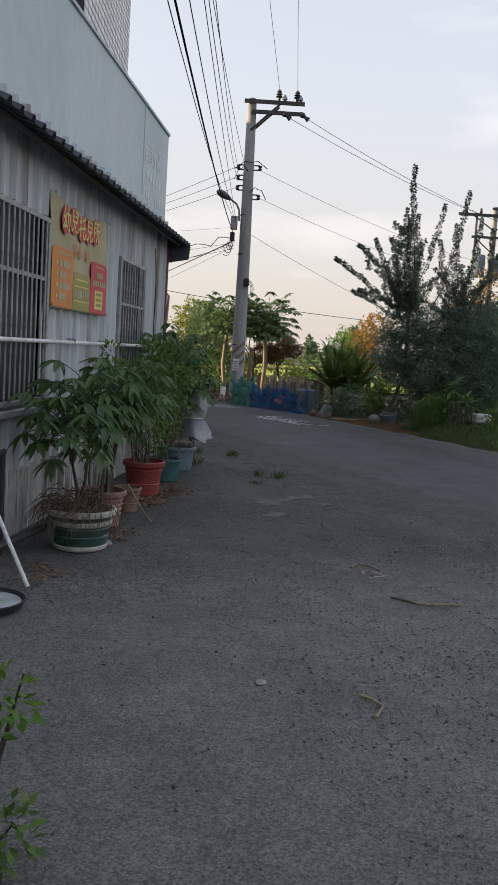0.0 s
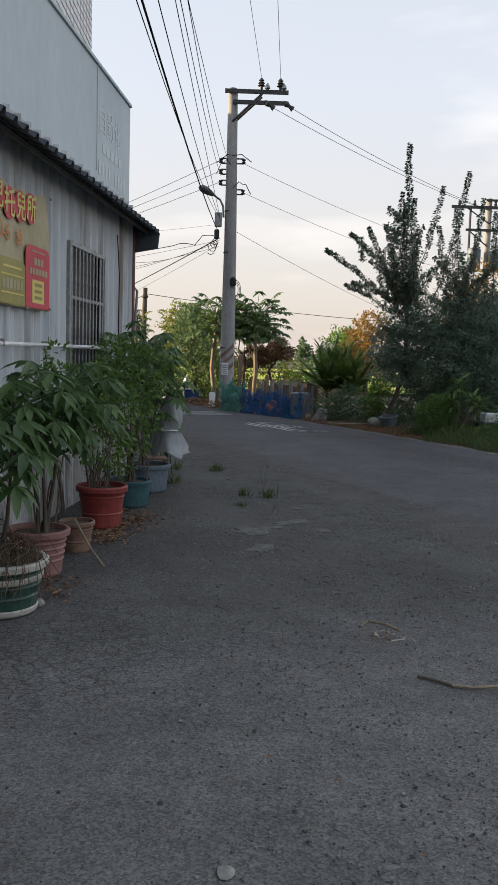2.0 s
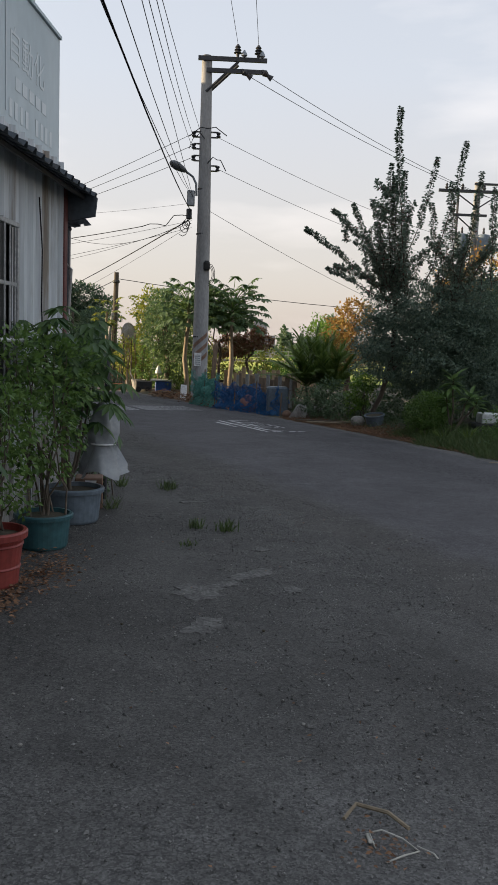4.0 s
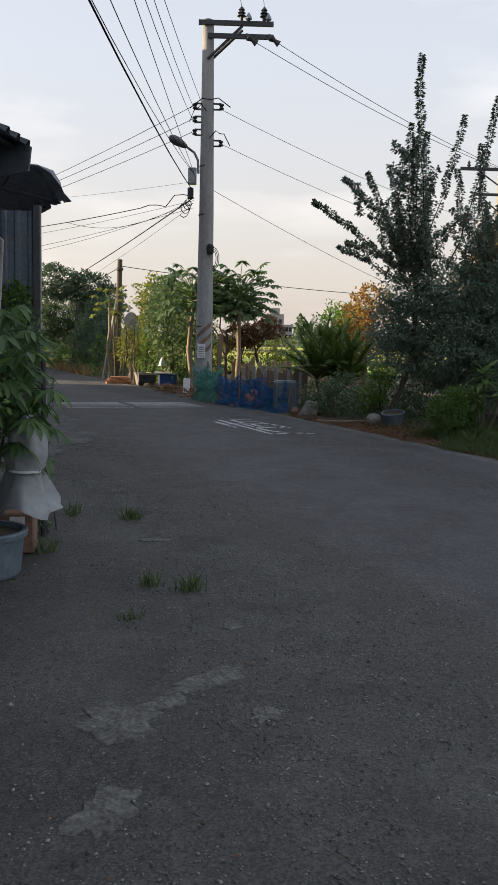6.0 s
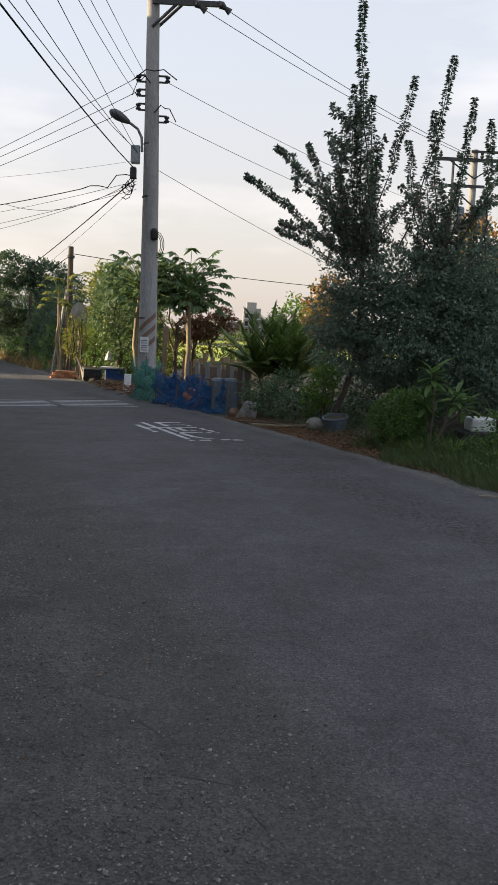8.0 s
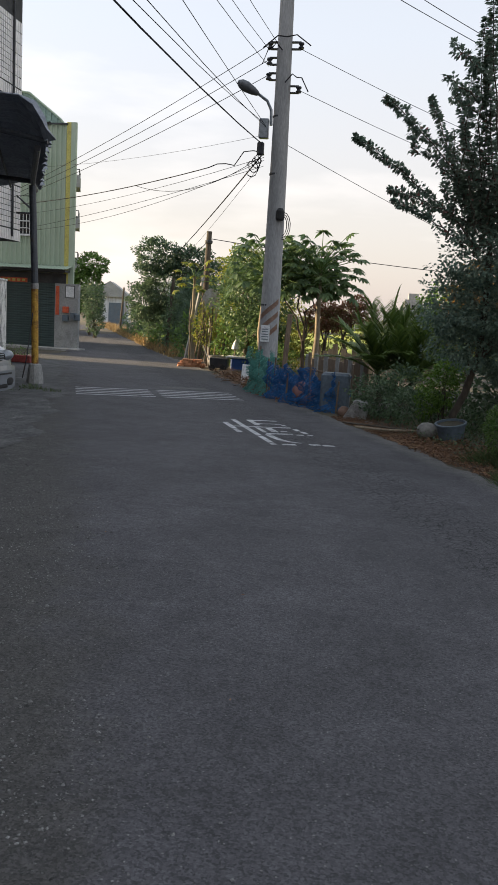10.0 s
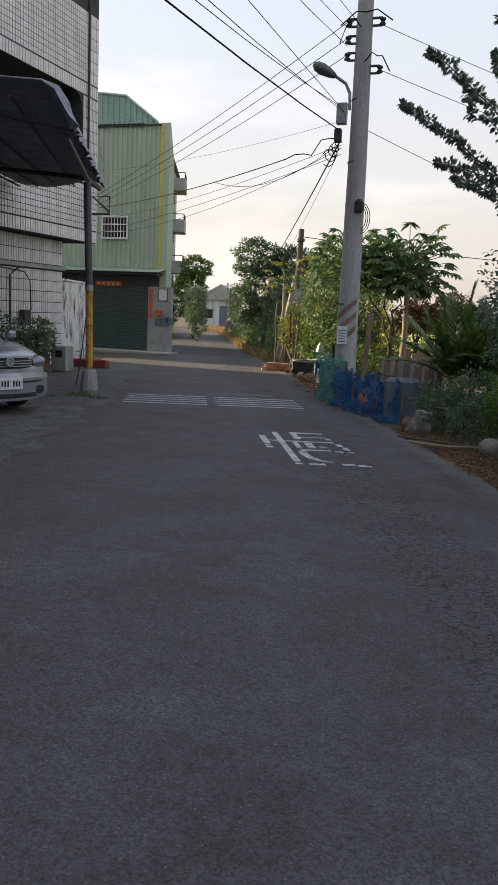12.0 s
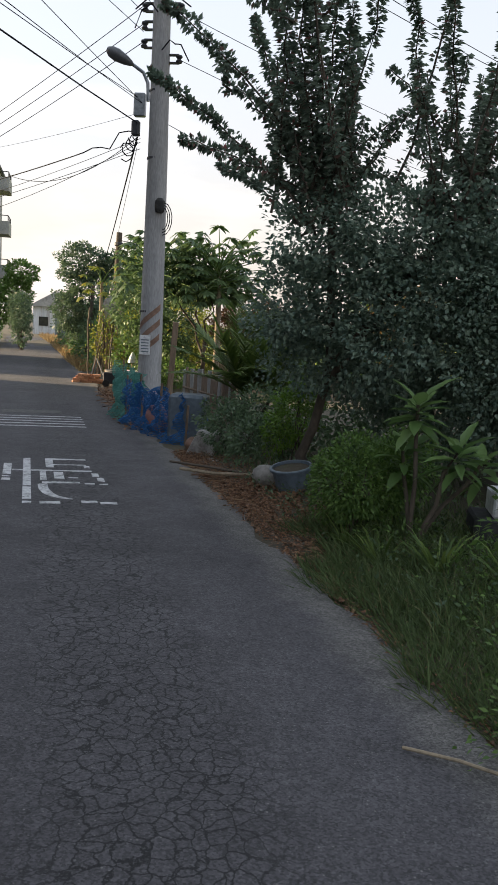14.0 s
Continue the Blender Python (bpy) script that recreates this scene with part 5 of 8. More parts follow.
service_cable()
wire((-0.62, 28.45, 5.17), (-12.0, 39.28, 4.73), 0.006, 0.2)
wire((-0.62, 28.45, 4.97), (-12.0, 34.91, 3.4), 0.006, 0.2)
wire((-0.62, 28.45, 5.1), (-12.0, 37.0, 3.9), 0.006, 0.5)
wire((-0.6, 28.45, 5.68), (-12.0, 38.3, 6.33), 0.004, 0.2)
wire((-0.7, 28.5, 5.2), (-13.2, 66.0, 4.4), 0.018, 0.15)
wire((-0.7, 28.5, 5.0), (-12.8, 66.0, 4.0), 0.006, 0.2)
wire((-4.2, 39.6, 4.2), (-13.0, 66.0, 4.1), 0.014, 0.25)
wire((-4.15, 39.6, 4.2), (16, 47.0, 3.6), 0.014, 0.35)


def far_pole():
    u = thing("transformer_pole", Matrix.Translation(P2), "distant concrete pole with crossarms and pole transformers", "utility pole")
    part("shaft", tubed([(0, 0, -0.5), (0, 0, 9.9)], [0.24, 0.15], 14), POLE_CONC, u)
    part("crossarm", boxed((-2.0, -0.2, 9.35), (1.4, -0.1, 9.5)), DARK_STEEL, u)
    part("crossarm", boxed((-1.2, -0.2, 8.2), (0.5, -0.1, 8.32)), DARK_STEEL, u)
    part("crossarm", boxed((-0.2, -0.2, 9.75), (1.7, -0.1, 9.85)), DARK_STEEL, u)
    part("hanger", tubed([(-1.0, -0.15, 9.35), (-1.0, -0.15, 7.0)], 0.06, 6), DARK_STEEL, u)
    for a, b in (((-1.2, 9.4), (0, 8.6)), ((1.2, 9.4), (0, 8.6)), ((-1.0, 8.2), (0, 7.4))):
        part("brace", tubed([(a[0], -0.15, a[1]), (b[0], -0.15, b[1])], 0.035, 6), DARK_STEEL, u)
    for x in (-0.75, 0.35):
        t = part("transformer", lathe(BM(), [(0.3, 6.1), (0.34, 6.15), (0.34, 7.2), (0.3, 7.28), (0.1, 7.32)], 16, (x, -0.35, 0)), GREYBLUE, u, "grey pole transformer", smooth=True)
        part("bushing", lathe(BM(), [(0.04, 7.3), (0.07, 7.4), (0.04, 7.5), (0.06, 7.55), (0.02, 7.65)], 8, (x, -0.35, 0)), DARK_STEEL, t)
    for x in (-1.6, -0.8, 0.3, 1.1):
        part("insulator", lathe(BM(), [(0.04, 9.5), (0.1, 9.58), (0.05, 9.66), (0.08, 9.7), (0.02, 9.8)], 8, (x, -0.15, 0)), DARK_STEEL, u)


far_pole()
for z in (6.4, 5.6, 4.7, 3.9):
    wire((12.8, 46, z + 0.1), (42, 52, z + 0.6), 0.02, 0.5)


# ---------- plants ----------
def limb(parent, pts, r0, r1, mat=BARK, name="limb", seg=7):
    n = len(pts)
    return part(name, tubed(pts, [r0 + (r1 - r0) * i / (n - 1) for i in range(n)], seg), mat, parent, smooth=True)


def bent(a, b, n=5, wob=0.12):
    a, b = Vector(a), Vector(b)
    d = (b - a).length
    return [a.lerp(b, i / n) + Vector(rng.normal(0, wob * d * 0.25, 3)) * math.sin(math.pi * i / n) for i in range(n + 1)]


def tree(name, base, clumps, n, size, mat, label, category="tree", trunk_r=0.12, bark=BARK, fork=0.35, shape=SIMPLE, width=0.55, lumps=0.25, trunk_top=None, kind="", group=""):
    base = Vector(base)
    t = thing(name, Matrix.Translation(base), label, category, group, kind)
    c = [(a[0] - base.x, a[1] - base.y, a[2] - base.z, *a[3:]) for a in clumps]
    top = Vector(trunk_top) - base if trunk_top else Vector((np.mean([a[0] for a in c]) * 0.6, np.mean([a[1] for a in c]) * 0.6, fork * max(a[2] for a in c)))
    limb(t, bent((0, 0, -0.08), top, 5, 0.1), trunk_r, trunk_r * 0.7, bark, "trunk", 10)
    for a in c[:9]:
        limb(t, bent(top - Vector((0, 0, 0.05)), a[:3], 5, 0.18), trunk_r * 0.5, trunk_r * 0.12, bark, "limb")
    p, w = blob_points(n, c, lumps)
    leaves("crown", p, w, size, size * width, mat, t, "", shape)
    return t


def shrub(name, base, clumps, n, size, mat, label, stems=7, category="shrub", shape=SIMPLE, width=0.5, lumps=0.25, kind=""):
    base = Vector(base)
    t = thing(name, Matrix.Translation(base), label, category, kind=kind)
    c = [(a[0] - base.x, a[1] - base.y, a[2] - base.z, *a[3:]) for a in clumps]
    for i in range(stems):
        a = c[i % len(c)]
        e = Vector(a[:3]) + Vector((rng.normal(0, a[3] * 0.5), rng.normal(0, a[4] * 0.5), a[5] * 0.4))
        limb(t, bent((rng.normal(0, 0.06), rng.normal(0, 0.06), -0.04), e, 4, 0.15), 0.009, 0.003, BARK, "stem", 5)
    p, w = blob_points(n, c, lumps)
    ok = p[:, 2] > 0.01
    leaves("foliage", p[ok], w[ok], size, size * width, mat, t, "", shape)
    return t


def palmate(centres, ways, k, length, droop):
    """Fans of k leaflets at each centre, hanging outwards."""
    P, W, F = [], [], []
    for c, w in zip(centres, ways):
        w = Vector(w).normalized()
        side = w.cross(Vector((0, 0, 1)))
        side = side.normalized() if side.length > 0.05 else Vector((1, 0, 0))
        upv = side.cross(w)
        for j in range(k):
            a = math.radians(-115 + 230 * j / (k - 1)) + rng.normal(0, 0.08)
            d = w * math.cos(a) * 0.9 + side * math.sin(a) + Vector((0, 0, -droop))
            P.append(c)
            W.append(d)
            F.append(upv + Vector((0, 0, 0.6)))
    return np.array(P), np.array(W), np.array(F)


def pot(name, x, y, R, h, mat, label, bands=3, rim=None, taper=0.72, group="potted plants along the wall"):
    z = 0.003
    t = thing(name, pose(x, y, z), label, "plant pot", group)
    prof = [(R * taper, 0), (R * (taper + 0.04), 0.02)]
    for i in range(bands):
        f = 0.35 + 0.4 * i / max(1, bands - 1) if bands else 0
        r = R * (taper + (0.93 - taper) * f)
        prof += [(r, h * f - 0.008), (r + 0.008, h * f), (r + 0.001, h * f + 0.01)]
    prof += [(R * 0.93, h * 0.86)]
    part("bowl", lathe(BM(), prof, 32), mat, t, smooth=False)
    rb = BM()
    seg = 32
    ring = [(R * 0.93, h * 0.85), (R * 1.02, h * 0.87), (R * 1.03, h * 0.97), (R * 0.99, h), (R * 0.9, h), (R * 0.89, h * 0.85)]
    vs = [[rb.verts.new((r * math.cos(2 * math.pi * k / seg), r * math.sin(2 * math.pi * k / seg), zz)) for k in range(seg)] for r, zz in ring]
    for a, b in zip(vs, vs[1:] + vs[:1]):
        for k in range(seg):
            rb.faces.new((a[k], a[(k + 1) % seg], b[(k + 1) % seg], b[k]))
    part("rim", rb, rim or mat, t)
    if mat is POTGREEN:
        for f0 in (0.06, 0.66):
            ra = R * (taper + (0.93 - taper) * f0)
            part("band", lathe(BM(), [(ra + 0.004, h * f0 - 0.012), (ra + 0.013, h * f0), (ra + 0.015, h * f0 + 0.018), (ra + 0.006, h * f0 + 0.03)], 32), CREAM, t, "chipped cream band")
    part("potting_soil", lathe(BM(), [(R * 0.88, h * 0.8), (R * 0.87, h * 0.88), (R * 0.4, h * 0.91)], 20), SOIL, t)
    return t


def pachira(x, y, z, stems, label, group="potted plants along the wall"):
    """A money tree: twisted stems, long petioles and hanging fans of leaflets. stems: tips (dx, dy, z)."""
    t = thing("money_tree", pose(x, y, z), label, "potted plant", group)
    C, W = [], []
    for i, (dx, dy, zz, fans, rad) in enumerate(stems):
        tip = Vector((dx, dy, zz))
        mid = tip * 0.5 + Vector((0.03 * math.sin(i * 2), 0.03 * math.cos(i * 2), 0))
        limb(t, [Vector((0.03 * math.cos(i * 2.1), 0.03 * math.sin(i * 2.1), -0.02)), mid * 0.5 + Vector((0.02, -0.02, 0)), mid, tip], 0.015, 0.007, BARK, "stem")
        fans = int(fans * 1.45)
        for j in range(fans):
            a = j * 2.4 + i
            el = 0.7 - 1.05 * j / fans
            d = Vector((math.cos(a) * math.cos(el), math.sin(a) * math.cos(el), math.sin(el) + 0.1)).normalized()
            s = tip - Vector((0, 0, 0.25 * j / fans))
            c = s + d * rad * rng.uniform(0.6, 1.0)
            limb(t, [s, s.lerp(c, 0.5) + Vector((0, 0, 0.03)), c], 0.005, 0.003, L_PACHIRA, "petiole", 4)
            C.append(c)
            W.append(d - Vector((0, 0, 0.35)))
    p, w, f = palmate(C, W, 7, 0.2, 0.5)
    leaves("foliage", p, w, 0.185, 0.052, L_PACHIRA, t, "drooping palmate leaves", LENS, f, 0.25)
    return t


# pots along the low house
pot("green_pot", -1.13, 5.93, 0.25, 0.3, POTGREEN, "dark green glazed pot with chipped cream bands", 3, CREAM)
pot("pink_pot", -1.12, 6.72, 0.2, 0.3, PINK, "dusty pink ribbed plastic pot", 4)
pot("clay_pot", -1.0, 7.38, 0.13, 0.22, BROWN, "small brown clay pot with a saucer", 2)
pot("red_pot", -0.96, 8.25, 0.21, 0.35, RED, "large faded red plastic pot", 2)
pot("teal_pot", -0.86, 9.25, 0.21, 0.25, TEAL, "round teal plastic tub", 0, None, 0.8)
pot("grey_pot", -0.8, 10.15, 0.25, 0.29, GREYBLUE, "grey-blue plastic tub holding a money tree", 0, None, 0.8)
pachira(-1.18, 6.05, 0.25, [(-0.12, -0.12, 0.8, 11, 0.34), (0.05, 0.12, 0.9, 12, 0.34), (0.02, -0.32, 0.72, 11, 0.32)], "money tree with drooping glossy palmate leaves in a green pot")
pachira(-1.1, 6.72, 0.26, [(0.02, -0.05, 0.85, 12, 0.32), (0.12, 0.12, 0.95, 12, 0.34), (-0.12, 0.15, 0.8, 11, 0.32), (0.1, 0.38, 0.88, 12, 0.32)], "money tree with a braided trunk in a pink pot")
pachira(-0.86, 10.15, 0.26, [(0.0, -0.1, 1.15, 12, 0.36), (0.14, 0.12, 1.0, 12, 0.34), (0.0, 0.2, 1.3, 11, 0.36), (-0.2, 0.0, 1.25, 10, 0.36), (0.14, 0.25, 0.75, 11, 0.32)], "tall money tree with broad drooping leaves in a grey tub")
shrub("potted_shrub", (-1.0, 8.3, 0.3), [(-1.0, 8.3, 0.75, 0.28, 0.28, 0.3), (-0.95, 8.5, 1.0, 0.25, 0.3, 0.25), (-1.1, 8.2, 1.15, 0.2, 0.25, 0.22), (-0.86, 8.45, 0.5, 0.14, 0.14, 0.1)], 1500, 0.05, L_MID, "small-leaved twiggy shrub growing in a red pot", 14)
shrub("potted_shrub", (-0.88, 9.3, 0.2), [(-0.92, 9.3, 0.9, 0.3, 0.35, 0.45), (-0.85, 9.6, 1.25, 0.3, 0.3, 0.35), (-1.0, 9.0, 1.3, 0.2, 0.2, 0.3)], 2600, 0.055, L_MID, "dense small-leaved shrub growing in a teal tub", 14)
shrub("leggy_shrub", (-1.3, 8.0, 0.0), [(-1.28, 8.0, 1.2, 0.16, 0.2, 0.16), (-1.3, 8.1, 1.42, 0.12, 0.14, 0.12), (-1.26, 7.85, 1.0, 0.15, 0.2, 0.15)], 330, 0.06, L_MID, "leggy green sapling against the white wall", 6)
shrub("corner_bush", (-0.75, 11.3, 0.0), [(-0.8, 11.3, 0.3, 0.16, 0.3, 0.3), (-0.9, 11.2, 0.8, 0.2, 0.25, 0.35), (-0.95, 11.5, 1.3, 0.25, 0.3, 0.3)], 1500, 0.06, L_DARK, "dark green bush at the house corner", 8)
d_ = thing("dry_grass", pose(-1.2, 5.75, 0.0), "dry brown grass trailing over a pot", "dead plant")
# a limp tangle: each strand bends over the rim and hangs
bm = BM()
for k in range(170):
    a = rng.uniform(0, 6.28)
    r0 = rng.uniform(0.05, 0.2)
    p = Vector((0.07 + r0 * math.cos(a), 0.18 + r0 * math.sin(a), rng.uniform(0.28, 0.36)))
    d = Vector((math.cos(a) * 0.6 - 0.35, math.sin(a) * 0.6 - 0.45, rng.uniform(0.2, 1.0)))
    pts = []
    for q in range(7):
        pts.append(p.copy())
        p = p + d.normalized() * 0.055
        p.z = max(p.z, 0.012)
        d = d + Vector((rng.normal(0, 0.3), rng.normal(0, 0.3), rng.normal(-0.55, 0.3)))
    tube(bm, pts, [0.0026] * 5 + [0.0018, 0.001], 4)
part("strands", bm, DEAD_STEM, d_)


# plastic bag tied to the tall plant
def bag():
    t = thing("plastic_bag", pose(-0.58, 10.3, 0.38), "crumpled pale plastic bag hanging from a plant", "plastic bag")
    bm = BM()
    prof = [(0.02, 0.62), (0.07, 0.56), (0.11, 0.45), (0.13, 0.34), (0.1, 0.26), (0.12, 0.2), (0.17, 0.08), (0.19, 0.0)]
    seg = 26
    rings = []
    for i, (r, z) in enumerate(prof):
        rings.append([bm.verts.new(((r * (1 + 0.18 * math.sin(5 * a + i)) + 0.02 * math.sin(9 * a + 2 * i)) * math.cos(a), 0.7 * (r * (1 + 0.18 * math.cos(4 * a - i))) * math.sin(a), z + 0.04 * math.sin(3 * a + i) * (i / 7))) for a in (2 * math.pi * k / seg for k in range(seg))])
    for a, b in zip(rings, rings[1:]):
        for k in range(seg):
            bm.faces.new((a[k], a[(k + 1) % seg], b[(k + 1) % seg], b[k]))
    part("film", bm, BAG, t, smooth=True)
    part("tie", lathe(BM(), [(0.1, 0.255), (0.112, 0.262), (0.1, 0.27)], 14), WHITE_PAINT, t)


bag()
cr = thing("wooden_crate", pose(-0.74, 10.75, 0.005, 0, 0, 8), "weathered brown wooden box with a small label", "box")
part("box_body", boxed((-0.15, -0.12, 0), (0.1, 0.12, 0.28), 0.01), BROWN, cr)
part("paper_label", boxed((-0.06, -0.126, 0.16), (0.04, -0.122, 0.26)), WHITE_PAINT, cr)
pp = thing("garden_stake", pose(-0.68, 11.15, 0.0), "thin dark steel stake standing at the corner", "stake")
part("rod", tubed([(0, 0, 0), (0.01, 0, 1.35)], 0.02, 8), DARK_STEEL, pp)

# odds and ends by the first pot
st = thing("white_stick", pose(-1.32, 4.9, 0.0), "white plastic stick leaning on the wall", "stick")
part("rod", tubed([(0.09, -0.05, 0.012), (-0.28, 0.2, 0.62)], 0.013, 8), WHITE_PAINT, st)
tr = thing("water_tray", pose(-1.36, 4.45, 0.003), "shallow dark tray, its water coloured as reflected sky", "tray")
part("dish", lathe(BM(), [(0.15, 0), (0.2, 0.012), (0.22, 0.05), (0.21, 0.055), (0.18, 0.012)], 28), BLACK, tr)
# the sky's reflection is painted into the water as a pale colour
part("water", lathe(BM(), [(0.19, 0.026), (0.196, 0.034)], 28), material("water tinted as sky reflection", (0.4, 0.43, 0.45), (0.5, 0.52, 0.55), 0.1, 3, 10, 0), tr)
rk = thing("steel_rack", pose(-1.62, 5.1, 0.0), "dark steel stand at the wall", "stand")
for y in (0.0, 0.5):
    part("leg", tubed([(0, y, 0), (0, y, 0.72)], 0.02, 8), DARK_STEEL, rk)
part("bar", tubed([(0, -0.03, 0.72), (0, 0.53, 0.72)], 0.02, 8), DARK_STEEL, rk)
part("bar", tubed([(0.0, 0.0, 0.12), (0.25, 0.75, 0.16)], 0.028, 8), DARK_STEEL, rk)

# sprigs at the path's start
shrub("foreground_sprig", (-0.74, 2.15, 0.0), [(-0.62, 2.2, 0.5, 0.09, 0.1, 0.08), (-0.66, 2.15, 0.42, 0.07, 0.08, 0.06)], 120, 0.05, L_BRIGHT, "green leafy sprig rising from the verge", 5)
shrub("foreground_sprig", (-0.72, 2.1, 0.0), [(-0.6, 2.15, 0.13, 0.1, 0.1, 0.07), (-0.64, 2.1, 0.03, 0.07, 0.08, 0.05)], 110, 0.05, L_MID, "low green leafy sprig beside the path", 4)


# ---------- loose bits on the apron ----------
def scatter_leaves(name, spots, n, size, mat, label, flat=0.35):
    P = []
    for x, y, rx, ry in spots:
        k = n // len(spots)
        q = rng.normal(0, 0.5, (k, 2)) * (rx, ry) + (x, y)
        P.append(q)
    P = np.concatenate(P)
    z = np.maximum(gz(P[:, 0], P[:, 1]), np.where(lateral(P[:, 0], P[:, 1]) > 0, verge(P[:, 0], P[:, 1]), -9)) + 0.012 + rng.uniform(0, 0.02, len(P))
    a = rng.uniform(0, 6.28, len(P))
    W = np.stack([np.cos(a), np.sin(a), rng.normal(0, 0.12, len(P))], -1)
    ob = leaves(name, np.column_stack([P, z]), W, size, size * 0.5, mat, None, label, SIMPLE, None, flat)
    return tagged(ob, label, "fallen leaves", kind="stuff")


scatter_leaves("fallen_leaves", [(-0.78, 8.85, 0.25, 0.4), (-0.85, 7.9, 0.2, 0.3), (-1.25, 5.2, 0.25, 0.3), (-0.95, 6.4, 0.2, 0.3)], 520, 0.04, LITTER, "dry brown leaves fallen around the pots")
scatter_leaves("fallen_leaves", [(-0.76, 8.2, 0.2, 0.3), (-0.68, 8.5, 0.2, 0.3), (-0.82, 7.8, 0.16, 0.3)], 620, 0.035, LITTER, "dry brown leaves heaped beside the red pot", 0.5)
scatter_leaves("scattered_debris", [(0.95, 5.6, 0.12, 0.12), (0.5, 9.0, 1.6, 4.0), (1.3, 5.0, 1.2, 2.0), (0.2, 6.0, 1.5, 3.0)], 240, 0.022, LITTER, "small leaf crumbs scattered on the apron")
# brown litter along the verge
scatter_leaves("fallen_leaves", [(3.05, 19.6, 0.3, 0.6), (3.35, 18.9, 0.3, 0.6), (3.65, 18.3, 0.3, 0.5), (3.85, 17.8, 0.3, 0.5), (4.0, 17.3, 0.25, 0.5)], 2600, 0.06, LITTER, "thick brown litter of dead leaves below the hedge", 0.6)
S = rng.uniform(-4.6, 3.6, 20000)
Lt = rng.gamma(2.2, 0.12, 20000) * np.where(S < -1.2, 0.4, 1.0) + np.where(S < -1.2, 0.12, 0.08)
few = rng.uniform(0, 1, 20000) < np.interp(S + 0.4 * np.sin(S * 5.3), [-4.6, -2.2, -0.6], [0.16, 0.22, 1.0])
S, Lt = S[few], Lt[few]
q = lane(S, Lt)
zz = np.where(Lt > 0.05, verge(q[:, 0], q[:, 1]), gz(q[:, 0], q[:, 1]) + 0.01) + rng.uniform(0.02, 0.075, len(q))
a = rng.uniform(0, 6.28, len(q))
tagged(leaves("leaf_litter", np.column_stack([q, zz]), np.stack([np.cos(a), np.sin(a), rng.normal(0, 0.2, len(q))], -1), 0.028, 0.014, LITTER, None, "", SIMPLE, None, 0.9), "brown dead leaves piled along the lane edge", "fallen leaves", kind="stuff")


def twig(pts, r, mat, label, name="twig"):
    t = thing(name, pose(*pts[0]), label, "twig")
    o = Vector(pts[0])
    part("stem", tubed([Vector(p) - o for p in pts], r, 6), mat, t)


loop = thing("plastic_string", pose(0.98, 5.6, 0.004), "loop of pale plastic string dropped on asphalt", "string")
part("strand", tubed([(-0.05, 0.02, 0), (-0.06, 0.08, 0.012), (-0.02, 0.09, 0.016), (0.04, 0.06, 0.008), (0.08, 0.0, 0.004), (0.03, -0.02, 0.004), (-0.03, -0.05, 0)], 0.0028, 6), CREAM, loop)
part("strand", tubed([(0.08, 0.03, 0.002), (0.12, -0.02, 0.01), (0.13, -0.03, 0)], 0.0025, 5), CREAM, loop)
part("strip", boxed((-0.07, 0.04, 0), (-0.055, 0.09, 0.008), 0.003), CREAM, loop, "flattened pale end")
twig([(0.6, 3.53, 0.012), (0.65, 3.48, 0.015), (0.69, 3.42, 0.012), (0.64, 3.31, 0.01)], 0.007, PALE_BARK, "pale bent strip lying on asphalt", "dry_strip")
twig([(1.15, 4.99, 0.012), (1.24, 4.97, 0.012), (1.34, 4.98, 0.015), (1.43, 5.0, 0.012)], 0.007, PALE_BARK, "pale dry stick lying on asphalt", "dry_stick")
twig([(1.02, 5.1, 0.008), (1.1, 5.04, 0.01), (1.16, 4.99, 0.008)], 0.007, BARK, "dark broken twig on asphalt")
twig([(4.22, 14.62, 0.01), (4.3, 14.58, 0.02), (4.42, 14.56, 0.014), (4.6, 14.44, 0.03)], 0.007, PALE_BARK, "long pale bamboo stick at the lane edge", "dry_stick")
twig([(0.85, 5.75, 0.02), (0.9, 5.82, 0.03), (1.0, 5.78, 0.025), (1.05, 5.7, 0.02)], 0.007, PALE_BARK, "thin curled pale stalk on asphalt", "dry_stalk")
twig([(2.2, 20.1, 0.02), (2.6, 19.9, 0.03), (3.1, 19.9, 0.05)], 0.018, PALE_BARK, "dry palm stalk at the lane edge", "dry_stalk")
twig([(2.0, 20.5, 0.02), (2.5, 20.25, 0.03), (2.9, 20.0, 0.04)], 0.014, BARK, "dry brown palm stalk on the verge", "dry_stalk")
twig([(-0.95, 7.05, 0.3), (-0.82, 6.95, 0.12), (-0.72, 6.9, 0.01)], 0.008, PALE_BARK, "thin dry stick leaning on a pot", "dry_stalk")


def pebble(x, y, r, mat, label, flat=0.6, seed=0, name="stone"):
    t = BM()
    bmesh.ops.create_icosphere(t, subdivisions=2, radius=r)
    for v in t.verts:
        k = 1 + 0.25 * noise.noise(v.co / r * 0.9 + Vector((seed, seed * 2.1, 3)))
        v.co = Vector((v.co.x * k, v.co.y * k * 0.8, v.co.z * k * flat))
    ob = link(name, t, mat, smooth=r > 0.1)
    base = float(verge(x, y)) if lateral(x, y) > 0 else float(gz(x, y))
    ob.matrix_basis = pose(x, y, base + r * flat * 0.75, 0, 0, seed * 77)
    return tagged(ob, label, "stone", "stones" if r < 0.05 else "")


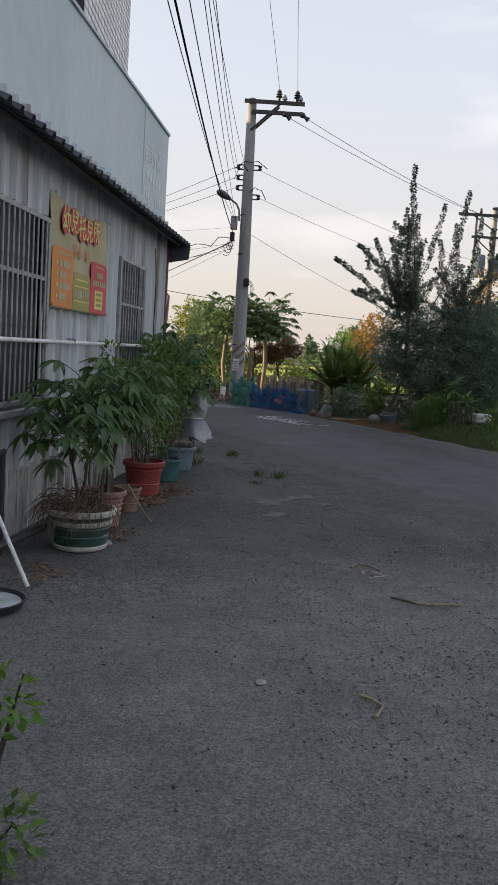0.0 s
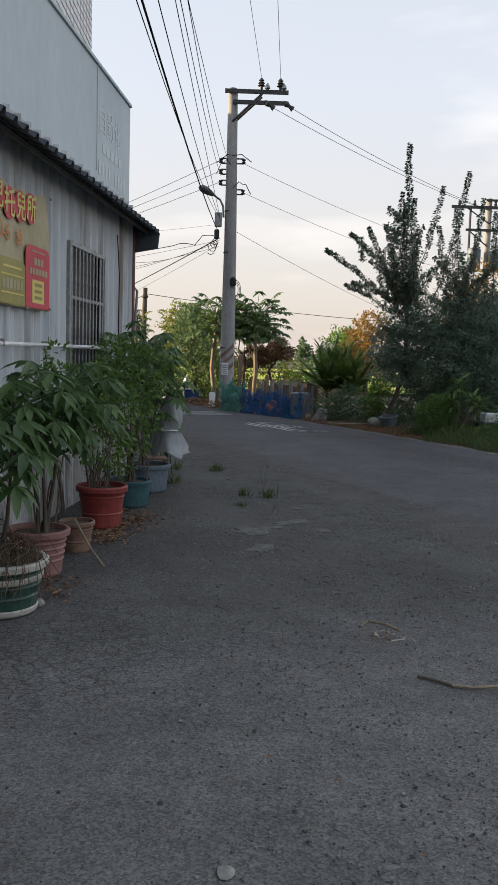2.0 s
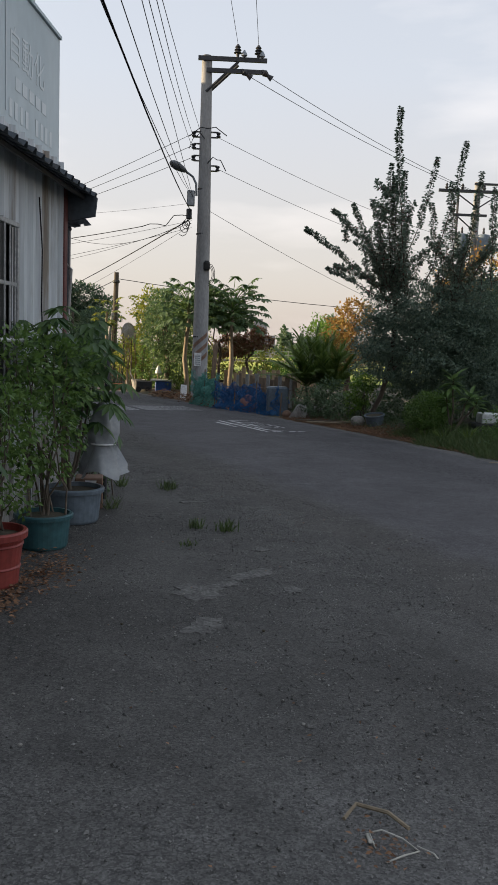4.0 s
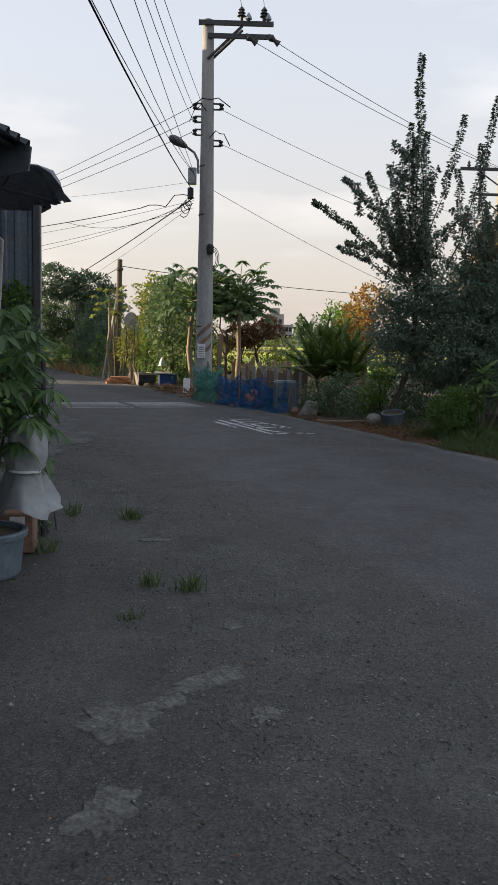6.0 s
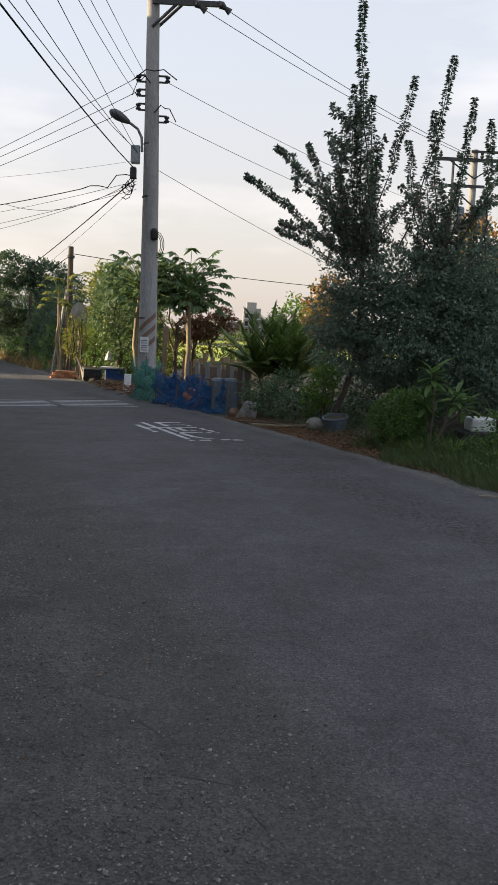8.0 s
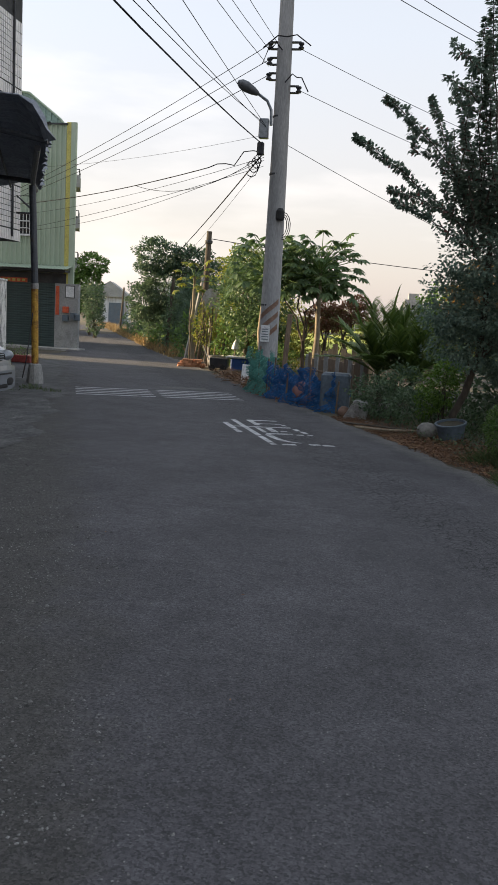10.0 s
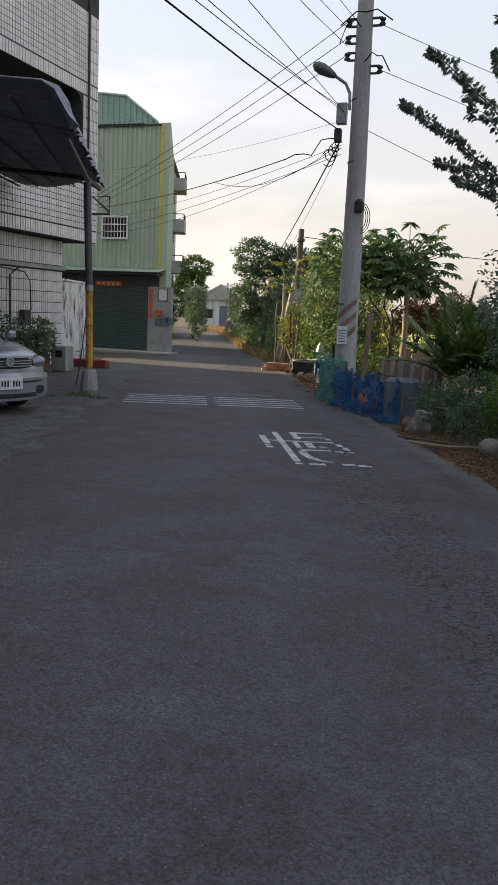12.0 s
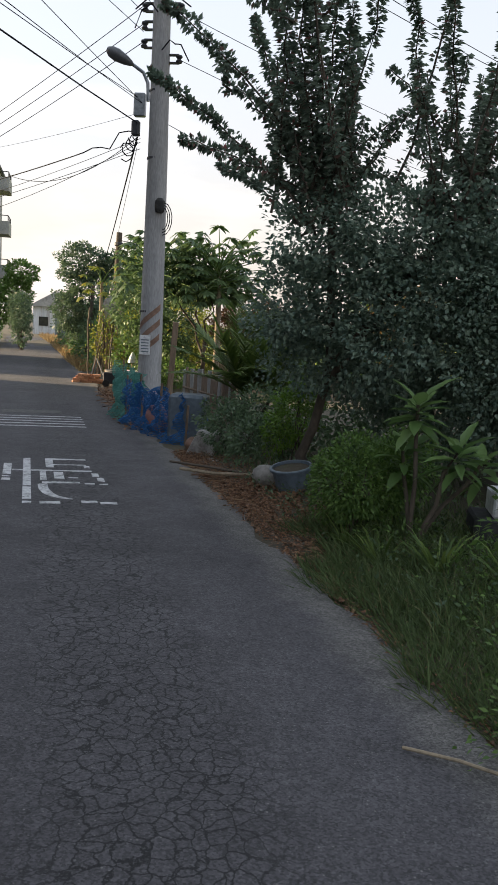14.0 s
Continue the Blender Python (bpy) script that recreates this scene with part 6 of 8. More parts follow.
pebble(0.16, 3.62, 0.034, STONE, "flat pale stone chip on asphalt", 0.22, 1, "stone_chip")
for i in range(90):
    pebble(float(rng.uniform(-0.6, 2.2)), float(rng.uniform(2.6, 10.0)), float(rng.uniform(0.004, 0.011)), STONE if i % 3 else SOIL, "small loose stone on worn asphalt", 0.6, i)
pebble(-0.95, 6.02, 0.04, STONE, "pale stone beside a green pot", 0.7, 5)
pebble(3.17, 19.6, 0.15, STONE, "rounded grey stone at the verge", 0.85, 7, "boulder")


def broken_rock(x, y, size, label, seed, turn):
    """An angular lump of broken concrete: the hull of a few corners, its edges chipped."""
    r = random.Random(seed)
    b = BM()
    for k in range(13):
        b.verts.new((size[0] * r.uniform(-1, 1), size[1] * r.uniform(-1, 1), size[2] * (r.uniform(0, 1) if k > 3 else 0)))
    hull = bmesh.ops.convex_hull(b, input=b.verts)
    bmesh.ops.delete(b, geom=list({v for v in hull["geom_interior"] + hull["geom_unused"] if isinstance(v, bmesh.types.BMVert)}), context="VERTS")
    bmesh.ops.bevel(b, geom=list(b.edges), offset=0.012, segments=1, affect="EDGES")
    ob = link("boulder", b, RUBBLE)
    ob.matrix_basis = pose(x, y, (float(verge(x, y)) if lateral(x, y) > 0 else float(gz(x, y))) - 0.02, 0, 0, turn)
    tagged(ob, label, "stone")


broken_rock(2.2, 21.62, (0.25, 0.2, 0.36), "broken pale rock at the lane edge", 3, 20)
broken_rock(2.55, 21.85, (0.2, 0.18, 0.26), "grey broken rock beside the netting", 8, 60)
broken_rock(2.42, 21.1, (0.2, 0.06, 0.05), "flat pale concrete chip on the verge", 5, 130)
pebble(1.95, 22.1, 0.14, BROWN, "brown rubble lump beside the netting", 0.7, 13, "boulder")


# weeds on the apron
def tuft(x, y, h, n, label, mat=L_GRASS, r=0.06, name="weed_tuft"):
    z = float(verge(x, y)) if lateral(x, y) > 0.1 else float(gz(x, y))
    t = thing(name, pose(x, y, z), label, "weed", "weeds on the apron")
    P = np.column_stack([rng.normal(0, r * 0.6, (n, 2)), np.zeros(n)])
    W = np.column_stack([rng.normal(0, 0.45, (n, 2)), np.ones(n)])
    leaves("foliage", P, W, h, 0.008, mat, t, "", BLADE, np.column_stack([rng.normal(0, 1, (n, 2)), np.zeros(n)]))


for x, y, h, n in ((0.49, 9.92, 0.1, 70), (0.24, 10.0, 0.09, 45), (-0.1, 11.8, 0.11, 70), (0.21, 9.4, 0.05, 24), (-0.55, 10.7, 0.14, 40), (-0.6, 11.9, 0.12, 40)):
    tuft(x, y, h, n, "small green weed growing from cracked asphalt")
for i in range(8):
    tuft(-4.0 + rng.normal(0, 0.3), 22.6 + rng.normal(0, 0.5), 0.07, 50, "low green grass around the post footing", L_GRASS, 0.14)


# ---------- garden on the right of the lane ----------
def bougainvillea():
    base = Vector((3.62, 19.75, float(verge(3.62, 19.75))))
    t = thing("bougainvillea", Matrix.Translation(base), "large bougainvillea with dark leaves and long upright shoots", "tree")
    limb(t, [Vector(p) - base for p in ((3.62, 19.75, base.z - 0.05), (3.48, 19.7, base.z + 0.22), (3.6, 19.6, 0.62), (3.72, 19.4, 1.2), (3.7, 19.1, 1.9), (3.66, 18.95, 2.6))], 0.055, 0.035, BARK, "trunk", 10)
    limb(t, [Vector(p) - base for p in ((3.72, 19.4, 1.15), (4.2, 19.2, 1.8), (4.75, 18.95, 2.6))], 0.07, 0.035)
    hubs = (Vector((3.62, 18.95, 2.5)), Vector((4.75, 18.9, 2.5)))
    # tips of the long shoots, the hub each springs from, and how much of it is thickly leaved
    tips = [(3.18, 17.2, 5.5, 0, 0.45), (3.36, 18.1, 4.62, 0, 0.9), (3.24, 18.3, 4.45, 0, 0.85), (3.29, 18.17, 4.78, 0, 0.95), (3.36, 18.3, 4.5, 0, 0.9), (3.08, 18.75, 4.2, 0, 0.45), (2.85, 19.4, 4.32, 0, 0.4), (2.28, 18.2, 4.0, 0, 0.6), (1.92, 19.29, 3.78, 0, 0.75),
            (2.47, 20.1, 3.14, 0, 0.5), (2.42, 18.5, 3.05, 0, 0.6), (4.1, 18.07, 4.92, 0, 0.45), (3.58, 18.3, 4.72, 0, 0.6), (3.75, 18.5, 4.1, 0, 0.4),
            (4.65, 18.3, 5.27, 1, 0.5), (4.42, 18.3, 4.55, 1, 0.5), (5.0, 18.4, 4.8, 1, 0.55), (5.3, 18.6, 4.55, 1, 0.6), (5.65, 18.9, 4.2, 1, 0.6), (5.95, 19.2, 3.75, 1, 0.6), (4.2, 18.8, 4.3, 1, 0.5)]
    for i in range(46):  # shorter shoots that fill the fan
        a, r = rng.uniform(0, 6.28), rng.uniform(0.2, 1.1)
        k = i % 2
        tips.append((hubs[k].x + r * math.cos(a) * (1.0 if k else 0.85), hubs[k].y + 0.6 * r * math.sin(a), 3.85 - 0.55 * r + rng.uniform(-0.35, 0.4), k, rng.uniform(0.35, 0.75)))
    side = [((3.3, 18.2, 4.25), (2.97, 17.65, 4.4)), ((3.32, 18.25, 4.0), (2.92, 17.8, 4.12)), ((3.3, 18.2, 3.85), (3.0, 17.95, 3.95)), ((2.7, 19.1, 3.55), (2.6, 19.0, 3.95)), ((3.5, 18.3, 3.9), (3.75, 18.1, 4.15))]
    P, W = [], []
    for i, row in enumerate(tips + side):
        if len(row) == 5:
            x, y, z, k, full = row
            e = Vector((x, y, z))
            s = hubs[k] + Vector((rng.normal(0, 0.2), rng.normal(0, 0.15), rng.uniform(-0.15, 0.25)))
            d = e - s
            # leaves the hub at a slant, then climbs; the low ones climb first and lie over
            low = abs(d.x) > 0.85 * d.z
            mid = s + (Vector((d.x * 0.5, d.y * 0.5, d.z * 0.7)) if low else Vector((d.x * 0.62, d.y * 0.6, d.z * 0.42))) + Vector(rng.normal(0, 0.05, 3))
        else:
            s, e = Vector(row[0]), Vector(row[1])
            mid, full = s.lerp(e, 0.5) + Vector((0, 0, -0.04)), 1.0
        pts = [s * (1 - u) ** 2 + mid * 2 * u * (1 - u) + e * u * u + Vector(rng.normal(0, 0.014, 3)) for u in (q / 12 for q in range(13))]
        limb(t, [p - base for p in pts], 0.013, 0.004, BARK, "shoot", 5)
        arr = np.array([tuple(p) for p in pts])
        length = float(np.sum(np.linalg.norm(np.diff(arr, axis=0), axis=1)))
        thick = int(length * full * (330 if i < 21 else 120))
        thin = int(length * 150)
        u = np.concatenate([1 - full * rng.uniform(0, 1, thick) ** 1.15, rng.uniform(0.05, 1, thin)])
        n = len(u)
        idx = np.minimum((u * 12).astype(int), 11)
        c = arr[idx] + (arr[idx + 1] - arr[idx]) * (u * 12 - idx)[:, None]
        ax = unit(arr[idx + 1] - arr[idx])
        d = rng.normal(0, 1, (n, 3))
        d -= ax * np.sum(d * ax, 1, keepdims=True)
        off = rng.uniform(0.0, 0.035, n) * np.clip((1.03 - u) * 6, 0.15, 1) * (1 + 0.6 * np.sin(u * length * 17 + i))
        d = unit(unit(d) + np.array((0, 0, -0.3)) + ax * 0.25)
        P.append(c + d * off[:, None] - np.array(base))
        W.append(d)
    leaves("shoot_leaves", np.concatenate(P), np.concatenate(W), 0.06, 0.036, L_BLUE, t, "dark small leaves along the upright shoots", SIMPLE)
    cl = [(3.6, 19.0, 2.35, 0.5, 0.55, 0.42), (4.3, 18.9, 2.45, 0.7, 0.6, 0.4), (5.1, 19.0, 2.5, 0.75, 0.7, 0.45), (3.3, 19.3, 1.75, 0.36, 0.5, 0.5), (5.8, 19.4, 2.5, 0.8, 0.8, 0.6), (4.3, 19.3, 1.6, 1.0, 1.0, 0.6), (3.75, 19.2, 1.8, 0.6, 0.65, 0.5), (3.6, 19.6, 1.4, 0.5, 0.7, 0.42), (5.2, 19.4, 1.55, 1.0, 1.0, 0.7), (4.6, 18.9, 1.95, 0.75, 0.65, 0.5), (6.0, 20.2, 1.4, 0.9, 1.1, 0.95), (5.4, 18.9, 1.3, 0.8, 0.8, 0.65), (4.5, 19.8, 1.2, 0.9, 0.8, 0.5), (5.2, 18.9, 2.0, 0.7, 0.6, 0.5), (5.0, 19.9, 0.9, 1.0, 0.8, 0.55), (6.0, 19.4, 0.9, 0.9, 0.8, 0.6), (4.6, 19.2, 2.3, 0.75, 0.55, 0.42), (5.6, 19.3, 2.25, 0.9, 0.8, 0.6), (3.9, 19.1, 2.15, 0.5, 0.5, 0.38)]
    p, w = blob_points(82000, cl, 0.28)
    leaves("crown", p - np.array(base), w, 0.052, 0.034, L_CROWN, t, "dense dark green crown", SIMPLE)


bougainvillea()
V = lambda x, y: float(verge(x, y))
shrub("round_shrub", (3.95, 17.55, V(3.95, 17.55)), [(4.0, 17.5, 0.52, 0.27, 0.32, 0.33), (4.2, 17.6, 0.5, 0.26, 0.3, 0.3), (3.85, 17.7, 0.42, 0.2, 0.28, 0.26), (4.35, 17.9, 0.55, 0.28, 0.3, 0.28)], 9500, 0.036, L_MID, "rounded bright green clipped shrub beside the lane", 8, lumps=0.12)
shrub("clipped_shrub", (3.35, 20.4, V(3.3, 20.4)), [(3.35, 20.4, 0.65, 0.25, 0.3, 0.35), (3.48, 20.5, 0.85, 0.2, 0.25, 0.22), (3.2, 20.5, 0.45, 0.22, 0.25, 0.25)], 4600, 0.04, L_BRIGHT, "fresh green small-leaved shrub behind a basin", 8)
shrub("dark_hedge", (2.7, 21.2, V(2.7, 21.2)), [(2.6, 21.3, 0.3, 0.4, 0.4, 0.3), (3.0, 20.7, 0.3, 0.4, 0.4, 0.28), (2.4, 21.9, 0.35, 0.4, 0.4, 0.3), (2.85, 21.6, 0.55, 0.35, 0.4, 0.3)], 4600, 0.06, L_DARK, "dark green leafy ground shrub by the rubble", 8)
shrub("back_hedge", (5.6, 21.5, V(5.6, 21.5)), [(4.6, 21.0, 0.7, 0.9, 0.7, 0.75), (5.8, 21.4, 0.8, 1.0, 0.8, 0.85), (7.0, 21.6, 0.9, 1.0, 0.9, 0.9), (3.9, 21.4, 0.7, 0.6, 0.6, 0.8), (4.2, 20.2, 0.4, 0.6, 0.5, 0.4)], 9500, 0.085, L_DARK, "dense dark hedge at the back of the garden", 10)
shrub("verge_shrub", (5.4, 16.6, V(5.4, 16.6)), [(5.25, 16.6, 0.45, 0.4, 0.4, 0.35), (5.7, 16.9, 0.5, 0.5, 0.4, 0.4), (5.9, 16.2, 0.4, 0.5, 0.4, 0.4)], 3400, 0.06, L_MID, "leafy green shrub at the lane edge", 8)
shrub("verge_shrub", (6.6, 15.4, V(6.6, 15.4)), [(6.4, 15.5, 0.5, 0.5, 0.4, 0.4), (7.1, 15.2, 0.55, 0.5, 0.5, 0.45), (7.6, 14.4, 0.5, 0.5, 0.5, 0.45), (6.3, 14.6, 0.25, 0.5, 0.5, 0.25)], 5200, 0.06, L_DARK, "dark leafy shrub along the lane edge", 8)
shrub("verge_shrub", (7.0, 18.3, V(7.0, 18.3)), [(6.7, 18.2, 0.8, 0.7, 0.6, 0.6), (7.5, 18.6, 0.9, 0.8, 0.7, 0.7), (8.3, 17.8, 0.7, 0.8, 0.7, 0.6), (7.6, 16.8, 0.5, 0.7, 0.6, 0.5)], 7000, 0.075, L_DARK, "tall dark shrub at the garden edge", 8)


def big_leaf_plant(x, y, stems, label):
    t = thing("broadleaf_plant", pose(x, y, V(x, y)), label, "plant")
    P, W, F = [], [], []
    for i, (dx, dy, z, n, ln) in enumerate(stems):
        tip = Vector((dx, dy, z))
        limb(t, bent((0, 0, -0.05), tip, 4, 0.1), 0.02, 0.012, BARK, "stem")
        for k in range(n):
            a = k * 2.4 + i
            el = 0.75 - 1.45 * (k / n)
            P.append(tuple(tip - Vector((0, 0, 0.16 * k / n))))
            W.append((math.cos(a) * math.cos(el), math.sin(a) * math.cos(el), math.sin(el)))
            F.append((0, 0, 1))
    leaves("foliage", np.array(P), np.array(W), 0.29, 0.085, material_big, t, "", LENS, np.array(F), 0.15)


material_big = leafy("broad glossy leaves", (0.08, 0.15, 0.045), (0.16, 0.25, 0.08), 0.4, 0.35)
big_leaf_plant(4.42, 17.3, [(-0.03, 0.0, 1.0, 22, 0.3), (0.26, -0.1, 0.72, 20, 0.3), (-0.1, 0.1, 0.66, 16, 0.3), (0.45, 0.1, 0.62, 14, 0.3)], "broad-leaved plant with long green leaves by the lane")
wt = thing("white_trough", pose(4.95, 17.55, V(4.95, 17.55)), "low white planter box on a dark block", "planter")
part("box_body", boxed((0.02, -0.14, 0.2), (0.35, 0.2, 0.38), 0.015), WHITE_PAINT, wt)
part("block", boxed((-0.1, -0.16, -0.1), (0.4, 0.25, 0.2), 0.02), JOINT, wt)
bs = pot("blue_basin", 3.46, 19.28, 0.2, 0.22, GREYBLUE, "blue-grey plastic basin tilted on the verge", 0, None, 0.75, "")
bs.matrix_basis = pose(3.46, 19.28, V(3.46, 19.28) + 0.02, 8, -8, 0)


# strap-leaved palm
def fan_palm(x, y, crowns, label):
    t = thing("areca_palm", pose(x, y, V(x, y)), label, "palm")
    P, W, F = [], [], []
    for dx, dy, z, n, ln in crowns:
        c = Vector((dx, dy, z))
        limb(t, [Vector((dx * 0.4, dy * 0.4, -0.05)), c * 0.6, c], 0.05, 0.03, BARK, "stem")
        for k in range(n):
            a = k * 2.4
            el = 1.42 - 1.0 * k / n
            d = Vector((math.cos(a) * math.cos(el), math.sin(a) * math.cos(el), math.sin(el)))
            L = ln * rng.uniform(0.8, 1.1)
            pts = [c + d * L * u + Vector((0, 0, -0.38 * L * u * u * math.cos(el))) for u in (0, 0.2, 0.4, 0.6, 0.8, 1.0)]
            limb(t, pts, 0.01, 0.003, L_BLADE, "frond_rib", 4)
            side = d.cross(Vector((0, 0, 1)))
            side = side.normalized() if side.length > 0.05 else Vector((1, 0, 0))
            arr = np.array([tuple(p) for p in pts])
            for j in range(30):
                u = 0.12 + 0.88 * j / 29
                i = min(int(u * 5), 4)
                pt = arr[i] + (arr[i + 1] - arr[i]) * (u * 5 - i)
                tang = unit((arr[i + 1] - arr[i])[None])[0]
                for sgn in (-1, 1):
                    P.append(pt)
                    W.append(np.array(tuple(side)) * sgn * 0.75 + tang * 0.9 + np.array((0, 0, 0.15)))
                    F.append((0, 0, 1))
    P, W, F = np.array(P), np.array(W), np.array(F)
    leaves("foliage", P, W, 0.34, 0.03, L_BLADE, t, "", BLADE, F, 0.2)


fan_palm(2.55, 23.0, [(-0.1, 0.0, 0.55, 20, 1.3), (0.35, 0.2, 0.65, 18, 1.35), (0.5, -0.2, 0.45, 16, 1.2)], "clump of dark feathery palm fronds at the verge")

# straw and stalk pieces in the litter
S = rng.uniform(0.2, 2.6, 130)
q = lane(S, rng.gamma(2.0, 0.12, 130) + 0.0)
a = rng.normal(-0.15, 0.5, 130)
tagged(leaves("straw_litter", np.column_stack([q, np.maximum(gz(q[:, 0], q[:, 1]), np.where(lateral(q[:, 0], q[:, 1]) > 0.1, verge(q[:, 0], q[:, 1]), -9)) + 0.03]), np.column_stack([np.cos(a), np.sin(a), rng.normal(0, 0.08, 130)]), 0.3, 0.008, L_STALK, None, "", BLADE), "dry straw and stalks along the lane edge", "straw", kind="stuff")
# small strap lilies and grasses on the bank
n = 24000
S = rng.uniform(-9.5, -0.6, n)
Lt = rng.gamma(1.4, 0.4, n) + 0.17 + 0.08 * np.sin(S * 4.1) + 0.2 * (S > -1.6)
S, Lt = np.append(S, rng.uniform(-0.6, 9, 1800)), np.append(Lt, rng.uniform(0.5, 2.5, 1800))
q = lane(S, Lt)
W = np.column_stack([rng.normal(0, 0.6, (len(q), 2)), np.ones(len(q)) * 0.8])
W[:, :2] -= 0.25 * ROAD_R
tagged(leaves("verge_grass", np.column_stack([q, verge(q[:, 0], q[:, 1]) - 0.01]), W, 0.22, 0.007, L_GRASS, None, "", BLADE, np.column_stack([rng.normal(0, 1, (len(q), 2)), np.ones(len(q)) * 0.4])), "mixed green grass on the low bank", "grass", kind="stuff")
cover = [(5.05, 15.35, 0.1, 0.4, 0.5, 0.14), (4.95, 16.05, 0.12, 0.4, 0.5, 0.16), (4.75, 16.7, 0.12, 0.35, 0.45, 0.16), (4.35, 17.3, 0.14, 0.3, 0.4, 0.16), (5.2, 15.8, 0.16, 0.4, 0.6, 0.18), (5.1, 16.6, 0.18, 0.4, 0.5, 0.2), (4.9, 14.6, 0.1, 0.4, 0.5, 0.14), (5.4, 15.0, 0.14, 0.4, 0.5, 0.16)]
shrub("ground_cover", (4.75, 16.0, 0.0), cover, 6000, 0.035, L_MID, "low dark leafy weeds covering the bank", 10, "weeds")
n = 5200
S, Lt = rng.uniform(-9, 1.5, n), rng.gamma(2.2, 0.4, n) + 0.35
q = lane(S, Lt)
W = np.column_stack([rng.normal(0, 1, (n, 2)), np.ones(n) * 0.5])
tagged(leaves("ground_cover", np.column_stack([q, verge(q[:, 0], q[:, 1]) + rng.uniform(0.0, 0.14, n)]), W, 0.045, 0.022, L_DARK, None, "", SIMPLE), "dark creeping ground cover on the bank", "ground cover", kind="stuff")
for i, (x, y) in enumerate(((4.2, 17.0), (4.55, 16.75), (4.95, 16.3), (5.3, 15.6), (4.0, 17.35))):
    z = V(x, y)
    t = thing("strap_lily", pose(x, y, z), "clump of arching strap leaves on the bank", "plant", "lilies")
    k = 26
    a = rng.uniform(0, 6.28, k)
    leaves("foliage", np.column_stack([0.03 * np.cos(a), 0.03 * np.sin(a), np.zeros(k)]), np.column_stack([np.cos(a) * 0.7, np.sin(a) * 0.7, rng.uniform(0.5, 1.3, k)]), 0.34, 0.024, L_BLADE, t, "", BLADE, np.column_stack([-np.cos(a), -np.sin(a), np.ones(k)]), 0.2)


# ---------- nets by the pole ----------
def net(name, line, h, mat, label, sag_amp, seed):
    """A draped net: strands crossing in a mesh on stakes."""
    o = Vector((*line[0], float(gz(*line[0]))))
    t = thing(name, Matrix.Translation(o), label, "net fence")
    pts = [Vector((x, y, float(gz(x, y)))) - o for x, y in line]
    for i, p in enumerate(pts):
        part("stake", tubed([p + Vector((0, 0, -0.05)), p + Vector((0.02, 0, h * (0.9 + 0.15 * math.sin(i * 3 + seed))))], 0.018, 6), WOOD, t)
    cols, rows = 60, 26
    grid = {}
    for i in range(cols + 1):
        u = i / cols * (len(pts) - 1)
        k = min(int(u), len(pts) - 2)
        b = pts[k].lerp(pts[k + 1], u - k)
        side = Vector((pts[k + 1].y - pts[k].y, pts[k].x - pts[k + 1].x, 0)).normalized()
        top = h * (0.82 + 0.14 * math.cos(2 * math.pi * u) + 0.1 * noise.noise(Vector((i * 0.2, seed, 0))))
        for j in range(rows + 1):
            v = j / rows
            wav = sag_amp * noise.noise(Vector((i * 0.16, v * 3, seed))) + sag_amp * 0.6 * noise.noise(Vector((i * 0.5, v * 7, seed)))
            skirt = 0.32 * max(0.0, 0.25 - v) ** 0.8
            grid[i, j] = b + side * (wav + skirt * (1 + noise.noise(Vector((i * 0.3, seed, 5))))) + Vector((0, 0, 0.01 + top * v))
    bm = BM()
    w = 0.0042

    def strand(a, b):
        d = (b - a)
        s = d.cross(Vector((0.3, 0.9, 0.2)))
        s = s.normalized() * w if s.length > 1e-6 else Vector((w, 0, 0))
        bm.faces.new([bm.verts.new(x) for x in (a - s, b - s, b + s, a + s)])
    for i in range(cols + 1):
        for j in range(rows + 1):
            if i < cols:
                strand(grid[i, j], grid[i + 1, j])
            if j < rows:
                strand(grid[i, j], grid[i, j + 1])
            if i < cols and j < rows and (i + j) % 3:
                strand(grid[i, j], grid[i + 1, j + 1])
    part("mesh", bm, mat, t)


net("blue_net", [(0.25, 24.9), (0.75, 24.0), (1.25, 23.1), (1.8, 22.3)], 0.74, BLUE_NET, "crumpled bright blue netting fence beside the lane", 0.16, 2)
net("blue_net", [(0.45, 25.0), (1.05, 24.0), (1.95, 22.55)], 0.66, BLUE_NET, "second fold of blue netting behind the first", 0.2, 9)
net("green_net", [(-0.35, 26.6), (-0.05, 25.7), (0.3, 24.9)], 0.95, GREEN_NET, "torn pale green netting beside the pole", 0.2, 5)
net("green_net", [(-0.15, 26.8), (0.3, 25.6)], 0.8, GREEN_NET, "loose green netting heaped by the pole", 0.25, 6)
pb = thing("blue_tarp_box", pose(1.75, 22.7, float(gz(0, 22.7))), "blue-grey plastic tank behind the netting", "tank")
part("box_body", boxed((-0.25, -0.2, 0.0), (0.25, 0.2, 0.68), 0.04), GREYBLUE, pb)
sk = thing("cloth_sack", pose(1.1, 23.7, float(gz(0, 23.7))), "pale pink sack behind blue netting", "sack")
bm = BM()
bmesh.ops.create_icosphere(bm, subdivisions=3, radius=0.22)
for v in bm.verts:
    v.co *= 1 + 0.3 * noise.noise(v.co * 4)
    v.co.z = v.co.z * 1.1 + 0.2
part("cloth", bm, PINK, sk, smooth=True)
